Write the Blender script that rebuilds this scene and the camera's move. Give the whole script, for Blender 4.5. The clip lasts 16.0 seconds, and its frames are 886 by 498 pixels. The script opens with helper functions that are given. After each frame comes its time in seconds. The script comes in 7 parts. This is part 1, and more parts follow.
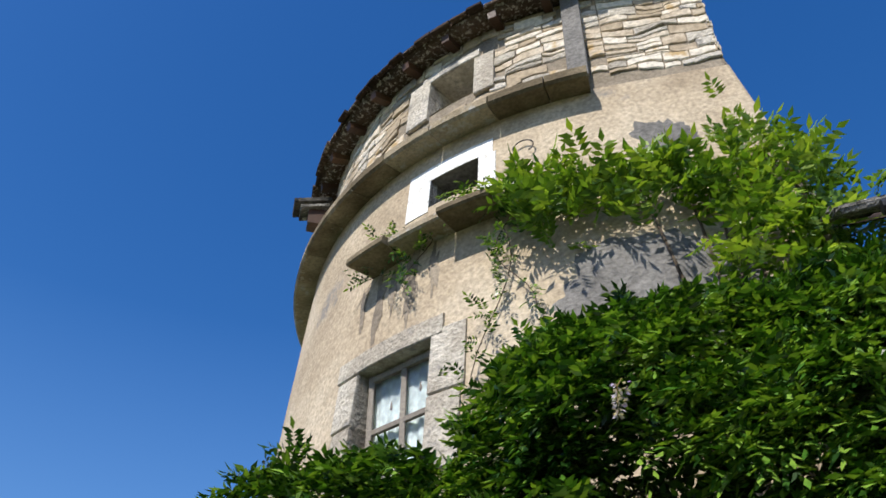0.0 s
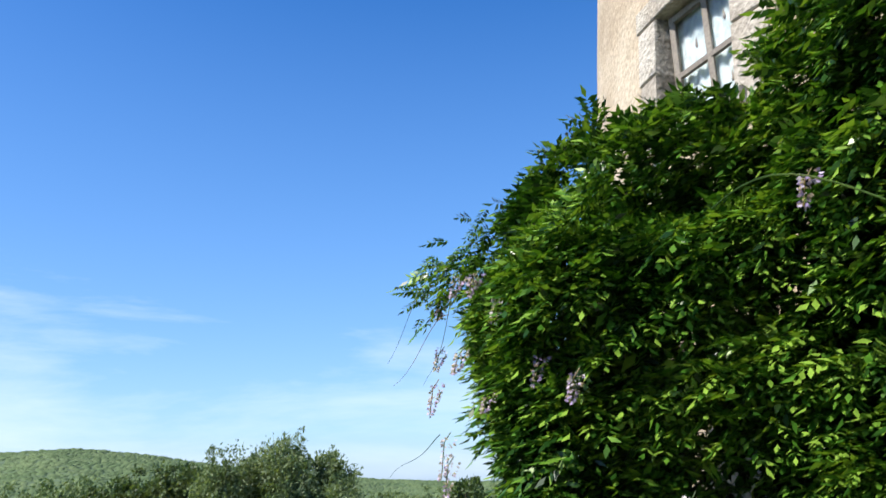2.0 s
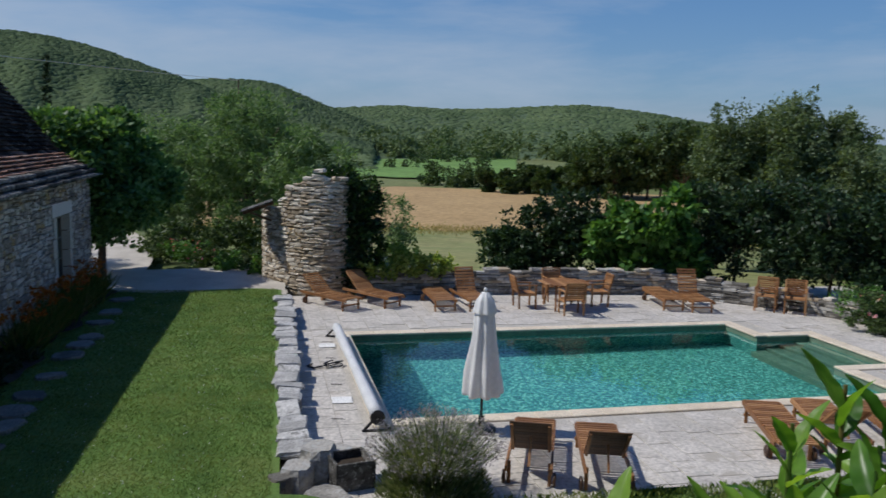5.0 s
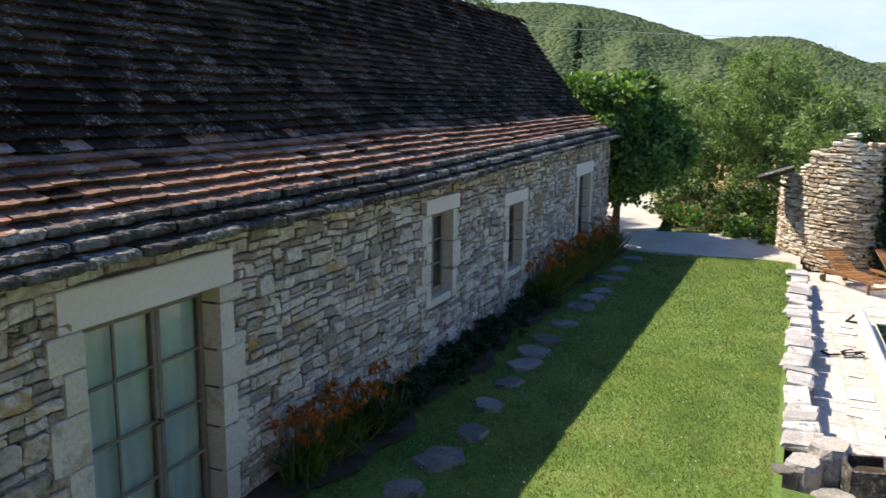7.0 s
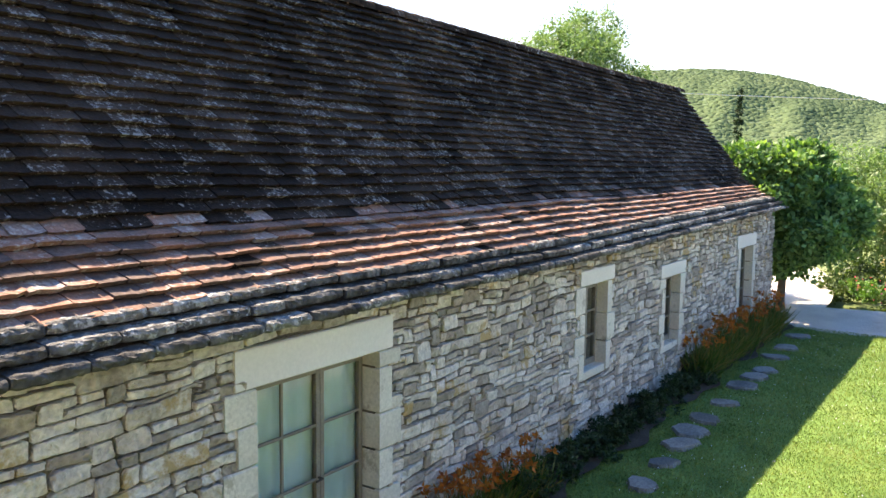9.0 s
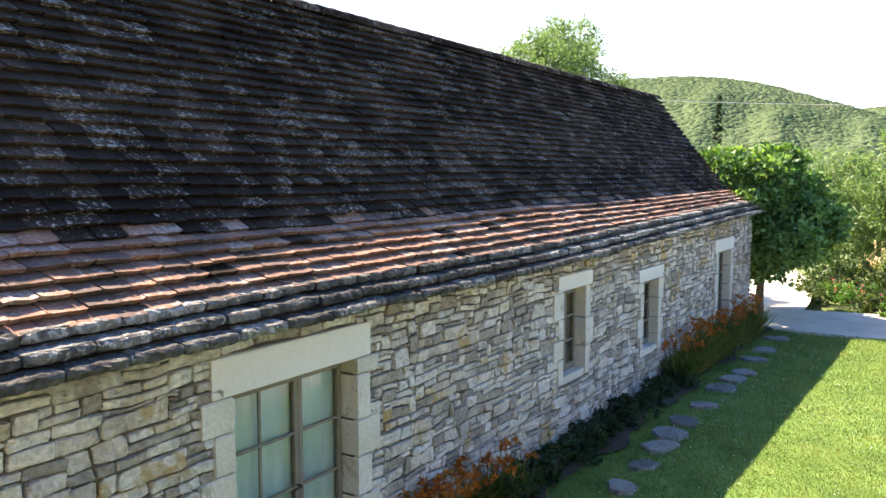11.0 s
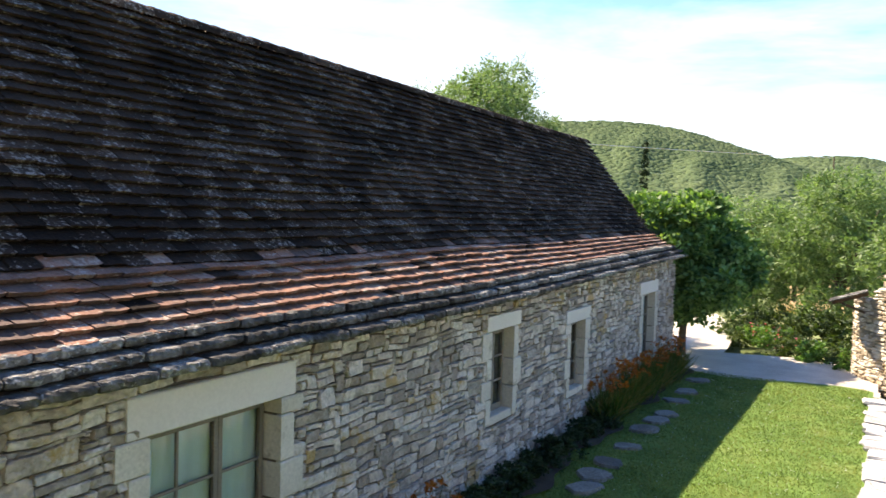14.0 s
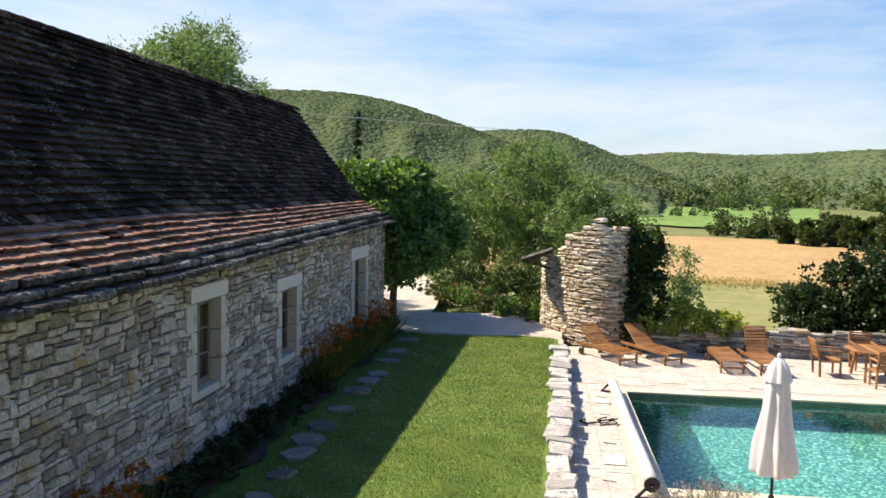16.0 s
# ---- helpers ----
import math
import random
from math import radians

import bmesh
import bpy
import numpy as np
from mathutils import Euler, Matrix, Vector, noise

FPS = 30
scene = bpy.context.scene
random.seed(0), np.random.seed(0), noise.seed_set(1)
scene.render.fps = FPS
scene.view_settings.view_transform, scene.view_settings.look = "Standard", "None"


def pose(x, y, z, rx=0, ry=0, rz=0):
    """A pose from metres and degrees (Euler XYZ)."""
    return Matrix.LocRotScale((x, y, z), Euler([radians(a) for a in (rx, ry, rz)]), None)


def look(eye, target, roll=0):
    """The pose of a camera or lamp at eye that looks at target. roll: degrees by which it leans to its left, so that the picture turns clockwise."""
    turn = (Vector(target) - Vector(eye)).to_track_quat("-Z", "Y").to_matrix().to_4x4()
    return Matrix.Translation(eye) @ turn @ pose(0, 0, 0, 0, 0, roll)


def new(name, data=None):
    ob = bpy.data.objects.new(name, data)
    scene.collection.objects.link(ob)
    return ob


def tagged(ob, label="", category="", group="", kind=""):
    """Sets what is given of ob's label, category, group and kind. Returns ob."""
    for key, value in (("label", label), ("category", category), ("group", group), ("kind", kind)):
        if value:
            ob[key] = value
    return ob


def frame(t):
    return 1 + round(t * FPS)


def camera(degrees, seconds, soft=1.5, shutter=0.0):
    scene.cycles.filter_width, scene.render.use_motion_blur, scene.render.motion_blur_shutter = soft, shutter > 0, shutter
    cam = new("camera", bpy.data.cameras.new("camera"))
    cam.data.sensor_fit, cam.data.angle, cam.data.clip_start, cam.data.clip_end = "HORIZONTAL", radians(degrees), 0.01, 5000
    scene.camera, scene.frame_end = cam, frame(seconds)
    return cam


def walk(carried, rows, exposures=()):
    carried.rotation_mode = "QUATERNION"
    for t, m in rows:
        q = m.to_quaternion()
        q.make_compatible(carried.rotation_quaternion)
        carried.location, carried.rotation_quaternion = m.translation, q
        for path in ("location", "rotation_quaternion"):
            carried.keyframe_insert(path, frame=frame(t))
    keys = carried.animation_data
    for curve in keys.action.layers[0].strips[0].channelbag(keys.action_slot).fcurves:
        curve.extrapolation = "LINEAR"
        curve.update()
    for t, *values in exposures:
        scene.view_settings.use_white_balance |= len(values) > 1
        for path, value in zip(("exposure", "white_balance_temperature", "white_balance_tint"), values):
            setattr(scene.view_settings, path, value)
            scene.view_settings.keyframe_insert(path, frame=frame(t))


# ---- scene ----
cam = camera(56.7, 16.0, soft=1.5, shutter=0.2)
PATH = [
    (0, (0.059, -0.057, 4.288), (-0.465, 1.395, 5.559), 0.34),
    (0.5, (0.124, -0.045, 4.295), (-0.566, 1.418, 5.471), -0.53),
    (1, (0.184, -0.020, 4.319), (-0.779, 1.395, 5.353), -1.71),
    (1.5, (0.231, 0.025, 4.359), (-0.988, 1.396, 5.155), -1.30),
    (2, (0.278, 0.054, 4.356), (-1.095, 1.399, 4.906), -1.84),
    (2.5, (0.276, 0.060, 4.320), (-1.167, 1.387, 4.717), -1.10),
    (3, (0.243, 0.056, 4.272), (-1.269, 1.351, 4.471), -3.24),
    (3.5, (0.185, 0.039, 4.254), (-1.449, 1.191, 4.315), -2.39),
    (4, (0.135, -0.007, 4.255), (-1.641, 0.911, 4.208), -1.34),
    (4.5, (0.102, -0.065, 4.238), (-1.773, 0.610, 4.070), -0.43),
    (5, (0.062, -0.145, 4.230), (-1.884, 0.236, 3.976), 1.35),
    (5.2, (0.066, -0.158, 4.205), (-1.898, 0.106, 3.934), 2.02),
    (7.3, (-0.231, -0.318, 4.276), (-1.997, -1.195, 3.943), 0.82),
    (7.5, (-0.194, -0.323, 4.300), (-1.939, -1.251, 3.999), 1.19),
    (8, (-0.125, -0.318, 4.344), (-1.788, -1.402, 4.105), 1.26),
    (10.5, (-0.064, -0.224, 4.290), (-1.715, -1.338, 4.102), 0.22),
    (11, (-0.059, -0.186, 4.298), (-1.731, -1.268, 4.110), -0.12),
    (11.5, (-0.107, -0.236, 4.299), (-1.804, -1.279, 4.121), 0.13),
    (12, (-0.072, -0.216, 4.315), (-1.774, -1.258, 4.193), 0.22),
    (12.5, (-0.090, -0.252, 4.319), (-1.784, -1.310, 4.204), 0.60),
    (13, (-0.074, -0.241, 4.328), (-1.757, -1.317, 4.227), 0.99),
    (13.5, (-0.047, -0.214, 4.347), (-1.731, -1.288, 4.251), 1.50),
    (14, (-0.087, -0.192, 4.341), (-1.849, -1.134, 4.241), 1.65),
    (14.5, (-0.124, -0.143, 4.330), (-1.976, -0.893, 4.234), 1.20),
    (15, (-0.162, -0.114, 4.313), (-2.072, -0.695, 4.191), 1.50),
    (15.5, (-0.184, -0.070, 4.300), (-2.134, -0.496, 4.175), 1.13),
    (16, (-0.233, -0.067, 4.271), (-2.205, -0.363, 4.116), 1.27),
]
EXPOSURES = [(0.0, 0.32, 6150, 10), (1.0, 0.5, 6150, 10), (2.0, 0.75, 6150, 10), (2.5, 0.85, 6150, 10), (3.0, 1.15, 6200, 10), (3.5, 1.1, 6200, 10), (4.0, 0.32, 6000, 10), (4.5, -0.25, 5850, 9), (5.2, -0.55, 5950, 9), (7.3, 1.1, 7200, 13), (7.5, 1.3, 7300, 13), (8.2, 1.9, 7600, 13), (10.4, 2.02, 7600, 13), (12.0, 1.95, 7600, 13), (13.0, 1.8, 7600, 13), (14.0, 1.45, 7600, 13), (15.0, 1.0, 7600, 14), (16.0, 0.7, 7500, 13)]
walk(cam, [(t, look(eye, target, roll)) for t, eye, target, roll in PATH], EXPOSURES)

# ---- sky and sun ----
SUN = Vector((-0.20, -0.775, 1.0)).normalized()
world = bpy.data.worlds.new("sky")
scene.world = world
world.use_nodes = True
wn = world.node_tree.nodes
wl = world.node_tree.links
sky = wn.new("ShaderNodeTexSky")
sky.sky_type = "NISHITA"
sky.sun_disc = False
sky.sun_elevation = math.asin(SUN.z)
sky.sun_rotation = math.atan2(SUN.x, SUN.y)
sky.air_density = 1.0
sky.dust_density = 0.6
sky.ozone_density = 1.2
sat = wn.new("ShaderNodeHueSaturation")
sat.inputs["Saturation"].default_value = 1.40
sat.inputs["Hue"].default_value = 0.509
wl.new(sky.outputs[0], sat.inputs["Color"])
# thin streaks of cloud, denser low over the hills
tc = wn.new("ShaderNodeTexCoord")
sep = wn.new("ShaderNodeSeparateXYZ")
wl.new(tc.outputs["Generated"], sep.inputs[0])
stretch = wn.new("ShaderNodeMapping")
stretch.inputs["Scale"].default_value = (1.5, 1.5, 7.5)
stretch.inputs["Rotation"].default_value = (0.05, 0.03, 0.4)
wl.new(tc.outputs["Generated"], stretch.inputs[0])
streak = wn.new("ShaderNodeTexNoise")
streak.inputs["Scale"].default_value, streak.inputs["Detail"].default_value, streak.inputs["Roughness"].default_value = 1.5, 8, 0.6
streak.inputs["Distortion"].default_value = 0.3
wl.new(stretch.outputs[0], streak.inputs["Vector"])
low = wn.new("ShaderNodeMapRange")
low.inputs["From Min"].default_value, low.inputs["From Max"].default_value = 0.10, 0.40
low.inputs["To Min"].default_value, low.inputs["To Max"].default_value = 0.07, -0.32
wl.new(sep.outputs["Z"], low.inputs["Value"])
side = wn.new("ShaderNodeMapRange")
side.inputs["From Min"].default_value, side.inputs["From Max"].default_value = -0.7, 0.75
side.inputs["To Min"].default_value, side.inputs["To Max"].default_value = 0.13, -0.10
wl.new(sep.outputs["Y"], side.inputs["Value"])
tot = wn.new("ShaderNodeMath")
tot.operation = "ADD"
wl.new(streak.outputs["Fac"], tot.inputs[0])
wl.new(low.outputs[0], tot.inputs[1])
tot2 = wn.new("ShaderNodeMath")
tot2.operation = "ADD"
wl.new(tot.outputs[0], tot2.inputs[0])
wl.new(side.outputs[0], tot2.inputs[1])
veil = wn.new("ShaderNodeMapRange")
veil.inputs["From Min"].default_value, veil.inputs["From Max"].default_value = 0.44, 0.74
veil.inputs["To Max"].default_value = 0.62
wl.new(tot2.outputs[0], veil.inputs["Value"])
cloud = wn.new("ShaderNodeMix")
cloud.data_type = "RGBA"
cloud.inputs["B"].default_value = (5.0, 5.5, 6.3, 1)
wl.new(veil.outputs[0], cloud.inputs["Factor"])
# pale blue haze over the horizon
haze = wn.new("ShaderNodeMapRange")
haze.inputs["From Min"].default_value, haze.inputs["From Max"].default_value = 0.0, 0.55
haze.inputs["To Min"].default_value, haze.inputs["To Max"].default_value = 0.62, 0.0
wl.new(sep.outputs["Z"], haze.inputs["Value"])
pale = wn.new("ShaderNodeMix")
pale.data_type = "RGBA"
pale.inputs["B"].default_value = (1.45, 2.75, 5.1, 1)
wl.new(haze.outputs[0], pale.inputs["Factor"])
wl.new(sat.outputs[0], pale.inputs["A"])
wl.new(pale.outputs["Result"], cloud.inputs["A"])
wn["Background"].inputs["Strength"].default_value = 0.122
wl.new(cloud.outputs["Result"], wn["Background"].inputs[0])
sun = new("sun", bpy.data.lights.new("sun", "SUN"))
sun.data.energy, sun.data.angle, sun.data.color = 5.0, radians(0.53), (1.0, 0.91, 0.79)
sun.matrix_world = look(SUN * 60, (0, 0, 0))

# ---- building blocks ----
class Geo:
    """Collects corners and faces, then makes one mesh."""

    def __init__(self):
        self.v, self.f = [], []

    def poly(self, pts):
        n = len(self.v)
        self.v.extend(tuple(p) for p in pts)
        self.f.append(tuple(range(n, n + len(pts))))

    def box(self, m, sx, sy, sz, bevel=0.0, jit=0.0, rng=random):
        """A box of that size round m's origin; with a bevel its top and front edges are cut."""
        n, b = len(self.v), min(bevel, sx * 0.4, sy * 0.4, sz * 0.4)
        hx, hy, hz = sx / 2, sy / 2, sz / 2
        if b <= 0:
            pts = [(x, y, z) for z in (-hz, hz) for x, y in ((-hx, -hy), (hx, -hy), (hx, hy), (-hx, hy))]
            fs = [(0, 3, 2, 1), (4, 5, 6, 7), (0, 1, 5, 4), (1, 2, 6, 5), (2, 3, 7, 6), (3, 0, 4, 7)]
        else:
            pts, fs = [], []
            for z, c in ((-hz, b), (-hz + b, 0), (hz - b, 0), (hz, b)):
                pts += [(-hx + c, -hy + c, z), (hx - c, -hy + c, z), (hx - c, hy - c, z), (-hx + c, hy - c, z)]
            fs = [(0, 3, 2, 1), (12, 13, 14, 15)]
            for k in (0, 4, 8):
                fs += [(k + i, k + (i + 1) % 4, k + 4 + (i + 1) % 4, k + 4 + i) for i in range(4)]
        for p in pts:
            q = Vector(p)
            if jit:
                q += Vector((rng.uniform(-jit, jit), rng.uniform(-jit, jit), rng.uniform(-jit, jit)))
            self.v.append(tuple(m @ q))
        self.f += [tuple(n + i for i in f) for f in fs]
        return self

    def bar(self, a, b, w, h, bevel=0.004):
        """A straight squared bar from a to b, w wide and h deep."""
        a, b = Vector(a), Vector(b)
        d = b - a
        q = d.to_track_quat("X", "Z").to_matrix().to_4x4()
        return self.box(Matrix.Translation((a + b) / 2) @ q, d.length, w, h, bevel)

    def tube(self, pts, radii, n=8, cap=True):
        pts = [Vector(p) for p in pts]
        base = len(self.v)
        for i, p in enumerate(pts):
            d = (pts[min(i + 1, len(pts) - 1)] - pts[max(i - 1, 0)]).normalized()
            s = d.cross(Vector((0.31, 0.17, 0.93)) if abs(d.z) < 0.9 else Vector((1, 0.1, 0))).normalized()
            u = s.cross(d)
            r = float(radii[i] if isinstance(radii, (list, tuple)) else radii)
            for k in range(n):
                a = math.tau * k / n
                self.v.append(tuple(p + r * (math.cos(a) * s + math.sin(a) * u)))
        for i in range(len(pts) - 1):
            for k in range(n):
                a, b = base + i * n + k, base + i * n + (k + 1) % n
                self.f.append((a, b, b + n, a + n))
        if cap:
            self.f.append(tuple(base + k for k in reversed(range(n))))
            self.f.append(tuple(base + (len(pts) - 1) * n + k for k in range(n)))
        return self

    def lathe(self, prof, n=24, at=(0, 0, 0), wave=None):
        base = len(self.v)
        for r, z in prof:
            for k in range(n):
                a = math.tau * k / n
                rr = r * (wave(a, z) if wave else 1)
                self.v.append((at[0] + rr * math.cos(a), at[1] + rr * math.sin(a), at[2] + z))
        for i in range(len(prof) - 1):
            for k in range(n):
                a, b = base + i * n + k, base + i * n + (k + 1) % n
                self.f.append((a, b, b + n, a + n))
        return self

    def grid(self, fn, nu, nv):
        base = len(self.v)
        for i in range(nu + 1):
            for j in range(nv + 1):
                self.v.append(tuple(fn(i / nu, j / nv)))
        for i in range(nu):
            for j in range(nv):
                a = base + i * (nv + 1) + j
                self.f.append((a, a + nv + 1, a + nv + 2, a + 1))
        return self

    def mesh(self, name, material, smooth=False):
        me = bpy.data.meshes.new(name)
        me.from_pydata(self.v, [], self.f)
        me.materials.append(material)
        if smooth:
            me.shade_smooth()
        me.update()
        return me


def part(name, geo, material, parent=None, label="", smooth=False):
    """One mesh object under a thing or under a part."""
    me = geo if isinstance(geo, bpy.types.Mesh) else geo.mesh(name, material, smooth)
    ob = new(name, me)
    ob.parent = parent
    return tagged(ob, label)


def thing(name, label, category, group="", at=None, kind=""):
    ob = new(name)
    ob.empty_display_size = 0.2
    if at is not None:
        ob.matrix_basis = at
    return tagged(ob, label, category, group, kind)


def setting(name, geo, material, label, category, smooth=False, kind="structure"):
    return tagged(part(name, geo, material, None, "", smooth), label, category, kind=kind)


def quads(name, v, material):
    """A mesh of loose four-cornered faces from an array of corners (n, 4, 3)."""
    n = len(v)
    me = bpy.data.meshes.new(name)
    me.vertices.add(4 * n)
    me.vertices.foreach_set("co", np.ascontiguousarray(v, dtype=np.float32).ravel())
    me.loops.add(4 * n)
    me.loops.foreach_set("vertex_index", np.arange(4 * n, dtype=np.int32))
    me.polygons.add(n)
    me.polygons.foreach_set("loop_start", np.arange(0, 4 * n, 4, dtype=np.int32))
    me.polygons.foreach_set("loop_total", np.full(n, 4, dtype=np.int32))
    me.materials.append(material)
    me.update(calc_edges=True)
    return me


def unit(a):
    return a / np.maximum(np.linalg.norm(a, axis=-1, keepdims=True), 1e-9)


def blades(p, d, side, length, width, fold=0.15):
    """Leaf shapes: a pointed four-cornered blade each, from p along d, bent a little about its middle."""
    d, side = unit(d), unit(side - (side * unit(d)).sum(-1, keepdims=True) * unit(d))
    up = np.cross(d, side)
    L, Wd = np.asarray(length).reshape(-1, 1), np.asarray(width).reshape(-1, 1)
    mid = p + 0.42 * L * d
    return np.stack([p, mid + Wd / 2 * side + fold * Wd * up, p + L * d - fold * L * 0.4 * up, mid - Wd / 2 * side + fold * Wd * up], 1)


# ---- materials ----
def surface(name, colors, scale=3.0, rough=0.85, bump=0.3, grain=40.0, vary=0.25, spec=0.3, spots=None, metal=0.0, relief=0.02, even=1.0, spot_scale=6.0, spot_at=0.6):
    """Colours blended by coarse noise, broken by fine grain, varied piece by piece; spots: lichen, stains or wear."""
    m = bpy.data.materials.new(name)
    m.use_nodes = True
    N, L = m.node_tree.nodes, m.node_tree.links
    b = N["Principled BSDF"]
    geo = N.new("ShaderNodeNewGeometry")
    info = N.new("ShaderNodeObjectInfo")
    add = N.new("ShaderNodeMath")
    add.operation = "ADD"
    L.new(geo.outputs["Random Per Island"], add.inputs[0])
    L.new(info.outputs["Random"], add.inputs[1])
    fr = N.new("ShaderNodeMath")
    fr.operation = "FRACT"
    L.new(add.outputs[0], fr.inputs[0])
    n1 = N.new("ShaderNodeTexNoise")
    n1.inputs["Scale"].default_value, n1.inputs["Detail"].default_value = scale, 5
    L.new(geo.outputs["Position"], n1.inputs["Vector"])
    n2 = N.new("ShaderNodeTexNoise")
    n2.inputs["Scale"].default_value, n2.inputs["Detail"].default_value = grain, 6
    L.new(geo.outputs["Position"], n2.inputs["Vector"])
    mix = N.new("ShaderNodeMath")
    mix.operation = "MULTIPLY_ADD"
    L.new(fr.outputs[0], mix.inputs[0])
    mix.inputs[1].default_value = vary * 2
    L.new(n1.outputs["Fac"], mix.inputs[2])
    sub = N.new("ShaderNodeMath")
    sub.operation = "SUBTRACT"
    L.new(mix.outputs[0], sub.inputs[0])
    sub.inputs[1].default_value = vary
    ramp = N.new("ShaderNodeValToRGB")
    e = ramp.color_ramp.elements
    k = len(colors)
    for i, c in enumerate(colors):
        pos = 0.3 + 0.4 * i / max(k - 1, 1)
        el = e[i] if i < 2 else e.new(pos)
        el.position, el.color = pos, (*c, 1)
    L.new(sub.outputs[0], ramp.inputs[0])
    fine = N.new("ShaderNodeMapRange")
    fine.inputs["From Min"].default_value, fine.inputs["From Max"].default_value = 0.3, 0.7
    fine.inputs["To Min"].default_value, fine.inputs["To Max"].default_value = 1 - 0.28 * even, 1 + 0.22 * even
    L.new(n2.outputs["Fac"], fine.inputs["Value"])
    mul = N.new("ShaderNodeVectorMath")
    mul.operation = "SCALE"
    L.new(ramp.outputs["Color"], mul.inputs[0])
    L.new(fine.outputs[0], mul.inputs["Scale"])
    out = mul.outputs[0]
    if spots:
        n3 = N.new("ShaderNodeTexNoise")
        n3.inputs["Scale"].default_value, n3.inputs["Detail"].default_value, n3.inputs["Roughness"].default_value = spot_scale, 8, 0.7
        L.new(geo.outputs["Position"], n3.inputs["Vector"])
        amt = N.new("ShaderNodeMath")
        amt.operation = "MULTIPLY_ADD"
        L.new(fr.outputs[0], amt.inputs[0])
        amt.inputs[1].default_value = 0.16
        L.new(n3.outputs["Fac"], amt.inputs[2])
        mr = N.new("ShaderNodeMapRange")
        mr.inputs["From Min"].default_value, mr.inputs["From Max"].default_value = spot_at, spot_at + 0.07
        L.new(amt.outputs[0], mr.inputs["Value"])
        mx = N.new("ShaderNodeMix")
        mx.data_type = "RGBA"
        L.new(mr.outputs[0], mx.inputs["Factor"])
        L.new(out, mx.inputs["A"])
        mx.inputs["B"].default_value = (*spots, 1)
        out = mx.outputs["Result"]
    L.new(out, b.inputs["Base Color"])
    b.inputs["Roughness"].default_value = rough
    b.inputs["Specular IOR Level"].default_value = spec
    b.inputs["Metallic"].default_value = metal
    if bump:
        bp = N.new("ShaderNodeBump")
        bp.inputs["Strength"].default_value, bp.inputs["Distance"].default_value = bump, relief
        L.new(n2.outputs["Fac"], bp.inputs["Height"])
        L.new(bp.outputs[0], b.inputs["Normal"])
    return m


def leafage(name, colors, clear=0.35, rough=0.45, scale=0.8, vary=0.3, even=1.0, through_tint=(1.5, 1.5, 0.5)):
    """Leaves: varied leaf by leaf, a little glossy, letting some light through."""
    m = surface(name, colors, scale=scale, rough=rough, bump=0.0, grain=14.0, vary=vary, spec=0.35, even=even)
    N, L = m.node_tree.nodes, m.node_tree.links
    b, o = N["Principled BSDF"], N["Material Output"]
    t = N.new("ShaderNodeBsdfTranslucent")
    src = b.inputs["Base Color"].links[0].from_socket
    warm = N.new("ShaderNodeVectorMath")
    warm.operation = "MULTIPLY"
    L.new(src, warm.inputs[0])
    warm.inputs[1].default_value = through_tint
    L.new(warm.outputs[0], t.inputs["Color"])
    mx = N.new("ShaderNodeMixShader")
    mx.inputs[0].default_value = clear
    L.new(b.outputs[0], mx.inputs[1])
    L.new(t.outputs[0], mx.inputs[2])
    L.new(mx.outputs[0], o.inputs["Surface"])
    return m


M_STONE = surface("rubble_stone", [(0.34, 0.29, 0.245), (0.465, 0.405, 0.345), (0.56, 0.49, 0.425), (0.62, 0.555, 0.49), (0.69, 0.63, 0.565)], 3.5, 0.9, 1.0, 20, 0.33, relief=0.06, spots=(0.46, 0.33, 0.165), spot_scale=1.3, spot_at=0.65)
M_RUIN = surface("weathered_stone", [(0.36, 0.29, 0.20), (0.49, 0.41, 0.305), (0.59, 0.52, 0.415), (0.66, 0.60, 0.50)], 2.5, 0.92, 0.7, 22, 0.32, spots=(0.45, 0.32, 0.16), spot_scale=1.5, spot_at=0.68)
M_GREYSTONE = surface("lichen_stone", [(0.14, 0.13, 0.112), (0.27, 0.255, 0.225), (0.41, 0.39, 0.35)], 3, 0.95, 0.8, 24, 0.3, spots=(0.44, 0.44, 0.42), spot_scale=9, spot_at=0.66)
M_CAP = surface("pale_cap_stone", [(0.33, 0.325, 0.31), (0.46, 0.45, 0.43), (0.56, 0.55, 0.525)], 3, 0.95, 0.8, 24, 0.2, spots=(0.22, 0.215, 0.20), spot_scale=7, spot_at=0.66)
M_STEPSTONE = surface("stepping_stone_grey", [(0.12, 0.112, 0.097), (0.19, 0.178, 0.155), (0.25, 0.235, 0.205)], 3, 0.95, 0.8, 24, 0.2)
M_MORTAR = surface("mortar", [(0.10, 0.083, 0.062), (0.18, 0.152, 0.115)], 5, 0.95, 0.6, 50, 0.0)
M_LIMEMORTAR = surface("old_lime_mortar", [(0.20, 0.165, 0.12), (0.29, 0.245, 0.185)], 4, 0.95, 0.6, 30, 0.0)
M_CUT = surface("cut_limestone", [(0.56, 0.52, 0.44), (0.68, 0.64, 0.56)], 1.5, 0.85, 0.25, 30, 0.15, even=0.5, spots=(0.42, 0.38, 0.31), spot_scale=3, spot_at=0.66)
M_OCHRE = surface("ochre_top_stone", [(0.42, 0.36, 0.22), (0.52, 0.455, 0.29), (0.58, 0.53, 0.39)], 2.5, 0.9, 0.8, 24, 0.3, relief=0.05)
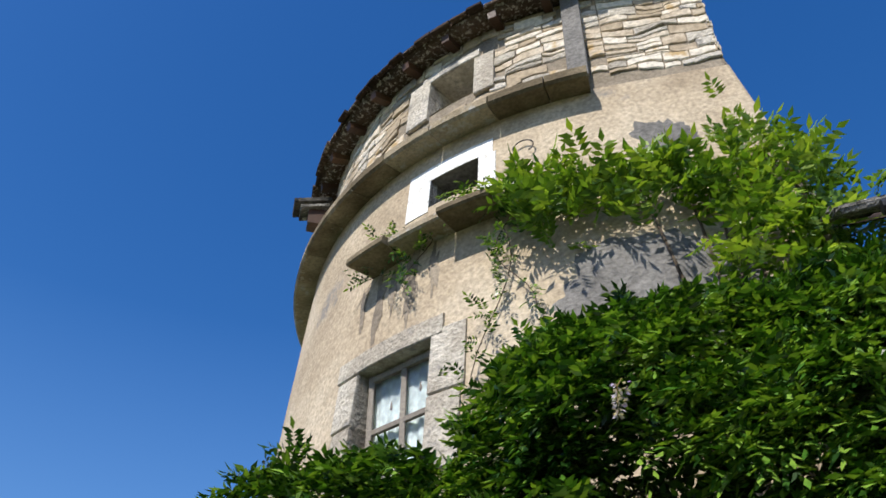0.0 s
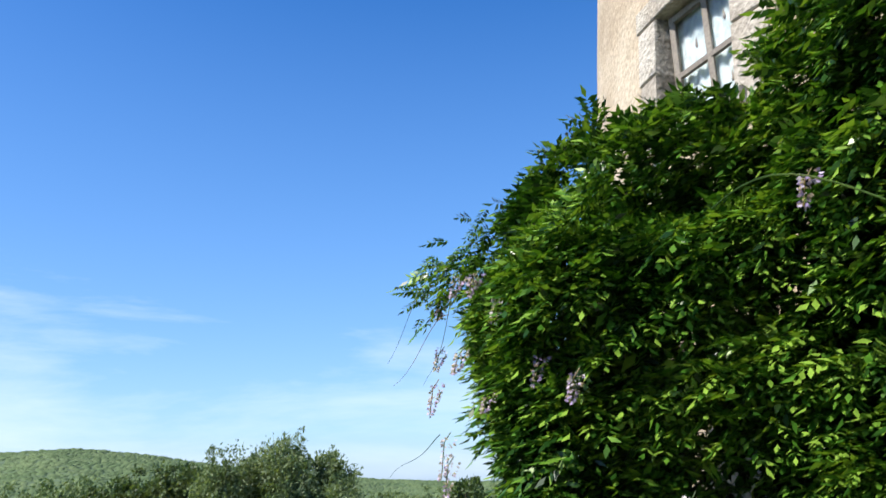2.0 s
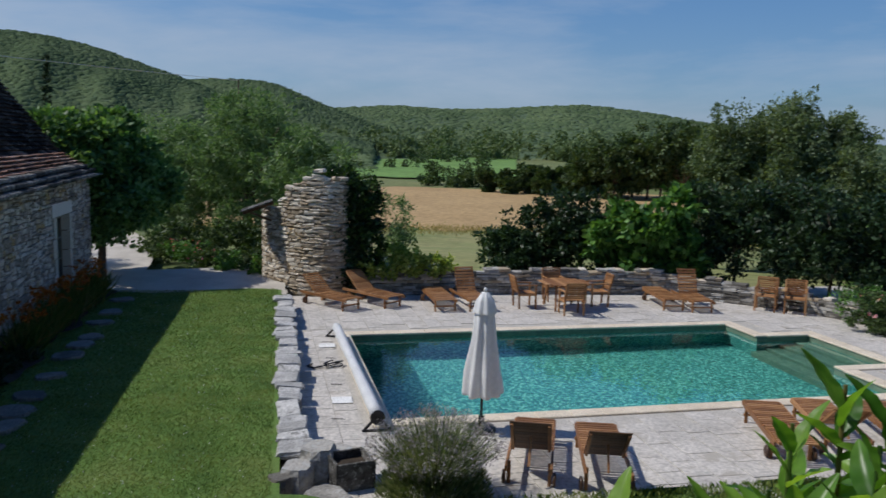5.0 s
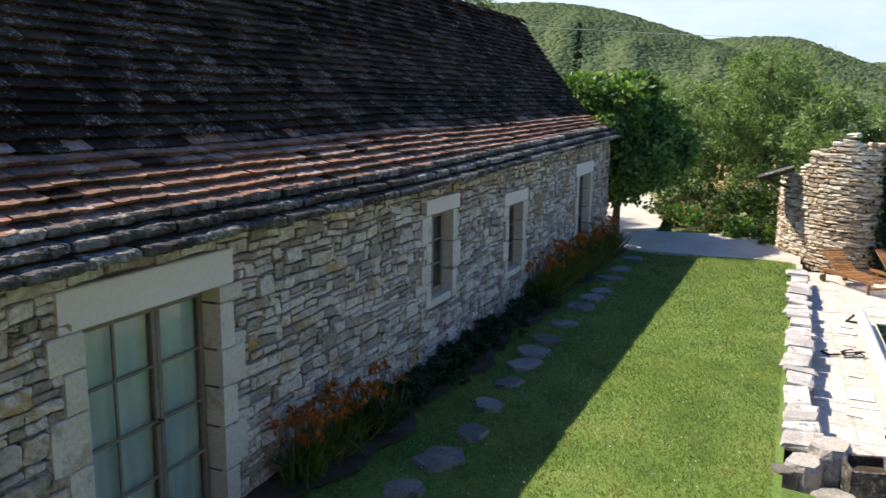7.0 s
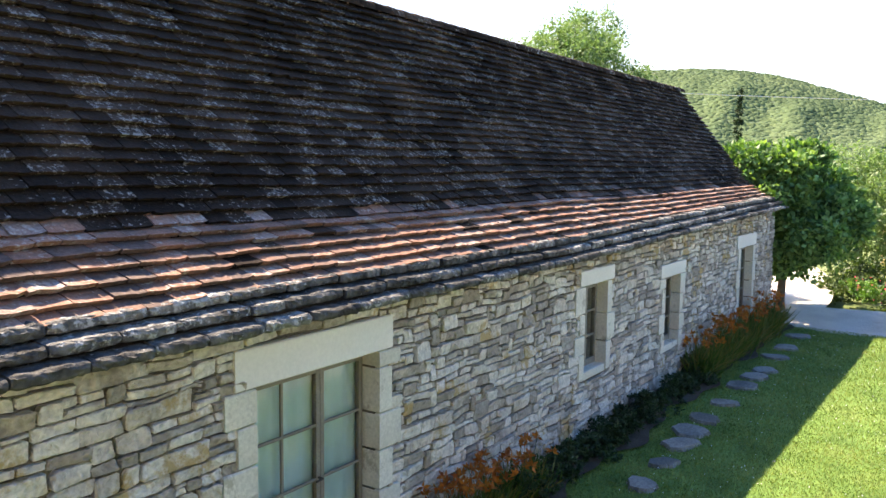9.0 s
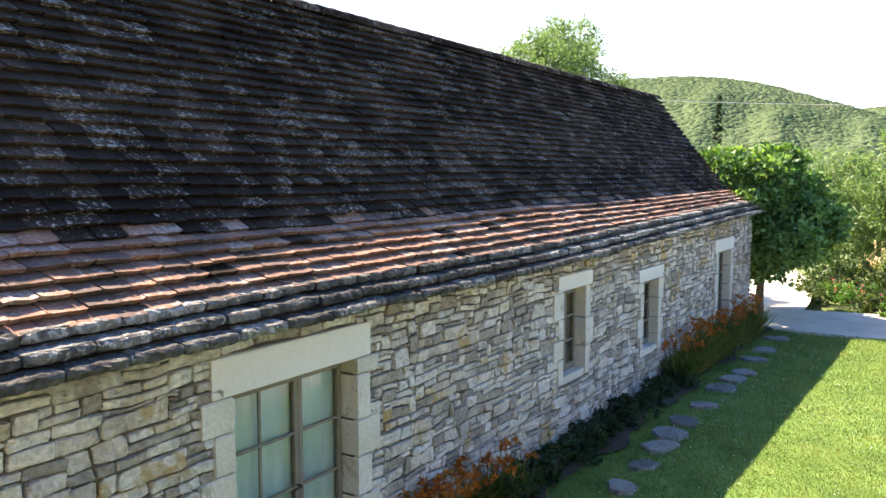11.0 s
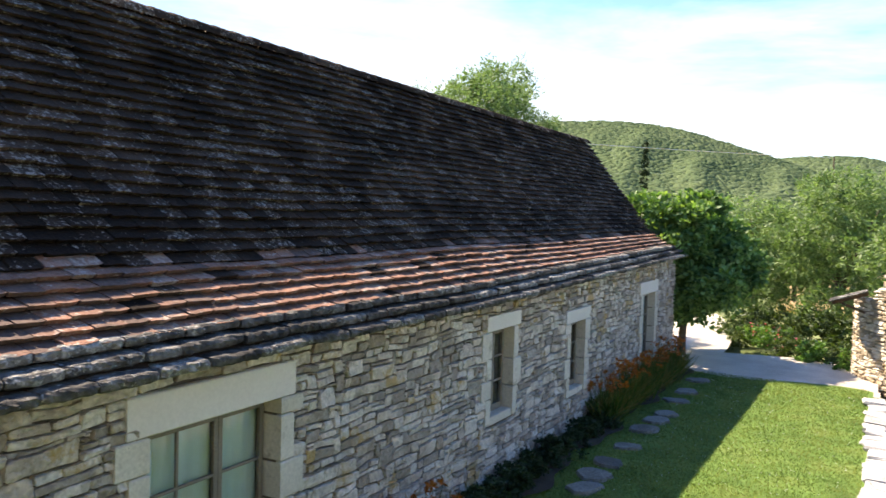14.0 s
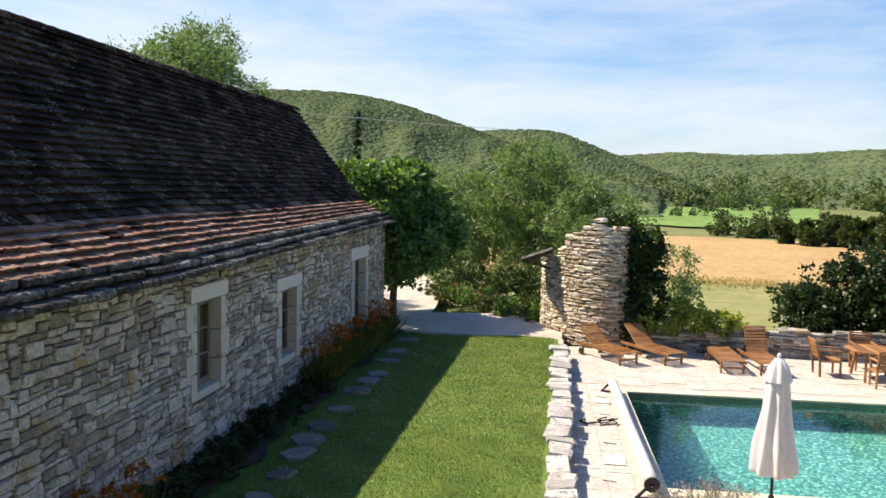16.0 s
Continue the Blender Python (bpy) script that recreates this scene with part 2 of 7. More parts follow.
M_OLDCUT = surface("weathered_cut_stone", [(0.36, 0.32, 0.26), (0.46, 0.42, 0.35), (0.54, 0.50, 0.43)], 2.5, 0.9, 0.7, 26, 0.2, relief=0.04, spots=(0.26, 0.245, 0.22), spot_scale=3, spot_at=0.66)
M_LINTEL = surface("smooth_lintel", [(0.67, 0.63, 0.58), (0.73, 0.69, 0.64)], 0.8, 0.8, 0.1, 30, 0.05, even=0.2)
M_BAND = surface("dark_lichen_band", [(0.11, 0.085, 0.05), (0.20, 0.16, 0.10), (0.30, 0.25, 0.17)], 2.5, 0.95, 0.6, 30, 0.25, spots=(0.34, 0.32, 0.28), spot_scale=7, spot_at=0.68)
M_PLASTER = surface("old_plaster", [(0.34, 0.27, 0.185), (0.44, 0.36, 0.255), (0.53, 0.45, 0.335)], 1.3, 0.92, 0.5, 26, 0.0, spots=(0.22, 0.205, 0.19), spot_scale=0.8, spot_at=0.61)
M_CEMENT = surface("grey_render", [(0.12, 0.115, 0.108), (0.22, 0.21, 0.195)], 3.0, 0.95, 0.8, 24, 0.0)
M_WHITE = surface("white_lime", [(0.72, 0.72, 0.70), (0.82, 0.82, 0.80)], 4, 0.9, 0.3, 40, 0.0, spots=(0.5, 0.47, 0.42), spot_scale=8, spot_at=0.68)
M_TILE_DARK = surface("dark_roof_tile", [(0.018, 0.0125, 0.0095), (0.034, 0.0235, 0.0175), (0.056, 0.039, 0.029), (0.092, 0.062, 0.046)], 0.9, 0.95, 0.6, 28, 0.13, 0.1, relief=0.03, spots=(0.34, 0.30, 0.26), spot_scale=20, spot_at=0.67)
M_TILE_RED = surface("red_roof_tile", [(0.13, 0.088, 0.072), (0.20, 0.118, 0.088), (0.25, 0.135, 0.095), (0.32, 0.165, 0.11), (0.30, 0.205, 0.165)], 1.6, 0.88, 0.6, 28, 0.25, 0.2, relief=0.03, spots=(0.42, 0.35, 0.30), spot_scale=14, spot_at=0.66)
M_SLATE = surface("lichen_slate", [(0.045, 0.042, 0.038), (0.11, 0.105, 0.096), (0.21, 0.20, 0.182)], 6, 0.95, 0.9, 22, 0.16, 0.15, relief=0.05, spots=(0.38, 0.375, 0.35), spot_scale=15, spot_at=0.645)
M_WOOD = surface("oiled_teak", [(0.22, 0.10, 0.035), (0.33, 0.16, 0.06), (0.42, 0.22, 0.09)], 3, 0.5, 0.2, 60, 0.3, 0.4)
M_WOODDARK = surface("dark_teak", [(0.055, 0.026, 0.013), (0.11, 0.055, 0.026)], 3, 0.5, 0.2, 60, 0.3, 0.4)
M_FRAME = surface("taupe_paint", [(0.19, 0.165, 0.135), (0.25, 0.22, 0.18)], 3, 0.6, 0.15, 50, 0.1)
M_BARK = surface("bark", [(0.07, 0.05, 0.035), (0.16, 0.125, 0.09)], 6, 0.95, 0.8, 30, 0.1)
M_IRON = surface("dark_metal", [(0.015, 0.015, 0.016), (0.04, 0.04, 0.04)], 8, 0.45, 0.1, 60, 0.1, 0.5, metal=0.6)
M_RUBBER = surface("black_rubber", [(0.012, 0.012, 0.013), (0.03, 0.03, 0.032)], 8, 0.6, 0.1, 60, 0.1, 0.4)
M_COVER = surface("grey_white_cover", [(0.60, 0.61, 0.62), (0.70, 0.71, 0.71)], 2, 0.5, 0.08, 60, 0.05, 0.4)
M_PAVE = surface("pale_flagstone", [(0.46, 0.43, 0.385), (0.54, 0.505, 0.455), (0.60, 0.56, 0.505)], 1.3, 0.85, 0.3, 18, 0.10, spots=(0.42, 0.385, 0.33), spot_scale=2.6, spot_at=0.64)
M_COPING = surface("sandy_coping", [(0.62, 0.53, 0.40), (0.74, 0.65, 0.51)], 3, 0.8, 0.2, 50, 0.12)
M_JOINT = surface("paving_joint", [(0.44, 0.41, 0.36), (0.52, 0.485, 0.43)], 3, 0.95, 0.4, 40, 0.0)
# light and dark speckle: glints of the rippled water painted into the lining
M_GLINT_LINER = surface("glint_speckled_liner", [(0.010, 0.09, 0.095), (0.025, 0.17, 0.16), (0.07, 0.28, 0.25), (0.22, 0.49, 0.425)], 15.0, 0.6, 0.0, 20, 0.0)
for el, pos in zip(next(n for n in M_GLINT_LINER.node_tree.nodes if n.type == "VALTORGB").color_ramp.elements, (0.36, 0.46, 0.55, 0.66)):
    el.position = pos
M_STEP = surface("shade_toned_band", [(0.11, 0.17, 0.12), (0.18, 0.24, 0.17)], 2, 0.7, 0.0, 14, 0.0)
M_TREAD = surface("submerged_step", [(0.05, 0.12, 0.095), (0.10, 0.18, 0.135)], 5, 0.7, 0.0, 14, 0.0)
M_GRAVEL = surface("pale_gravel", [(0.44, 0.40, 0.34), (0.60, 0.555, 0.48)], 0.9, 0.95, 0.8, 35, 0.0)
M_LAWN = surface("lawn_soil", [(0.07, 0.13, 0.026), (0.11, 0.19, 0.038), (0.145, 0.205, 0.05)], 1.1, 0.95, 0.8, 24, 0.0)
M_WHEAT = surface("ripe_wheat", [(0.36, 0.24, 0.105), (0.45, 0.31, 0.145)], 0.06, 0.95, 0.5, 1.6, 0.0)
M_DRYGRASS = surface("dry_meadow", [(0.15, 0.19, 0.06), (0.22, 0.235, 0.085), (0.28, 0.265, 0.11)], 0.10, 0.95, 0.6, 1.2, 0.0)
M_MEADOW = surface("green_meadow", [(0.12, 0.22, 0.05), (0.18, 0.30, 0.07)], 0.03, 0.95, 0.3, 0.5, 0.0)
M_GROUND = surface("rough_ground", [(0.11, 0.15, 0.045), (0.20, 0.21, 0.08)], 0.05, 0.95, 0.5, 0.8, 0.0)
M_FOREST = surface("hill_wood", [(0.066, 0.102, 0.047), (0.09, 0.13, 0.06)], 0.012, 0.95, 0.0, 0.08, 0.0)
M_SOIL = surface("garden_soil", [(0.035, 0.026, 0.018), (0.08, 0.06, 0.04)], 3, 0.95, 0.6, 30, 0.0)

M_CANVAS = leafage("white_canvas", [(0.86, 0.86, 0.85), (0.90, 0.90, 0.89)], 0.22, 0.85, 3, 0.03, 0.2, (1, 1, 1))
M_GRASS = leafage("grass_blade", [(0.065, 0.12, 0.024), (0.12, 0.19, 0.038), (0.18, 0.24, 0.06), (0.24, 0.26, 0.085)], 0.25, 0.6, 1.3, 0.2)
M_VINE = leafage("vine_leaf", [(0.14, 0.22, 0.035), (0.27, 0.36, 0.065), (0.40, 0.46, 0.12)], 0.35, 0.5, 0.8)
M_STRAW = leafage("dry_grass_blade", [(0.26, 0.25, 0.09), (0.34, 0.29, 0.12), (0.42, 0.33, 0.16)], 0.35, 0.7, 0.2)
M_WIST = leafage("wisteria_leaf", [(0.013, 0.045, 0.005), (0.04, 0.115, 0.010), (0.09, 0.20, 0.02), (0.20, 0.33, 0.042)], 0.2, 0.3, 1.6, 0.34)
M_NEARLEAF = leafage("laurel_leaf", [(0.07, 0.175, 0.018), (0.14, 0.28, 0.032), (0.26, 0.42, 0.06)], 0.45, 0.34, 5, 0.25)
# paler copy of the wisteria leaf; sunlight on the sprays put into colour
M_WIST_LIT = leafage("sunlit_wisteria_leaf", [(0.065, 0.14, 0.014), (0.14, 0.25, 0.026), (0.27, 0.38, 0.05)], 0.32, 0.36, 1.6, 0.24)
M_GREYLEAF = leafage("grey_tree_leaf", [(0.07, 0.112, 0.05), (0.135, 0.19, 0.088), (0.21, 0.265, 0.135)], 0.32, 0.55, 0.5)
M_FIG = leafage("fig_leaf", [(0.05, 0.12, 0.022), (0.10, 0.22, 0.045), (0.18, 0.33, 0.08)], 0.30, 0.42, 0.8)
M_MULBERRY = leafage("mulberry_leaf", [(0.05, 0.12, 0.036), (0.11, 0.22, 0.072), (0.215, 0.345, 0.13)], 0.36, 0.55, 0.8)
M_DARKBUSH = leafage("hedge_leaf", [(0.014, 0.034, 0.012), (0.028, 0.058, 0.020), (0.05, 0.09, 0.035)], 0.22, 0.45, 0.7)
M_TREELEAF = leafage("tree_leaf", [(0.03, 0.06, 0.017), (0.06, 0.10, 0.03), (0.10, 0.145, 0.05)], 0.3, 0.55, 0.5)
M_OLIVE = leafage("pale_tree_leaf", [(0.105, 0.17, 0.06), (0.165, 0.245, 0.093), (0.245, 0.33, 0.15)], 0.35, 0.55, 0.5, through_tint=(1.2, 1.4, 0.7))
M_CYPRESS = leafage("cypress_leaf", [(0.012, 0.028, 0.012), (0.03, 0.055, 0.02)], 0.1, 0.7, 0.5)
# lighter than nearer trees: distance haze put into the leaf colour
M_HAZED_LEAF = leafage("hazed_wood_leaf", [(0.10, 0.15, 0.06), (0.145, 0.20, 0.08), (0.19, 0.245, 0.11)], 0.15, 0.8, 0.02, 0.22)
M_HILLWOOD = surface("hill_wood_crown", [(0.07, 0.108, 0.05), (0.09, 0.13, 0.06), (0.115, 0.155, 0.074)], 0.02, 0.95, 0.2, 0.7, 0.12, 0.1)
M_HILLWOOD.node_tree.nodes["Bump"].inputs["Distance"].default_value = 0.8
M_IVY = leafage("ivy_leaf", [(0.012, 0.032, 0.01), (0.03, 0.065, 0.016), (0.06, 0.12, 0.02)], 0.2, 0.4, 1.0)
M_LAVLEAF = leafage("lavender_stem", [(0.10, 0.145, 0.06), (0.19, 0.24, 0.12), (0.28, 0.31, 0.19)], 0.25, 0.7, 3)
M_LAVFLOWER = leafage("lavender_flower", [(0.30, 0.27, 0.31), (0.46, 0.42, 0.50)], 0.2, 0.8, 3)
M_WFLOWER = leafage("wisteria_flower", [(0.34, 0.26, 0.46), (0.55, 0.47, 0.66), (0.62, 0.56, 0.60)], 0.3, 0.7, 5)
M_LILY = leafage("daylily_flower", [(0.36, 0.10, 0.02), (0.50, 0.17, 0.03)], 0.3, 0.5, 5)
M_LILYLEAF = leafage("daylily_leaf", [(0.035, 0.08, 0.012), (0.08, 0.14, 0.025), (0.20, 0.15, 0.05)], 0.3, 0.5, 2)
M_ROSE = leafage("rose_petal", [(0.70, 0.22, 0.32), (0.80, 0.45, 0.50), (0.82, 0.70, 0.66)], 0.3, 0.6, 2)
M_BLOOM = leafage("pink_petal", [(0.62, 0.08, 0.22), (0.78, 0.24, 0.40)], 0.3, 0.6, 2)


def glass(name, tint, rough=0.03):
    m = bpy.data.materials.new(name)
    m.use_nodes = True
    b = m.node_tree.nodes["Principled BSDF"]
    b.inputs["Base Color"].default_value = (*tint, 1)
    b.inputs["Transmission Weight"].default_value = 1.0
    b.inputs["Roughness"].default_value, b.inputs["IOR"].default_value = rough, 1.45
    return m


M_GLASS = glass("window_glass", (0.92, 0.96, 0.95))
M_GLASS.node_tree.nodes["Principled BSDF"].inputs["IOR"].default_value = 1.33
M_WATER = glass("pool_water", (0.80, 0.98, 0.95), 0.0)
wb = M_WATER.node_tree.nodes["Principled BSDF"]
wb.inputs["IOR"].default_value = 1.33
wb.inputs["Specular IOR Level"].default_value = 0.3
wt = M_WATER.node_tree.nodes.new("ShaderNodeTexNoise")
wt.inputs["Scale"].default_value, wt.inputs["Detail"].default_value = 6.0, 2
wg = M_WATER.node_tree.nodes.new("ShaderNodeNewGeometry")
wbp = M_WATER.node_tree.nodes.new("ShaderNodeBump")
wbp.inputs["Strength"].default_value, wbp.inputs["Distance"].default_value = 1.0, 0.003
M_WATER.node_tree.links.new(wg.outputs["Position"], wt.inputs["Vector"])
M_WATER.node_tree.links.new(wt.outputs["Fac"], wbp.inputs["Height"])
M_WATER.node_tree.links.new(wbp.outputs[0], wb.inputs["Normal"])
M_CURTAIN = leafage("pale_curtain", [(0.52, 0.68, 0.68), (0.64, 0.78, 0.76)], 0.1, 0.9, 2, 0.0, 0.15, (1, 1, 1))
M_INSIDE = surface("dark_backing", [(0.05, 0.045, 0.04), (0.09, 0.08, 0.07)], 2, 0.9, 0.0, 10, 0.0)

# ---- the lie of the land ----
def smooth(t):
    t = min(max(t, 0.0), 1.0)
    return t * t * (3 - 2 * t)


def land(x, y):
    """Height of the ground: level round the house, falling to a valley floor."""
    r = math.hypot(x, y)
    if -23.4 < x < -9.9 and 0.2 < y < 16.5:
        return -2.6
    far = smooth((r - 24) / 52) if x < -20 or y > 17 or r > 60 else 0.0
    return -0.48 - 3.7 * far * (1 if r < 160 else 1 + 0.1 * math.sin(x * 0.01) * math.cos(y * 0.013)) + (0.22 if x < -24 and y < 1.2 and r < 46 else 0) * (1 - far)


def polar(r, az):
    a = radians(az)
    return -math.sin(a) * r, math.cos(a) * r


def sheet(az0, az1, r0, r1, lift, nu=40, nv=20, ragged=0.0):
    def at(u, v):
        az = az0 + (az1 - az0) * u
        k = 1 + ragged * noise.noise(Vector((az * 0.35, v * 2, 3.1)))
        x, y = polar((r0 * (r1 / r0) ** v) * k, az)
        return x, y, land(x, y) + lift
    return Geo().grid(at, nu, nv)


setting("ground", sheet(0, 360, 1.2, 3200, 0, 180, 70), M_GROUND, "rough grassy valley ground falling away from the house", "ground", True)
setting("grass_bank", sheet(40, 96, 27, 84, 0.05, 40, 16, 0.03), M_DRYGRASS, "dry yellow-green meadow grass beyond the garden wall", "ground", True)
setting("wheat_field", sheet(53, 96, 80, 156, 0.10, 50, 12, 0.04), M_WHEAT, "ripe golden wheat field in the valley", "field", True)
setting("green_field", sheet(74, 92, 185, 540, 0.4, 30, 12, 0.05), M_MEADOW, "bright green meadow below the wooded hills", "field", True)
setting("far_field", sheet(47.5, 51.5, 200, 245, 0.3, 20, 8, 0.05), M_WHEAT, "distant strip of pale stubble field", "field", True)


# ---- hills: crest heights in degrees above the eye, by bearing ----
def crest_line(az, bearings, heights):
    """A crest through a few heights, rounded off between them."""
    return sum(float(np.interp(az + o, bearings, heights)) for o in (-1.0, -0.5, 0.0, 0.5, 1.0)) / 5


def crest_near(az):
    return crest_line(az, (84, 90, 93, 96.3, 99, 102, 105, 108, 111, 118, 128, 140), (0.0, 1.5, 2.7, 3.9, 4.75, 5.72, 6.2, 6.3, 6.2, 5.6, 3.5, 0.5))


def crest_second(az):
    return crest_line(az, (80, 82, 84.5, 86.4, 88.2, 89.9, 91, 92, 94, 96, 98, 103), (0.0, 0.7, 1.5, 2.2, 2.9, 3.65, 3.95, 4.05, 4.02, 3.9, 3.6, 2.0))


def crest_far(az):
    return crest_line(az, (30, 45, 50, 54, 58, 61.6, 63.4, 65.2, 67, 69.3, 72, 75, 79, 82.5, 86.4, 90, 108), (0.15, 0.2, 0.5, 0.9, 1.35, 1.85, 2.15, 2.5, 2.68, 2.95, 2.82, 2.6, 2.46, 2.66, 2.35, 2.1, 1.5))


def hill(name, crest, az0, az1, r0, r1, step, crown, number, label):
    def height(az, v):
        top = 4.3 + math.tan(radians(max(crest(az), 0.0))) * r1 - crown * 0.3
        foot = -4.4
        rr = r0 + (r1 - r0) * v
        ridge = v ** 0.9
        rough = 3.5 * noise.noise(Vector((az * 0.5, v * 4, 1.7))) * math.sin(math.pi * min(v, 1))
        return rr, foot + (top - foot) * ridge + rough

    def at(u, v):
        az = az0 + (az1 - az0) * u
        if v > 0.9:
            rr, z = height(az, 1.0)
            rr, z = rr + (v - 0.9) * 1500, z - (v - 0.9) * 300
        else:
            rr, z = height(az, v / 0.9)
        x, y = polar(rr, az)
        return x, y, z
    ob = setting(name, Geo().grid(at, int((az1 - az0) / step), 48), M_FOREST, label, "hill", True)
    # crowns of the wood, many small leaf masses each
    rng = np.random.default_rng(int(az0 * 10) + 5)
    pts = []
    for _ in range(number):
        az, v = rng.uniform(az0, az1), rng.uniform(0.02, 1.0) ** 0.8
        rr, z = height(az, v)
        x, y = polar(rr, az)
        s = crown * rng.uniform(0.45, 1.3)
        pts.append((x, y, z, s))
    pts = np.array(pts)
    # each crown a low uneven dome
    n = len(pts)
    ang = np.arange(6) * math.tau / 6
    ring = [np.stack([np.cos(ang + o) * r, np.sin(ang + o) * r, np.full(6, h)], 1) for r, h, o in ((0.62, -0.16, 0.0), (0.45, 0.11, 0.3))]
    dome = np.concatenate(ring + [np.array([[0, 0, 0.19]])])
    v = pts[:, None, :3] + dome[None] * pts[:, None, 3:] * rng.uniform(0.78, 1.2, (n, 13, 1))
    face = np.array([(k, (k + 1) % 6, 6 + (k + 1) % 6, 6 + k) for k in range(6)] + [(6 + k, 6 + (k + 1) % 6, 6 + (k + 2) % 6, 12) for k in (0, 2, 4)])
    f = (face[None] + 13 * np.arange(n)[:, None, None]).reshape(-1)
    me = bpy.data.meshes.new(name)
    me.vertices.add(13 * n)
    me.vertices.foreach_set("co", v.astype(np.float32).ravel())
    me.loops.add(len(f))
    me.loops.foreach_set("vertex_index", f.astype(np.int32))
    me.polygons.add(len(f) // 4)
    me.polygons.foreach_set("loop_start", np.arange(0, len(f), 4, dtype=np.int32))
    me.polygons.foreach_set("loop_total", np.full(len(f) // 4, 4, dtype=np.int32))
    me.materials.append(M_HILLWOOD)
    me.update(calc_edges=True)
    me.shade_smooth()
    tagged(part(name.replace("hill", "hill_wood"), me, M_HILLWOOD), "dense green oak wood covering the hillside", "wood", kind="stuff")
    return ob


hill("hill_near", crest_near, 84, 140, 230, 470, 0.5, 2.9, 34000, "wooded limestone hill above the barn")
hill("hill_middle", crest_second, 80, 103, 420, 700, 0.5, 3.6, 9000, "second wooded hill dropping to the valley")
hill("hill_far", crest_far, 30, 108, 540, 1000, 0.8, 5.6, 18000, "long wooded hill closing the valley")

# ---- lawn and gravel ----
def lawn_edge(y):
    return -23.7 + 0.35 * math.sin(y * 1.3) + 0.25 * (y + 5.5) * 0.2


setting("lawn", Geo().grid(lambda u, v: ((lawn_edge(-5.55 + 5.35 * v) * (1 - u) + 6 * u), -5.55 + 5.35 * v, 0.02 * noise.noise(Vector((u * 30, v * 6, 0.2))) - 0.02), 120, 30), M_LAWN, "mown green lawn with clover between barn and pool", "lawn", True)
setting("lawn_bank", Geo().grid(lambda u, v: (-9.6 + 12 * u, -0.2 + 15 * v, -0.02 - 0.33 * smooth(v * 9) + 0.02 * noise.noise(Vector((u * 9, v * 14, 5)))), 40, 50), M_LAWN, "grassy bank below the house", "lawn", True)
setting("gravel_path", Geo().grid(lambda u, v: (-23.3 - 3.6 * u - 1.2 * v * u, -10 + 9.9 * v, -0.035 + 0.02 * noise.noise(Vector((u * 9, v * 6, 9)))), 40, 24), M_GRAVEL, "pale gravel drive past the barn end", "path", True)
setting("gravel_drive", Geo().grid(lambda u, v: (-26.6 - 13 * u, -10 + 5.5 * v - 2.6 * u * u, -0.04 + 0.02 * noise.noise(Vector((u * 9, v * 6, 9)))), 30, 16), M_GRAVEL, "pale gravel drive running on behind the barn", "path", True)
setting("gravel_edge", Geo().grid(lambda u, v: (-22.9 - 0.7 * u, -0.95 + 0.9 * v, -0.03), 4, 4), M_GRAVEL, "pale stone threshold by the ruined wall", "path", True)

# tall dry grass where meadow and wheat meet
rng = np.random.default_rng(17)
n = 16000
a, r = np.radians(rng.uniform(40, 96, n)), 80 + rng.normal(0, 2.2, n)
p = np.stack([-np.sin(a) * r, np.cos(a) * r, np.zeros(n)], 1)
p[:, 2] = [land(x, y) for x, y, _ in p]
tagged(part("tall_grass", quads("tall_grass", blades(p, rng.normal(0, 0.3, p.shape) + np.array([0, 0, 1.0]), rng.normal(size=p.shape), rng.uniform(0.12, 0.45, n), np.full(n, 0.06), 0.2), M_STRAW), M_STRAW), "tall straw-coloured grass along the field edge", "grass", kind="stuff")

# blades of grass where the lawn is nearest
def grass(name, x0, x1, y0, y1, n, h, seed, z=0.0):
    rng = np.random.default_rng(seed)
    p = np.stack([rng.uniform(x0, x1, n), rng.uniform(y0, y1, n), np.full(n, z - 0.02)], 1)
    d = np.stack([rng.normal(0, 0.45, n), rng.normal(0, 0.45, n), np.ones(n)], 1)
    s = rng.normal(size=(n, 3))
    q = blades(p, d, s, rng.uniform(0.6, 1.4, n) * h, np.full(n, 0.012 * (h / 0.05)), 0.2)
    return tagged(part(name, quads(name, q, M_GRASS), M_GRASS), "short green grass blades of the lawn", "grass", kind="stuff")


grass("lawn_grass", -14, -6.5, -5.3, -0.3, 80000, 0.035, 3)
grass("lawn_grass", -23.6, -14, -5.3, -0.3, 55000, 0.042, 4)
grass("bank_grass", -9.6, -5, -0.3, 9.0, 40000, 0.08, 5, -0.24)

# clover heads scattered in the lawn, and the planted bed along the barn
rng = np.random.default_rng(12)
n = 800
p = np.stack([rng.uniform(-22.5, -7, n), rng.uniform(-4.3, -0.5, n), np.full(n, 0.022)], 1)
tagged(part("clover_heads", quads("clover_heads", blades(p, rng.normal(size=p.shape) + np.array([0, 0, 0.6]), rng.normal(size=p.shape), np.full(n, 0.017), np.full(n, 0.017)), M_CANVAS), M_CANVAS), "tiny white clover heads in the lawn", "flowers", kind="stuff")
setting("border_bed", Geo().grid(lambda u, v: (-23.6 + 17.2 * u, -5.46 + (0.72 + 0.12 * math.sin(u * 31) + 0.08 * math.sin(u * 77)) * v, 0.03 + 0.03 * noise.noise(Vector((u * 60, v * 3, 1)))), 120, 5), M_SOIL, "dark soil bed along the foot of the barn", "flower bed", True)
rng = random.Random(11)
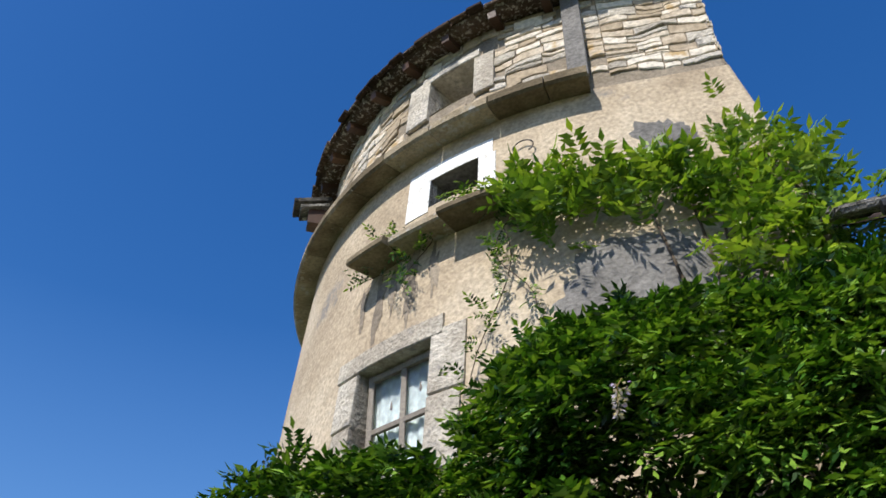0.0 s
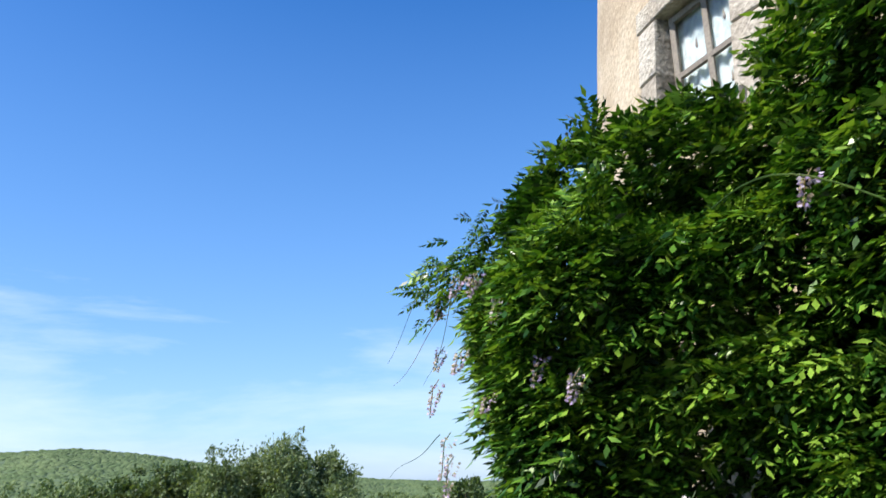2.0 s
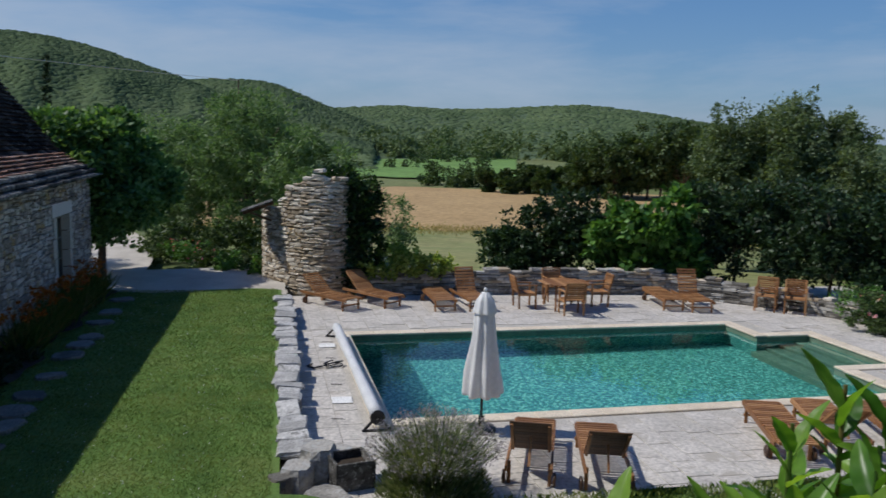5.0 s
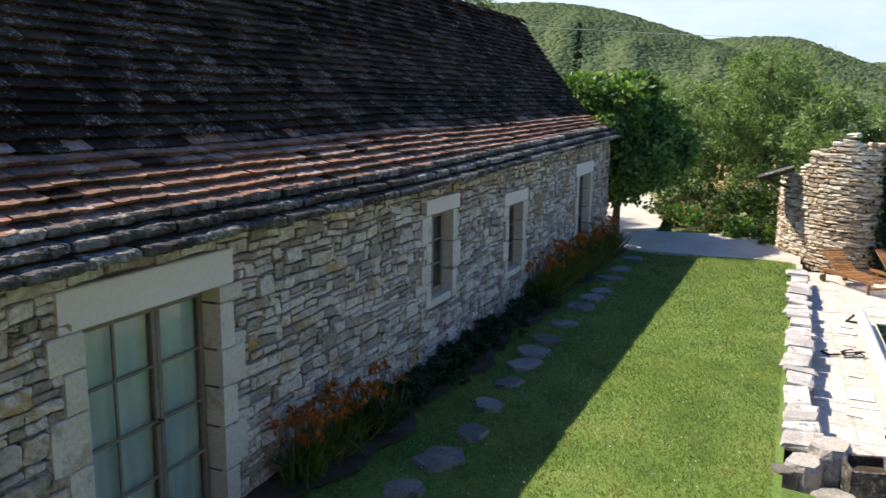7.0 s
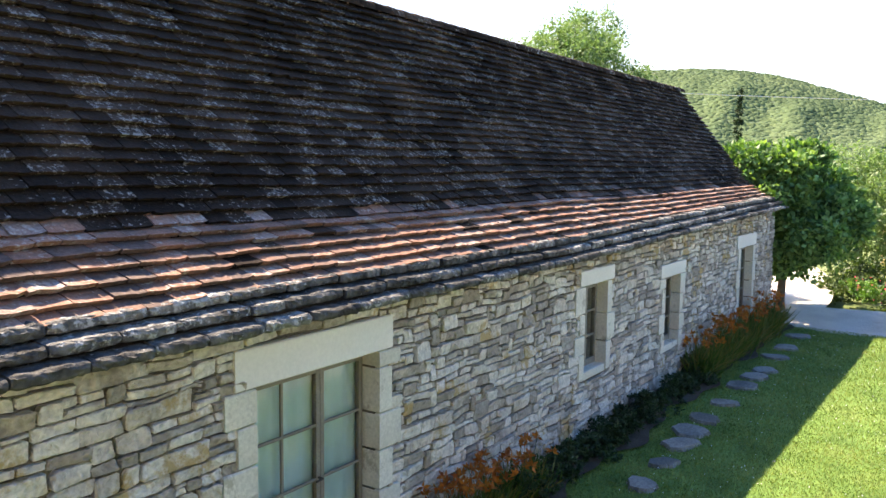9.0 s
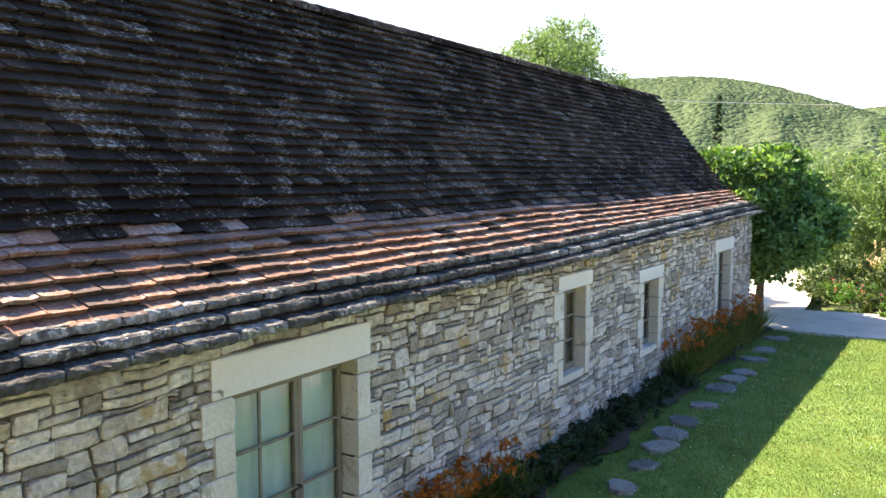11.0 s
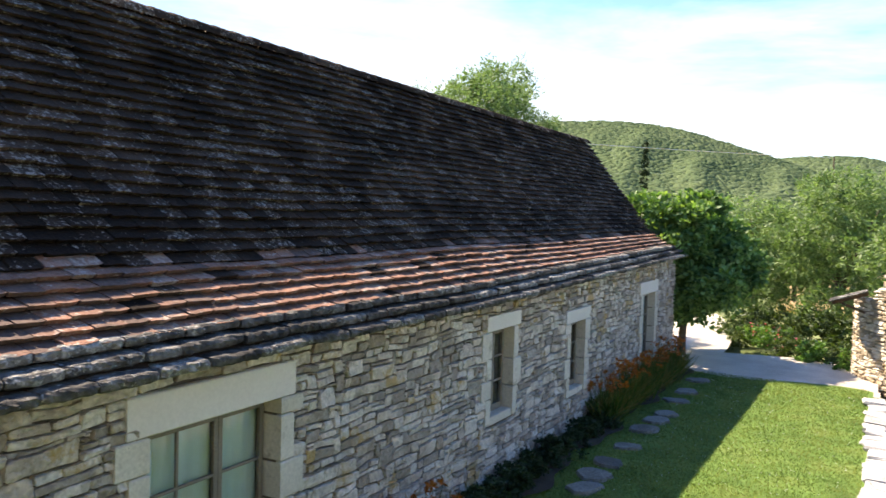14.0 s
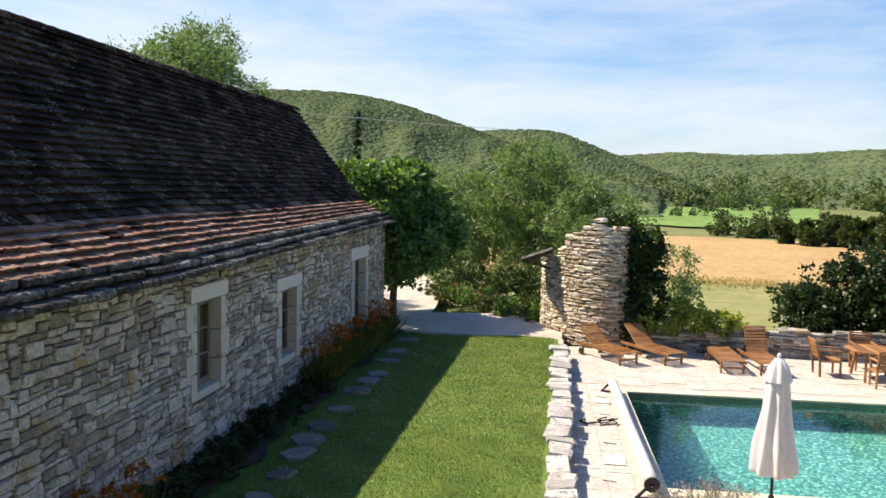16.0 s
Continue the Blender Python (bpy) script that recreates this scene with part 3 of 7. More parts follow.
stone_xy = [(-7.0, -3.95), (-7.75, -4.0), (-8.6, -3.95), (-9.5, -3.9), (-10.5, -4.05), (-11.45, -4.08), (-12.4, -4.14), (-13.1, -4.2), (-13.9, -4.2), (-15.05, -4.2), (-16.5, -4.22), (-17.3, -4.2), (-18.0, -4.15), (-19.4, -4.25), (-20.6, -4.26), (-22.2, -4.25)]
for x, y in stone_xy:
    g = Geo()
    n, r = 11, rng.uniform(0.20, 0.32)
    prof = [(r * rng.uniform(0.75, 1.15) * math.cos(math.tau * k / n) * 1.25, r * rng.uniform(0.75, 1.15) * math.sin(math.tau * k / n)) for k in range(n)]
    g.poly([(a * 0.9, b * 0.9, 0.035) for a, b in prof])
    for k in range(n):
        (a, b), (c, d) = prof[k], prof[(k + 1) % n]
        g.poly([(a, b, -0.03), (c, d, -0.03), (c * 0.9, d * 0.9, 0.035), (a * 0.9, b * 0.9, 0.035)])
    ob = part("stepping_stone", g, M_STEPSTONE)
    ob.matrix_basis = pose(x, y, 0, 0, 0, rng.uniform(0, 360))
    tagged(ob, "flat grey stepping stone set in the lawn", "stone", "stepping stones by the barn")

# ---- pool, in its own frame: u towards the house, v along its length ----
POOL = Matrix.Translation((-18.95, 1.36, -0.3)) @ Matrix.Rotation(radians(1.9), 4, "Z")
PU, PV, PD = 6.1, 9.9, 1.75
AU0, AU1, AV = 1.40, 4.2, 11.35
pool = thing("swimming_pool", "rectangular swimming pool with turquoise water and recessed corner steps", "pool", at=POOL, kind="structure")
g = Geo()
outline = [(0, 0), (PU, 0), (PU, PV), (AU1, PV), (AU1, AV), (AU0, AV), (AU0, PV), (0, PV)]
for (a, b), (c, d) in zip(outline, outline[1:] + outline[:1]):
    g.poly([(a, b, -PD), (c, d, -PD), (c, d, -0.02), (a, b, -0.02)])
g.poly([(0, 0, -PD), (0, PV, -PD), (PU, PV, -PD), (PU, 0, -PD)])
g.poly([(AU0, PV, -PD), (AU0, AV, -PD), (AU1, AV, -PD), (AU1, PV, -PD)])
part("basin", g, M_GLINT_LINER, pool, "turquoise pool lining with water glints in its colour")
g = Geo()
for (a, b), (c, d) in zip(outline, outline[1:] + outline[:1]):
    k = math.hypot(c - a, d - b)
    nx, ny = -(d - b) / k * 0.006, (c - a) / k * 0.006
    g.poly([(a + nx, b + ny, -0.30), (c + nx, d + ny, -0.30), (c + nx, d + ny, -0.025), (a + nx, b + ny, -0.025)])
# the pool wall's shade is put into this band's green-grey colour
part("waterline_band", g, M_STEP, pool, "stone band at the waterline toned for the wall's shade")
for k in range(4):
    g = Geo()
    g.box(Matrix.Translation(((AU0 + AU1) / 2, AV - 0.2 - 0.4 * k, -0.35 - 0.26 * k - 0.25)), AU1 - AU0 - 0.02, 0.4, 0.5, 0.02)
    part("pool_step", g, M_TREAD, pool, "pale submerged step")
g = Geo().grid(lambda u, v: (PU * u, PV * v, -0.10), 2, 2)
g.grid(lambda u, v: (AU0 + (AU1 - AU0) * u, PV + (AV - PV) * v, -0.10), 1, 1)
water = part("water", g, M_WATER, pool, "clear turquoise water with small ripples", True)
water.visible_shadow = False
for (a, b), (c, d) in zip(outline, outline[1:] + outline[:1]):
    length = math.hypot(c - a, d - b)
    ux, uy = (c - a) / length, (d - b) / length
    nx, ny = uy, -ux
    n = max(1, round(length / 0.62))
    for k in range(n):
        s0, s1 = length * k / n, length * (k + 1) / n
        if k == 0 and (a, b) not in ((AU1, PV), (AU0, PV)):
            s0 -= 0.30
        if k == n - 1 and (c, d) in ((AU1, PV), (AU0, PV)):
            s1 -= 0.30
        mid = (s0 + s1) / 2
        part("coping_stone", Geo().box(Matrix.Translation((a + ux * mid + nx * 0.13, b + uy * mid + ny * 0.13, 0.0)) @ Matrix.Rotation(math.atan2(uy, ux), 4, "Z"), s1 - s0 - 0.006, 0.33, 0.05, 0.012), M_COPING, pool)

# ---- terrace bed under the flagstones, with the pool left open ----
g = Geo()
for a, b, c, d in ((-0.29, -1.9, PU + 3.2, -0.29), (-5.2, -1.9, -0.29, 17.5), (PU + 0.29, -0.29, PU + 3.2, 17.5), (-0.29, AV + 0.29, PU + 0.29, 17.5), (-0.29, PV + 0.29, AU0 - 0.29, AV + 0.29), (AU1 + 0.29, PV + 0.29, PU + 0.29, AV + 0.29)):
    g.poly([POOL @ Vector(p) for p in ((a, b, -0.012), (c, b, -0.012), (c, d, -0.012), (a, d, -0.012))])
terrace = setting("terrace_bed", g, M_JOINT, "sandy bed and joints of the paved pool terrace", "pavement")

# ---- barn ----
BX0, BX1, WY = -24.4, 2.0, -5.5


def eave_z(x):
    return 2.97 + 0.22 * smooth((-x - 9) / 16)


openings = [(-6.57, -4.87, 0.0, 2.38), (-12.55, -11.62, 1.05, 2.45), (-16.25, -15.3, 0.80, 2.16), (-22.0, -20.75, 0.0, 2.28)]
g = Geo()
edges = sorted({BX0, BX1} | {v for o in openings for v in o[:2]})
for a, b in zip(edges, edges[1:]):
    o = next((o for o in openings if o[0] <= a and b <= o[1]), None)
    spans = [(-0.5, 3.02)] if o is None else [s for s in ((-0.5, o[2]), (o[3], 3.02)) if s[1] > s[0] + 0.55 or s[0] > 1]
    for z0, z1 in spans:
        g.box(Matrix.Translation(((a + b) / 2, WY - 0.30, (z0 + z1) / 2)), b - a, 0.56, z1 - z0)
g.box(Matrix.Translation(((BX0 + BX1) / 2, -11.2, 1.4)), BX1 - BX0, 0.5, 3.8)
g.box(Matrix.Translation((BX0 + 0.25, -8.4, 1.4)), 0.5, 5.2, 3.8)
g.box(Matrix.Translation((BX1 - 0.25, -8.4, 1.4)), 0.5, 5.2, 3.8)
for x in (BX0 + 0.02, BX1 - 0.5):
    g.poly([(x, -5.6, 3.2), (x, -11.3, 3.2), (x, -8.36, 6.3)])
    g.poly([(x + 0.4, -5.6, 3.2), (x + 0.4, -8.36, 6.3), (x + 0.4, -11.3, 3.2)])
wall_barn = setting("wall_barn", g, M_MORTAR, "long barn wall of pale rubble limestone", "wall")
# solid box; the rooms' lack of light is put into its dark colour
setting("barn_inside", Geo().box(Matrix.Translation((-11.2, -8.9, 1.3)), 26, 3.9, 3.4), M_INSIDE, "dark box standing in for unlit rooms behind the barn windows", "room")


def leafed_window(name, label, x0, x1, z0, z1, columns, rows, lintel, lz, jambs, sill, curtain, deep=0.22, kind="window", split=None):
    """An opening in the barn wall: lintel, jamb blocks, sill, frame, panes and curtain."""
    w = thing(name, label, kind, kind="structure")
    y = WY - deep
    part("lintel", Geo().box(Matrix.Translation(((lintel[0] + lintel[1]) / 2, WY - 0.115, z1 + lz / 2)), lintel[1] - lintel[0], 0.34, lz - 0.006, 0.012), M_LINTEL, w, "long pale cut-stone lintel")
    r2 = random.Random(hash(name) % 1 + int(-x0 * 10))
    for side in (0, 1):
        z, k = z0 - (0.12 if sill else 0), 0
        while z < z1 - 0.05:
            h = min(r2.uniform(*jambs[2]), z1 - z)
            if z1 - z - h < 0.15:
                h = z1 - z
            wd = jambs[k % 2] * r2.uniform(0.92, 1.08)
            cx = (x0 - wd / 2 + 0.008) if side == 0 else (x1 + wd / 2 - 0.008)
            part("jamb_block", Geo().box(Matrix.Translation((cx, WY - 0.125, z + h / 2)), wd, 0.36, h - 0.012, 0.014), M_CUT, w)
            z, k = z + h, k + 1
    if sill:
        part("sill", Geo().box(Matrix.Translation(((x0 + x1) / 2, WY - 0.14, z0 - 0.07)), x1 - x0 + 0.02, 0.34, 0.13, 0.012), M_CUT, w, "pale stone sill")
    leaves = 2
    split = (x0 + x1) / 2 if split is None else split
    g = Geo()
    for x in (x0 + 0.025, x1 - 0.025):
        g.bar((x, y, z0), (x, y, z1), 0.06, 0.05)
    g.bar((x0, y, z1 - 0.03), (x1, y, z1 - 0.03), 0.06, 0.05)
    part("frame", g, M_FRAME, w, "taupe painted frame")
    for k in range(leaves):
        a, b = (x0 + 0.05, split - 0.03) if k == 0 else (split + 0.03, x1 - 0.05)
        cols = columns[k]
        sash = part("sash", Geo().bar((a, y + 0.03, z0), (a, y + 0.03, z1 - 0.05), 0.06, 0.055).bar((b, y + 0.03, z0), (b, y + 0.03, z1 - 0.05), 0.06, 0.055).bar((a, y + 0.03, z0 + 0.05), (b, y + 0.03, z0 + 0.05), 0.055, 0.10).bar((a, y + 0.03, z1 - 0.08), (b, y + 0.03, z1 - 0.08), 0.055, 0.06), M_FRAME, w, "taupe wooden sash")
        for c in range(1, cols):
            x = a + (b - a) * c / cols
            part("glazing_bar", Geo().bar((x, y + 0.035, z0 + 0.05), (x, y + 0.035, z1 - 0.08), 0.03, 0.03), M_FRAME, sash)
        for c in range(1, rows):
            z = z0 + 0.08 + (z1 - z0 - 0.16) * c / rows
            part("glazing_bar", Geo().bar((a, y + 0.038, z), (b, y + 0.038, z), 0.03, 0.03), M_FRAME, sash)
        pane = part("pane", Geo().box(Matrix.Translation(((a + b) / 2, y + 0.025, (z0 + z1) / 2)), b - a - 0.04, 0.006, z1 - z0 - 0.1), M_GLASS, sash, "reflecting glass")
        pane.visible_shadow = False
    if curtain:
        for a, b in ((x0 - 0.42, split - 0.005), (split + 0.005, x1 + 0.03)):
            part("curtain", Geo().grid(lambda u, v: (a + (b - a) * u, y - 0.035 + 0.012 * math.sin(u * 34 + a), z0 + 0.02 + (z1 - z0 - 0.1) * v), 40, 2), M_CURTAIN, w, "pale green-white hanging curtain", True)
    return w


d1 = leafed_window("door_1", "glazed double door with curtains under a long lintel", -6.57, -4.87, 0.02, 2.38, (1, 2), 4, (-6.78, -4.64), 0.36, (0.22, 0.36, (0.34, 0.5)), False, True, kind="door", split=-5.90)
part("handle", Geo().tube([(-5.87, WY - 0.17, 1.22), (-5.87, WY - 0.10, 1.22), (-5.78, WY - 0.10, 1.215)], 0.012, 8), M_IRON, d1, "small dark lever handle")
leafed_window("window_1", "narrow casement in a pale cut-stone surround", -12.5, -11.62, 1.08, 2.44, (1, 1), 3, (-12.76, -11.45), 0.25, (0.17, 0.33, (0.3, 0.5)), True, False, 0.19)
leafed_window("window_2", "narrow casement in a pale cut-stone surround beside the first", -16.2, -15.3, 0.82, 2.16, (1, 1), 3, (-16.5, -15.05), 0.26, (0.17, 0.30, (0.3, 0.5)), True, False, 0.19)
leafed_window("door_2", "plain glazed door at the end of the barn wall", -22.0, -20.75, 0.02, 2.28, (1, 1), 4, (-22.25, -20.45), 0.32, (0.18, 0.30, (0.35, 0.55)), False, True, 0.20, kind="door")

# roof: boards beneath the tiles
RIDGE_Y = -8.36
EAVE_Y, KINK_Y, KINK_Z = -5.18, -6.24, 3.78


def ridge_z(x):
    return 6.66 - 0.18 * smooth((-x - 4) / 20)


def roof_at(x, s):
    """A point on the front slope: s from 0 at the eave over 1 at the bend to 2 at the ridge."""
    sag = 0.03 * noise.noise(Vector((x * 0.25, s, 0.5)))
    if s <= 1:
        return Vector((x, EAVE_Y + (KINK_Y - EAVE_Y) * s, eave_z(x) + (KINK_Z - eave_z(x)) * s + sag))
    t = s - 1
    curve = -0.05 * math.sin(math.pi * t)
    return Vector((x, KINK_Y + (RIDGE_Y - KINK_Y) * t, KINK_Z + (ridge_z(x) - KINK_Z) * t + curve + sag))


g = Geo().grid(lambda u, v: roof_at(-24.5 + 27.0 * u, 2 * v) - Vector((0, -0.0, 0.05)), 60, 20)
g.grid(lambda u, v: (-24.5 + 27.0 * u, RIDGE_Y - 3.2 * v, ridge_z(-24.5 + 27 * u) - 0.05 - 3.6 * v), 60, 4)
roof_barn = setting("roof_barn", g, M_TILE_DARK, "steep old tiled barn roof with a flatter foot", "roof", True)

# ---- round tower ----
TCX, TCY = -0.60, 9.51
FLAT = -84.0


def tower_r(z):
    return 4.437 - 0.085 * (z - 9.1)


def tw(a, z, out=0.0):
    """A point on the tower: round towards the valley, running out flat to a battered corner towards the house."""
    a, z, out = float(a), float(z), float(out)
    r = tower_r(z)
    if a <= FLAT:
        return Vector((TCX + (r + out) * math.cos(radians(a)), TCY + (r + out) * math.sin(radians(a)), z))
    nx, ny = math.cos(radians(FLAT)), math.sin(radians(FLAT))
    tx, ty = -ny, nx
    corner = 1.05 + 0.14 * max(0.0, 10.6 - z)
    if a <= -42:
        s, back = (a - FLAT) / 42 * corner, 0.0
    else:
        s, back = corner, (a + 42) * 0.054
    side, ahead = (out, 0.0) if back > 0 else (0.0, out)
    return Vector((TCX + (r - back + ahead) * nx + (s + side) * tx, TCY + (r - back + ahead) * ny + (s + side) * ty, z))


def degrees_of(a, length):
    """The step in a that runs that many metres along the wall."""
    return length / (0.0765 if a < FLAT else 0.0262 if a < -42 else 0.054)


tower = thing("tower", "round plastered stone tower with small windows and a tiled roof", "tower")
holes = [(-117.6, -106.8, 6.85, 7.95), (-109.2, -101.8, 9.58, 9.96), (-111.0, -102.8, 11.10, 11.68)]


def drum(z0, z1, out, material, name, label, step=1.6, zstep=0.12):
    g = Geo()
    az = sorted(set(list(np.arange(-205, 8.01, step)) + [-42.0, FLAT] + [h[k] for h in holes for k in (0, 1)]))
    zs = sorted(set(list(np.arange(z0, z1, zstep)) + [z1] + [h[k] for h in holes for k in (2, 3) if z0 < h[k] < z1]))

    def at(a, z):
        return tw(a, z, out + 0.007 * noise.noise(Vector((a * 0.09, z * 1.3, 0.0))))
    idx = {}
    for i, a in enumerate(az):
        for j, z in enumerate(zs):
            idx[i, j] = len(g.v)
            g.v.append(tuple(at(a, z)))
    for i in range(len(az) - 1):
        for j in range(len(zs) - 1):
            ca, cz = (az[i] + az[i + 1]) / 2, (zs[j] + zs[j + 1]) / 2
            if not any(h[0] < ca < h[1] and h[2] < cz < h[3] for h in holes):
                g.f.append((idx[i, j], idx[i + 1, j], idx[i + 1, j + 1], idx[i, j + 1]))
    return part(name, g, material, tower, label, True)


g = Geo().lathe([(4.7, -0.5), (4.66, 5.2)], 48, (TCX, TCY, 0))
part("tower_base", g, M_PLASTER, tower, "lower plastered wall behind the creeper", True)
drum(5.0, 10.45, 0.0, M_PLASTER, "plaster_wall", "buff lime plaster with dark stains")
drum(10.45, 12.7, -0.012, M_LIMEMORTAR, "stone_drum", "mortar behind exposed upper stonework", 2.4)


def reveal(parent, a0, a1, z0, z1, depth, material, name="reveal"):
    g = Geo()
    n = 4
    for k in range(n):
        p, q = a0 + (a1 - a0) * k / n, a0 + (a1 - a0) * (k + 1) / n
        for z in (z0, z1):
            g.poly([tw(p, z), tw(q, z), tw(q, z, -depth), tw(p, z, -depth)])
        g.poly([tw(p, z0, -depth), tw(q, z0, -depth), tw(q, z1, -depth), tw(p, z1, -depth)])
    for a in (a0, a1):
        g.poly([tw(a, z0), tw(a, z1), tw(a, z1, -depth), tw(a, z0, -depth)])
    return part(name, g, material, parent, "deep stone window reveal")


def curved_block(a0, a1, z0, z1, inn, out, bevel=0.012, n=3, slope=0.0):
    """A stone following the tower's curve."""
    g = Geo()
    prof = [(inn, z0 + bevel), (out - bevel, z0), (out, z0 + bevel), (out, z1 - bevel), (out - bevel, z1), (inn, z1)]
    rows = []
    for k in range(n + 1):
        a = a0 + (a1 - a0) * k / n
        rows.append(len(g.v))
        g.v += [tuple(tw(a, z + slope * (a - a0), o)) for o, z in prof]
    for k in range(n):
        for i in range(len(prof) - 1):
            g.f.append((rows[k] + i, rows[k + 1] + i, rows[k + 1] + i + 1, rows[k] + i + 1))
    g.f.append(tuple(rows[0] + i for i in range(len(prof))))
    g.f.append(tuple(rows[-1] + i for i in reversed(range(len(prof)))))
    return g


rng = random.Random(21)
# main window
win = part("tower_window", curved_block(-121.3, -105.4, 7.95, 8.16, -0.1, 0.03), M_OLDCUT, tower, "weathered pale stone lintel")
for a0, a1, z0, z1 in ((-121.0, -117.6, 7.45, 7.94), (-120.6, -117.6, 6.85, 7.44), (-106.8, -102.6, 7.40, 8.02), (-106.8, -103.0, 6.75, 7.39)):
    part("jamb_block", curved_block(a0, a1, z0, z1, -0.2, 0.022), M_OLDCUT, win)
part("sill", curved_block(-118.8, -105.6, 6.73, 6.85, -0.2, 0.10), M_OLDCUT, win, "rough stone sill")
reveal(tower, -117.6, -106.8, 6.85, 7.95, 0.34, M_OLDCUT)
fr0, fr1 = tw(-117.3, 6.90, -0.2), tw(-107.1, 6.90, -0.2)
along = (fr1 - fr0).normalized()
wide = (fr1 - fr0).length
up = Vector((0, 0, 1))
g = Geo()
for s in (0.03, wide - 0.03):
    g.bar(fr0 + along * s, fr0 + along * s + up * 1.03, 0.06, 0.05)
for z in (0.03, 1.0):
    g.bar(fr0 + up * z, fr1 + up * z, 0.05, 0.06)
casement = part("casement", g, M_FRAME, tower, "greyed wooden casement frame")
part("mullion", Geo().bar(fr0 + along * wide * 0.52, fr0 + along * wide * 0.52 + up * 1.03, 0.04, 0.05), M_FRAME, casement)
part("transom", Geo().bar(fr0 + up * 0.5, fr1 + up * 0.5, 0.035, 0.05), M_FRAME, casement)
inward = along.cross(up) * -1
if inward.dot(Vector((TCX, TCY, 0)) - Vector((fr0.x, fr0.y, 0))) < 0:
    inward = -inward
for s0, s1 in ((0.05, 0.5), (0.54, 0.95)):
    for z0, z1 in ((0.06, 0.48), (0.52, 0.97)):
        p = [fr0 + along * wide * s + up * z + inward * 0.01 for s, z in ((s0, z0), (s1, z0), (s1, z1), (s0, z1))]
        gp = Geo()
        gp.poly(p)
        ob = part("pane", gp, M_GLASS, casement)
        ob.visible_shadow = False
# bluish tone: sky reflection of the panes put into the curtain's colour
M_LACE = leafage("sky_toned_lace", [(0.44, 0.52, 0.57), (0.56, 0.64, 0.68)], 0.2, 0.9, 3, 0.0)
part("lace_curtain", Geo().grid(lambda u, v: fr0 + along * wide * (0.04 + 0.92 * u) + up * (0.04 + 0.95 * v) + inward * (0.06 + 0.012 * math.sin(u * 40)), 40, 2), M_LACE, casement, "net curtain toned blue for the sky reflected in the panes", True)
for s, z in ((0.30, 0.70), (0.72, 0.76), (0.30, 0.25), (0.72, 0.25)):
    c = fr0 + along * wide * s + up * z + inward * 0.045
    part("curtain_motif", Geo().lathe([(0.004, 0.05), (0.008, 0.03), (0.016, -0.02), (0.004, -0.04)], 8, c), M_FRAME, casement, "small dark drop-shaped curtain motif")

# whitewashed slit window
for a0, a1, z0, z1 in ((-113.0, -99.8, 9.96, 10.16), (-113.0, -109.2, 9.52, 9.96), (-101.8, -99.4, 9.48, 9.96)):
    part("whitewash_surround", curved_block(a0, a1, z0, z1, -0.1, 0.008, 0.003, 4), M_WHITE, tower, "bright whitewashed border")
reveal(tower, -109.2, -101.8, 9.58, 9.96, 0.4, M_CEMENT)
# upper opening
for a0, a1, z0, z1 in ((-115.2, -111.0, 11.02, 11.76), (-102.8, -99.6, 11.0, 11.66), (-112.6, -102.0, 11.68, 11.82)):
    part("opening_block", curved_block(a0, a1, z0, z1, -0.1, 0.035), M_OLDCUT, tower)
reveal(tower, -111.0, -102.8, 11.10, 11.68, 0.45, M_OLDCUT)
part("shutter_board", Geo().bar(tw(-110.9, 11.19, -0.36), tw(-102.9, 11.19, -0.36), 0.03, 0.18), M_WOODDARK, tower, "dark board inside the opening")
# string course
a = -205.0
while a < -87.2:
    b = min(a + rng.uniform(7.0, 9.5), -86.6)
    part("string_course_block", curved_block(a + 0.08, b - 0.08, 10.38, 10.54, -0.1, 0.26, 0.03, 4), M_BAND, tower, "lichen-darkened projecting stone band")
    a = b
# ledge over the window
a = -118.0
while a < -96.0:
    b = min(a + rng.uniform(5.5, 8), -95.4)
    part("ledge_slab", curved_block(a, b - 0.08, 9.04 + rng.uniform(-0.01, 0.01), 9.14 + rng.uniform(-0.01, 0.02), -0.1, 0.30 + rng.uniform(-0.04, 0.03), 0.02, 4), M_BAND, tower, "rough dark projecting stone slab")
    a = b
# bare grey render patch and iron hook

def wall_patch(ca, cz, ra, rz, out, seed, ragged=0.35):
    """A thin skin of other plaster with a ragged outline on the tower's curve."""
    n, rings, g = 56, 5, Geo()
    for r in range(1, rings + 1):
        for k in range(n):
            t = math.tau * k / n
            e = 1 + ragged * noise.noise(Vector((math.cos(t) * 1.6, math.sin(t) * 1.6, seed))) + 0.4 * ragged * noise.noise(Vector((math.cos(t) * 6, math.sin(t) * 6, seed)))
            lift = out if r < rings else 0.001
            f = e * (r / rings if r < rings else 1.02)
            sq = 1 / max(abs(math.cos(t)), abs(math.sin(t))) ** 0.45
            g.v.append(tuple(tw(ca + ra * f * sq * math.cos(t), cz + rz * f * sq * math.sin(t), lift)))
    g.f.append(tuple(range(n)))
    for r in range(rings - 1):
        g.f += [(r * n + (k + 1) % n, r * n + k, (r + 1) * n + k, (r + 1) * n + (k + 1) % n) for k in range(n)]
    return g


part("grey_render_patch", wall_patch(-78, 7.85, 16, 0.52, 0.013, 2.0), M_CEMENT, tower, "dark grey cement patch", True)
M_DAMP = surface("damp_plaster", [(0.15, 0.125, 0.095), (0.24, 0.20, 0.155), (0.32, 0.27, 0.205)], 3.0, 0.92, 0.5, 26, 0.0)
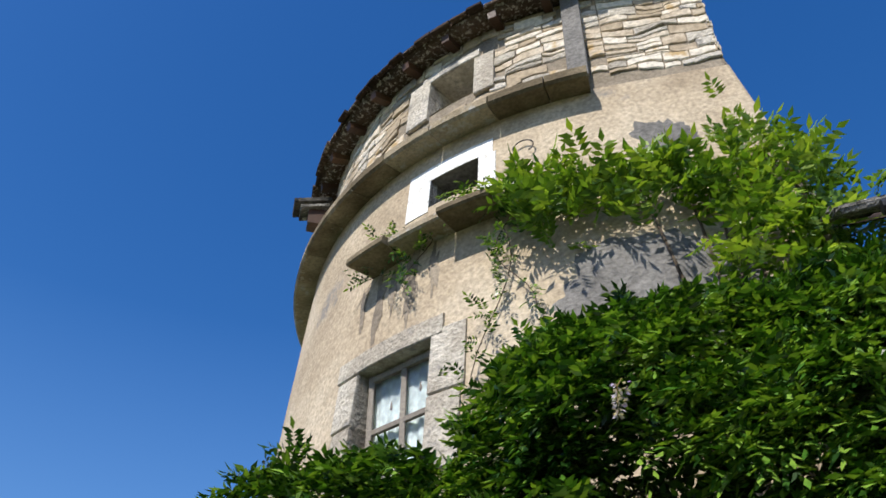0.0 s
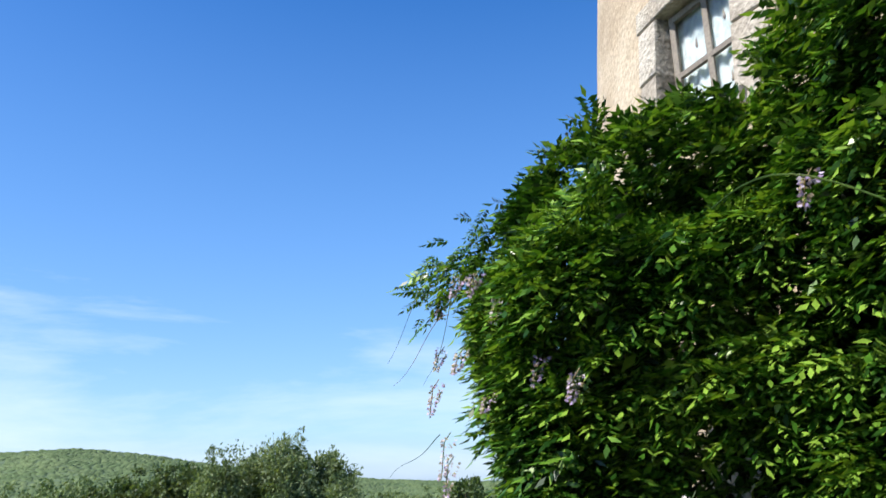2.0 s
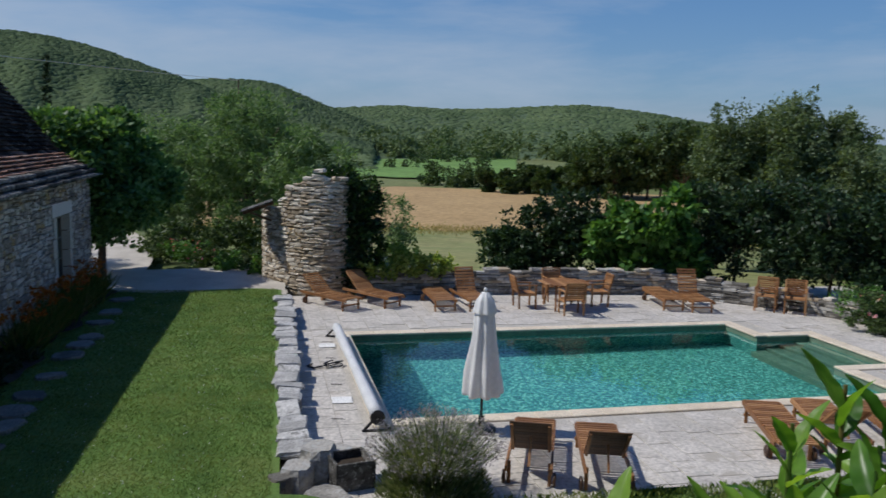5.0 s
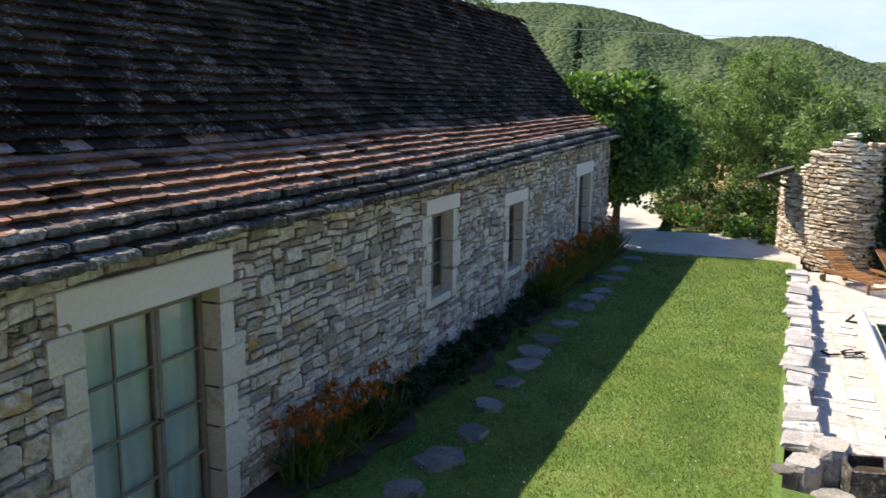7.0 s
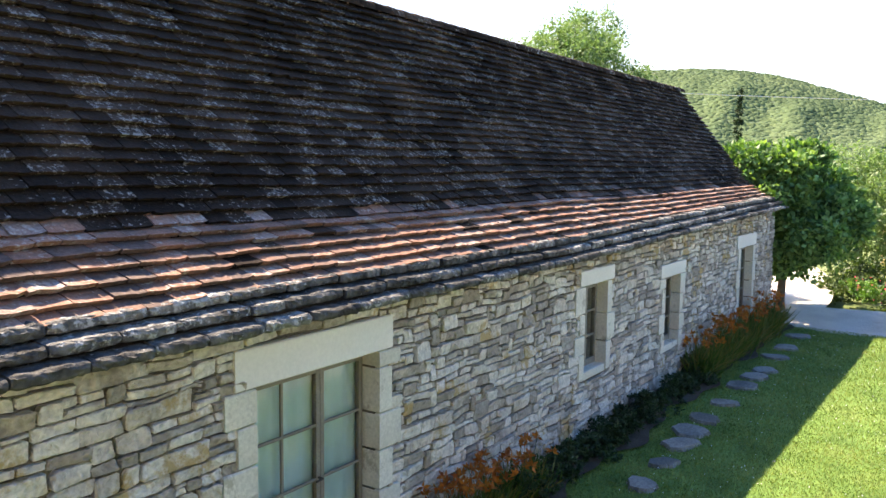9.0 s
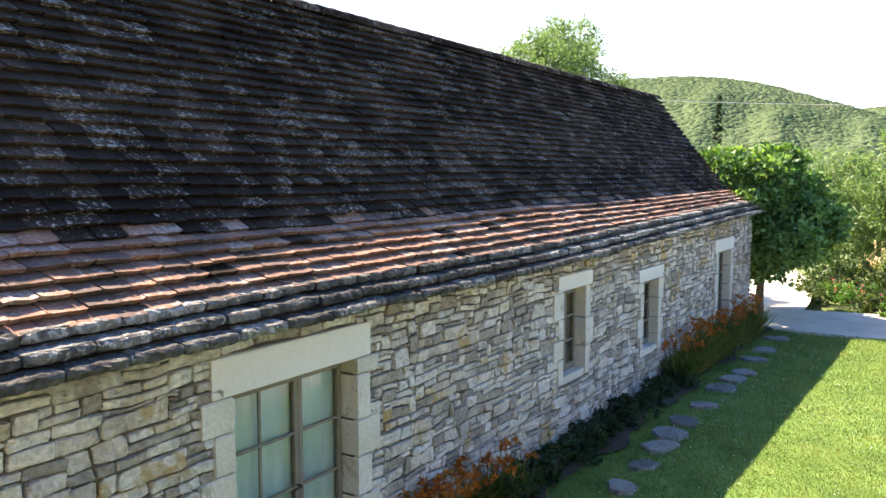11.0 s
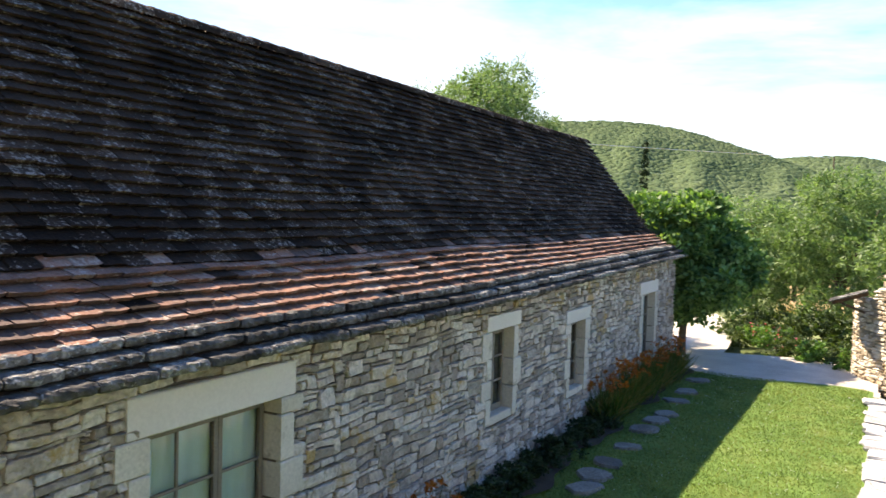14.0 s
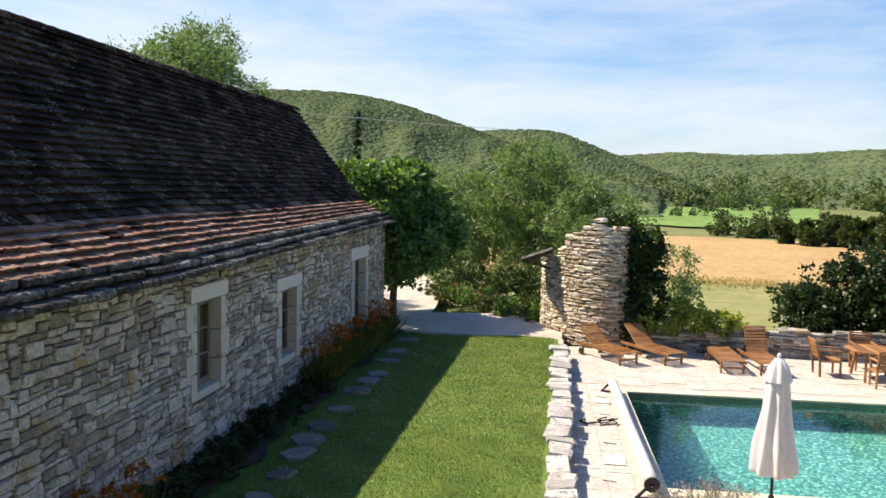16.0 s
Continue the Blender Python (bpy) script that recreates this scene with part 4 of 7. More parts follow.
for az, low, wide in ((-119.0, 0.42, 0.5), (-116.0, 0.62, 0.8), (-113.6, 0.50, 0.6), (-110.8, 0.75, 1.0), (-107.4, 0.55, 0.7)):
    part("damp_stain", wall_patch(az, 9.0 - low * 0.5, wide, low * 0.55, 0.010, az, 0.8), M_DAMP, tower, "dark damp streak below the ledge", True)
part("grey_render_patch", wall_patch(-73, 9.5, 9.5, 0.26, 0.010, 5.0, 0.7), M_CEMENT, tower, "dark grey cement patch", True)
part("iron_hook", Geo().tube([tw(-95.6 + 1.3 * math.cos(t), 9.83 + 0.085 * math.sin(t), 0.04) for t in np.linspace(-1.0, 3.6, 12)], 0.007, 6), M_IRON, tower, "curled rusty iron hook")
part("downpipe_post", Geo().bar(tw(-87.8, 10.59, 0.06), tw(-87.6, 12.2, 0.06), 0.20, 0.06), M_CEMENT, tower, "grey upright stone strip")
# eaves, rafters and roof
def eaves(prof, n=60):
    return Geo().grid(lambda u, v: tw(-205 + 163 * u, prof[round(v * (len(prof) - 1))][1], prof[round(v * (len(prof) - 1))][0]), n, len(prof) - 1)


part("eaves_board", eaves([(-0.1, 12.14), (0.12, 12.08), (0.28, 12.12), (0.22, 12.17)]), M_TILE_DARK, tower, "dark underside of the eaves", True)
for k in range(15):
    a = -200 + k * 7.8
    part("rafter_end", Geo().bar(tw(a, 12.10, -0.15), tw(a, 12.02, 0.24), 0.10, 0.10), M_WOODDARK, tower)
part("tower_roof", eaves([(0.29, 12.12), (0.30, 12.16), (-0.5, 12.5), (-1.6, 13.6), (-3.6, 15.9)]), M_TILE_DARK, tower, "dark tiled roof")
for row in range(3):
    a = -204.0
    while a < -84:
        w = rng.uniform(2.2, 3.4)
        part("roof_slate", curved_block(a + 0.1, a + w - 0.1, 12.13 + 0.075 * row + rng.uniform(-0.012, 0.012), 12.185 + 0.075 * row, -0.2 - 0.12 * row, 0.34 - 0.13 * row + rng.uniform(-0.03, 0.03), 0.01, 2), M_TILE_DARK, tower)
        a += w
knob = part("gutter_bracket", Geo().box(Matrix.Translation(tw(-147, 11.75, 0.30)) @ Matrix.Rotation(radians(33), 4, "Z") @ Matrix.Rotation(radians(-14), 4, "Y"), 0.50, 0.34, 0.07, 0.01), M_SLATE, tower, "small slate-capped bracket under the eaves")
part("bracket_slab", Geo().box(Matrix.Translation(tw(-147, 11.67, 0.26)) @ Matrix.Rotation(radians(33), 4, "Z") @ Matrix.Rotation(radians(-14), 4, "Y"), 0.38, 0.30, 0.06, 0.01), M_SLATE, knob)
part("bracket_foot", Geo().box(Matrix.Translation(tw(-147, 11.52, 0.2)) @ Matrix.Rotation(radians(33), 4, "Z"), 0.24, 0.2, 0.26, 0.01), M_WOODDARK, knob)
# exposed stones of the upper drum
rng = random.Random(31)
z = 10.60
while z < 12.1:
    h = rng.uniform(0.09, 0.20)
    a = -165.0 + rng.uniform(0, 4)
    while a < -22:
        w = degrees_of(a, rng.uniform(0.13, 0.46))
        if a < FLAT < a + w:
            w = FLAT - a + 0.01
        if a < -42 < a + w:
            w = -42 - a + 0.01
        mid = a + w / 2
        skip = any(o[0] - 4.4 < mid < o[1] + 3.4 and z + h > o[2] - 0.08 and z < o[3] + 0.14 for o in holes[2:])
        skip = skip or (mid < -86.4 and z < 10.56) or -89.3 < mid < -86.2
        if not skip:
            tall = rng.uniform(0.35, 0.65) if h > 0.13 and rng.random() < 0.5 else 1.0
            for b0, b1 in ((0.0, tall), (tall, 1.0)):
                if b1 > b0:
                    gap = degrees_of(a, 0.007)
                    g = curved_block(a + gap, a + w - gap, z + h * b0 + 0.006, min(z + h * b1 - 0.006, 12.14), -0.06, rng.uniform(0.0, 0.02), 0.012, 3, rng.uniform(-0.02, 0.02) / max(w, 1.0))
                    g.v = [(x, y, q + 0.09 * noise.noise(Vector((x * 2.3, y * 2.3, q * 2.6))) + 0.035 * noise.noise(Vector((x * 8, y * 8, q * 8)))) for x, y, q in g.v]
                    part("stone", g, M_RUIN if rng.random() < 0.75 else M_OLDCUT, tower)
        a += w
    z += h

# ---- house wall behind the creeper, and the landing on which the view is taken ----
g = Geo()
g.box(Matrix.Translation((3.3, 4.95, 3.6)), 4.6, 0.4, 8.2)
g.box(Matrix.Translation((5.6, 1.0, 3.6)), 0.5, 8.0, 8.2)
setting("wall_house", g, M_PLASTER, "plastered house wall mostly hidden by creeper", "wall")
setting("landing", Geo().box(Matrix.Translation((2.4, -0.6, 2.50)), 5.6, 2.6, 0.25, 0.02), M_PAVE, "stone landing of the outside stair", "landing")
setting("landing_wall", Geo().box(Matrix.Translation((2.4, -0.6, 0.95)), 5.4, 2.4, 2.85), M_PLASTER, "wall under the stone landing", "wall")
house_roof = setting("roof_house", Geo().grid(lambda u, v: (1.15 + 5 * u, 4.6 + 2.4 * v, 7.80 + 1.9 * v), 10, 4), M_TILE_DARK, "dark tiled house roof beside the tower", "roof")
for row in range(3):
    x = 1.08
    while x < 4.5:
        w = rng.uniform(0.25, 0.45)
        part("slate", Geo().box(Matrix.Translation((x + w / 2, 4.45 + 0.14 * row, 7.80 + 0.11 * row)) @ Matrix.Rotation(radians(28), 4, "X"), w - 0.01, 0.34, 0.05, 0.015, 0.012, rng), M_SLATE, house_roof)
        x += w
part("gutter", Geo().tube([(1.3, 4.25, 7.62), (3.0, 4.25, 7.60)], 0.05, 10), M_IRON, house_roof, "dark metal gutter")

# ---- wisteria ----
wist = thing("wisteria", "dense green wisteria creeper covering house wall and tower foot", "climbing plant")
rs = np.random.default_rng(7)


def pinnate(p, d, size, rs, pairs=5):
    """Compound leaves: pairs of leaflets along a drooping stalk, and one at its tip."""
    n = len(p)
    d = unit(d)
    side = unit(np.cross(d, rs.normal(size=(n, 3)) * 0.35 + np.array([0, 0, 1.0])))
    out = []
    droop = np.array([0, 0, -1.0])
    for k in range(pairs):
        s = (0.22 + 0.78 * k / pairs)
        q = p + d * (size * s)[:, None] + droop * (size * s * s * 0.30)[:, None]
        for sg in (-1, 1):
            dirn = unit(d * 0.65 + side * sg + droop * 0.35 + rs.normal(0, 0.12, (n, 3)))
            out.append(blades(q, dirn, d + rs.normal(0, 0.25, (n, 3)), size * rs.uniform(0.34, 0.44, n), size * rs.uniform(0.13, 0.17, n), 0.14))
    q = p + d * size[:, None] + droop * (size * 0.30)[:, None]
    out.append(blades(q, unit(d + droop * 0.5), side, size * 0.42, size * 0.16, 0.14))
    return np.concatenate(out)


# the thick mass: an uneven front with hollows, from the ground to over head height
def creeper_top(x):
    return np.interp(x, [-3.1, -2.6, -1.9, -1.2, -0.7, 0.2, 1.4, 2.6], [5.5, 6.08, 6.26, 6.25, 6.88, 7.1, 7.1, 7.05])


def creeper_front(x, z):
    lump = np.array([0.40 * noise.noise(Vector((a * 0.9, b * 0.9, 0.3))) + 0.30 * noise.noise(Vector((a * 2.3, b * 2.3, 4.0))) for a, b in zip(x, z)])
    hollow = np.array([max(0.0, -noise.noise(Vector((a * 1.7, b * 2.2, 6.0))) - 0.04) for a, b in zip(x, z)])
    lump = lump - 0.85 * hollow
    top = creeper_top(x)
    return 3.46 + 0.07 * x - lump + 0.45 * np.clip((z - top + 0.9) / 0.9, 0, 1) ** 2 + 0.5 * np.clip((-x - 2.2) / 0.75, 0, 1) ** 2


# leaves stand in small fans, with dark hollows between the fans
m = 9
n = 3300
x = rs.uniform(-2.78, 2.6, n)
z = 1.2 + (creeper_top(x) - 1.2) * rs.uniform(0, 1, n) ** 0.85
y = np.minimum(creeper_front(x, z) + rs.exponential(0.12, n), 4.4)
x = x - 0.16 * np.clip((-x - 1.6) / 0.8, 0, 1) * np.clip((z - 4.9) / 0.4, 0, 1)
x, y, z = np.repeat(x, m), np.repeat(y, m), np.repeat(z, m)
n = n * m
p = np.stack([x, y, z], 1) + rs.normal(0, 0.032, (n, 3))
d = np.stack([rs.normal(-0.12, 0.65, n) - 0.8 * np.clip((-x - 2.2), 0, 1), -np.abs(rs.normal(0.7, 0.3, n)), rs.normal(-0.10, 0.38, n) + 1.0 * np.clip((z - creeper_top(x) + 0.5) / 0.5, 0, 1)], 1)
mass = pinnate(p, d, rs.uniform(0.12, 0.21, n), rs)
# older leaves deep inside
n = 6000
x = rs.uniform(-2.4, 2.6, n)
z = rs.uniform(1.0, 1.0 + (creeper_top(x) - 1.3), n)
x = np.where(np.arange(n) % 3 == 0, rs.uniform(-2.6, -0.6, n), x)
z = np.minimum(z, creeper_top(x) - 0.25)
p = np.stack([x, np.minimum(creeper_front(x, z) + 0.35 + rs.uniform(0, 0.25, n), 4.3), z], 1)
inner = pinnate(p, rs.normal(0, 1, (n, 3)), rs.uniform(0.22, 0.32, n), rs)
# left flank, turned to the valley
n = 7600
y = rs.uniform(2.95, 4.6, n)
z = rs.uniform(0.8, 5.7, n)
x = -2.32 - 0.28 * np.sin((y - 2.9) * 1.9) - 0.22 * np.array([noise.noise(Vector((b * 1.3, c * 1.3, 8.0))) for b, c in zip(y, z)]) + 0.5 * np.clip((3.3 - y) / 0.35, 0, 1) + 0.4 * np.clip((z - 5.2) / 0.5, 0, 1) - 0.22 * np.exp(-((z - 5.38) / 0.30) ** 2)
p = np.stack([x, y, z], 1)
d = np.stack([-np.abs(rs.normal(0.8, 0.3, n)), rs.normal(-0.2, 0.5, n), rs.normal(0.15, 0.45, n)], 1)
flank = pinnate(p, d, rs.uniform(0.12, 0.19, n), rs)
part("creeper_leaves", quads("creeper_leaves", np.concatenate([mass, inner, flank]), M_WIST), M_WIST, wist, "dense pinnate green leaves")

# sprays that climb the tower: a band under the upper windows and trails below it
n = 270
a = np.where(rs.uniform(0, 1, n) < 0.52, rs.uniform(-96.5, -84, n), rs.uniform(-84, -38, n))
zc = 8.80 + 0.35 * np.array([noise.noise(Vector((q * 0.13, 2.2, 0.0))) for q in a]) + 0.35 * np.clip((-91 - a) / 7, 0, 1) + 0.20 * np.clip((a + 70) / 25, 0, 1)
z = zc + rs.normal(0, 0.16, n)
out = rs.exponential(0.09, n) + 0.02
p = np.array([tw(*q) for q in zip(a, z, out)])
d = np.stack([np.cos(np.radians(a)) * 0.5 + rs.normal(0, 0.5, n), np.sin(np.radians(a)) * 0.5 + rs.normal(0, 0.4, n), rs.normal(0.85, 0.4, n)], 1)
band = pinnate(p, d, rs.uniform(0.22, 0.36, n), rs, 5)
n = 380
a = rs.uniform(-66, -36, n)
z = rs.uniform(6.5, 8.7, n)
out = np.minimum(rs.exponential(0.16, n), 0.36) + 0.02
p = np.array([tw(*q) for q in zip(a, z, out)])
d = np.stack([rs.normal(0.1, 0.5, n), -np.abs(rs.normal(0.5, 0.4, n)), rs.normal(0.3, 0.5, n)], 1)
band2 = pinnate(p, d, rs.uniform(0.20, 0.32, n), rs, 5)
part("tower_sprays", quads("tower_sprays", np.concatenate([band, band2]), M_WIST_LIT), M_WIST_LIT, wist, "loose upright leaf sprays on the tower")
for k, (a0, z0, z1, m) in enumerate(((-99.5, 9.1, 7.2, 36), (-109.5, 9.15, 8.55, 22), (-116.5, 9.16, 8.95, 16), (-97, 9.0, 7.9, 22), (-113.0, 9.4, 9.08, 16), (-103, 9.5, 9.2, 22))):
    s = np.linspace(0, 1, m)
    a = a0 + 2.2 * np.sin(s * 5 + k) + rs.normal(0, 0.8, m)
    z = z0 + (z1 - z0) * s
    out = 0.06 + rs.exponential(0.04, m)
    p = np.array([tw(*q) for q in zip(a, z, out)])
    d = np.stack([rs.normal(0, 0.6, m), -np.abs(rs.normal(0.6, 0.3, m)), rs.normal(0.0, 0.5, m)], 1)
    trail = part("trailing_shoot", Geo().tube([tw(a0 + 2.2 * math.sin(q * 5 + k), z0 + (z1 - z0) * q, 0.05) for q in np.linspace(0, 1, 10)], 0.005, 5), M_BARK, wist, "thin trailing stem")
    part("shoot_leaves", quads("shoot_leaves", pinnate(p, d, rs.uniform(0.09, 0.16, m), rs, 4), M_WIST), M_WIST, trail)
# woody stems on the wall by the tower
for k in range(7):
    a0 = -45 - 6 * k
    part("stem", Geo().tube([tw(a0 + 5 * math.sin(q * 4 + k), 5.5 + 3.6 * q, 0.06 + 0.05 * math.sin(q * 9 + k)) for q in np.linspace(0, 1, 12)], [0.022 - 0.012 * q for q in np.linspace(0, 1, 12)], 6), M_BARK, wist, "twisted brown woody stem")


def raceme(p, length, fade):
    """A hanging flower cluster on its stalk."""
    p = Vector(p)
    stalk = part("flower_stalk", Geo().tube([p, p + Vector((-0.02, -0.03, -0.05)), p + Vector((-0.03, -0.05, -length))], 0.003, 5), M_LILYLEAF, wist)
    m = 70
    s = rs.uniform(0.12, 1, m)
    r = 0.028 * (1.15 - s)
    th = rs.uniform(0, math.tau, m)
    q = np.array(p) + np.stack([-0.03 * s + r * np.cos(th), -0.05 * s + r * np.sin(th), -length * s], 1)
    dd = np.stack([np.cos(th), np.sin(th), rs.normal(-0.3, 0.4, m)], 1)
    part("blossom", quads("blossom", blades(q, dd, rs.normal(size=(m, 3)), np.full(m, 0.022), np.full(m, 0.016)), M_WFLOWER), M_WFLOWER, stalk, "fading lilac wisteria blossom")


for x, y, z, L in ((-3.02, 3.30, 5.42, 0.16), (-2.62, 3.02, 5.40, 0.12), (-2.46, 2.98, 5.38, 0.13), (-2.28, 2.95, 5.22, 0.14), (-3.10, 3.35, 5.12, 0.14), (-3.05, 3.25, 4.92, 0.20), (-2.62, 3.02, 5.02, 0.14), (-2.05, 2.95, 4.92, 0.16), (-1.85, 2.94, 4.82, 0.15), (-2.92, 3.2, 4.62, 0.24), (-3.0, 3.3, 4.50, 0.22), (-0.78, 2.98, 5.42, 0.15), (-2.38, 2.96, 4.78, 0.12), (-2.9, 3.15, 4.22, 0.14), (-2.7, 3.05, 4.15, 0.13), (-0.25, 3.0, 6.05, 0.2), (-1.4, 3.0, 4.3, 0.18), (-3.02, 3.3, 3.6, 0.18), (-2.95, 3.2, 3.35, 0.2)):
    raceme((x, y, z), L, 0)
# long bare tendrils that reach out over the valley
for k, (x, y, z, dx, dz, w) in enumerate(((-2.92, 3.2, 5.45, -0.40, -0.35, 0.08), (-2.85, 3.15, 5.2, -0.36, -0.30, 0.05), (-2.6, 2.98, 5.32, -0.18, -0.55, 0.10), (-2.9, 3.1, 4.6, -0.30, -0.25, 0.04))):
    part("tendril", Geo().tube([(x + dx * s, y - 0.1 * s, z + dz * s ** 1.5 + w * math.sin(s * 5 + k)) for s in np.linspace(0, 1, 14)], [0.0024 - 0.0016 * s for s in np.linspace(0, 1, 14)], 5), M_LILYLEAF, wist, "thin bare tendril")
m = 95
base = rs.uniform(0, 1, m)
p = np.stack([-2.62 - 0.56 * base, 3.28 + rs.normal(0, 0.06, m), 5.66 - 0.26 * base + rs.normal(0, 0.09, m)], 1)
d = np.stack([rs.normal(-0.8, 0.3, m), rs.normal(0, 0.3, m), rs.normal(-0.1, 0.3, m)], 1)
tagged(part("outer_spray", quads("outer_spray", pinnate(p, d, rs.uniform(0.09, 0.16, m), rs, 5), M_WIST), M_WIST, wist), "thin outer leaf spray", kind="stuff")
part("young_shoot", Geo().tube([(-1.15 + 0.75 * s, 2.92 - 0.06 * math.sin(s * 3), 5.30 + 0.13 * math.sin(s * 3.4 + 0.4) - 0.10 * s) for s in np.linspace(0, 1, 12)], 0.0038, 6), M_LILYLEAF, wist, "pale green arching shoot")

# ---- broad leaves close below the landing ----
laurel = thing("laurel_bush", "tall shrub with long broad glossy leaves close below the landing", "shrub")


def broad_leaf(p, d, length, width, twist):
    p, d = Vector(p), Vector(d).normalized()
    s = d.cross(Vector((0, 0, 1))).normalized()
    s = Matrix.Rotation(twist, 3, d) @ s
    u = s.cross(d)

    def at(a, b):
        w = width / 2 * (math.sin(math.pi * a ** 0.85) ** 0.8) * (1 - 0.12 * a) + 0.003
        t = (b - 0.5) * 2
        q = p + d * length * a - u * length * 0.20 * a * a + s * w * t
        return q + u * (0.32 * w * abs(t) + 0.09 * w * abs(t) * math.sin(a * 21 + p.x * 90))
    return Geo().grid(at, 14, 6)


rng = random.Random(5)
# shoots by bearing, distance and height of the tip, all rising from the bed under the landing
for az, r, z in ((54.5, 1.92, 3.76), (57.5, 1.88, 3.67), (51.5, 1.96, 3.74), (47.0, 1.90, 3.81), (43.0, 1.90, 3.79), (38.5, 1.82, 3.85), (35.5, 1.78, 3.89), (61.5, 1.74, 3.49), (57.0, 1.66, 3.59), (53.0, 1.60, 3.62), (65.5, 1.62, 3.43), (69.5, 1.56, 3.54), (74.0, 1.54, 3.48), (78.5, 1.52, 3.44), (84.5, 1.52, 3.45), (49.0, 1.72, 3.67), (45.0, 1.62, 3.71), (40.5, 1.66, 3.75), (55.5, 1.80, 3.48), (60.0, 1.92, 3.37), (51.0, 1.80, 3.42), (47.5, 1.55, 3.47), (36.5, 1.56, 3.55), (42.5, 1.76, 3.47), (52.5, 1.72, 3.70), (49.5, 1.84, 3.71), (55.8, 1.58, 3.55), (45.2, 1.78, 3.79), (41.0, 1.84, 3.81), (37.5, 1.68, 3.79), (58.8, 1.78, 3.55), (63.5, 1.68, 3.41)):
    x, y = 0.09 - math.sin(radians(az)) * r, math.cos(radians(az)) * r - 0.06
    bx, by = -1.55 - 0.3 * math.sin(radians(az * 5)), 1.35 + 0.3 * math.cos(radians(az * 7))
    stem = part("twig", Geo().tube([(bx, by, -0.40), ((bx + x) / 2, (by + y) / 2, 1.5), (x, y, 2.6), (x, y, z - 0.03)], [0.03, 0.022, 0.012, 0.005], 7), M_LILYLEAF, laurel, "green upright twig")
    turn = rng.uniform(0, 6.3)
    for k in range(16):
        a = turn + k * 2.4 + rng.uniform(-0.4, 0.4)
        h = z - 0.04 - 0.026 * k
        spread = 0.35 + 0.13 * k + rng.uniform(-0.1, 0.15)
        part("leaf", broad_leaf((x, y, h - 0.06), (math.cos(a) * spread, math.sin(a) * spread, 1.0 - 0.07 * k), rng.uniform(0.115, 0.175), rng.uniform(0.036, 0.056), rng.uniform(-0.8, 0.8)), M_NEARLEAF, stem, "", True)

# ---- walls of the pool garden ----
def boulder(r, rng, sx=1.0, sy=1.0, sz=1.0, n=9):
    """A rough quarried stone: a squared lump with uneven, worn corners."""
    g = Geo()
    rows = [(-0.5, 0.86), (-0.28, 1.0), (0.22, 0.98), (0.44, 0.84)]
    for z, k in rows:
        for i in range(n):
            a = math.tau * (i + 0.5) / n
            c, s = math.cos(a), math.sin(a)
            q = 1 / max(abs(c), abs(s)) ** 0.75
            rr = 0.5 * k * q * rng.uniform(0.88, 1.08)
            g.v.append((c * rr * sx * r, s * rr * sy * r, (z + rng.uniform(-0.05, 0.05)) * sz * r))
    for j in range(3):
        for i in range(n):
            a, b = j * n + i, j * n + (i + 1) % n
            g.f.append((a, b, b + n, a + n))
    g.f.append(tuple(reversed(range(n))))
    g.f.append(tuple(3 * n + i for i in range(n)))
    return g


rng = random.Random(41)
low = thing("low_stone_wall", "low dry-stone edging wall of grey limestone along the lawn", "wall")
x = -22.4
while x < -10.9:
    w = rng.uniform(0.30, 0.75) if x > -15 else rng.uniform(0.22, 0.5)
    y = -0.14 + 0.02 * (x + 22) * 0.9 * 0.6
    st = part("cap_stone", Geo().box(Matrix.Identity(4), w * 0.98, rng.uniform(0.36, 0.54), rng.uniform(0.07, 0.11), 0.025, 0.022, rng), M_CAP, low)
    st.matrix_basis = pose(x + w / 2, y + rng.uniform(-0.04, 0.04), rng.uniform(-0.01, 0.05), rng.uniform(-4, 4), rng.uniform(-4, 4), rng.uniform(-5, 5))
    for k in range(2):
        st = part("stone", boulder(1, rng, w * 0.98, 0.34, 0.2, 7), M_GREYSTONE, low)
        st.matrix_basis = pose(x + w / 2, y + 0.01 + rng.uniform(-0.03, 0.03), -0.13 - 0.15 * k, 0, 0, rng.uniform(-6, 6))
    x += w
for x, y, z, sx, sy, sz in ((-10.75, 0.30, -0.08, 0.62, 0.5, 0.5), (-10.35, 0.02, -0.12, 0.5, 0.4, 0.36), (-10.9, 0.62, -0.15, 0.45, 0.4, 0.34), (-9.55, 0.42, -0.22, 0.95, 0.55, 0.3), (-9.2, 0.85, -0.25, 0.7, 0.5, 0.26), (-10.1, -0.2, -0.1, 0.35, 0.3, 0.22)):
    st = part("corner_rock", boulder(1, rng, sx, sy, sz, 10), M_GREYSTONE)
    st.matrix_basis = pose(x, y, z, 0, 0, rng.uniform(-30, 30))
    tagged(st, "rough grey limestone rock at the lawn corner", "rock", "rocks at the wall end")

back = thing("garden_wall", "old dry-stone garden wall behind the loungers", "wall")
line = [(-24.3, 1.6), (-24.15, 4.5), (-24.0, 8.0), (-23.7, 11.2), (-22.3, 12.9), (-20.6, 14.6), (-19.2, 15.1), (-18.2, 15.6)]
lower = Geo()
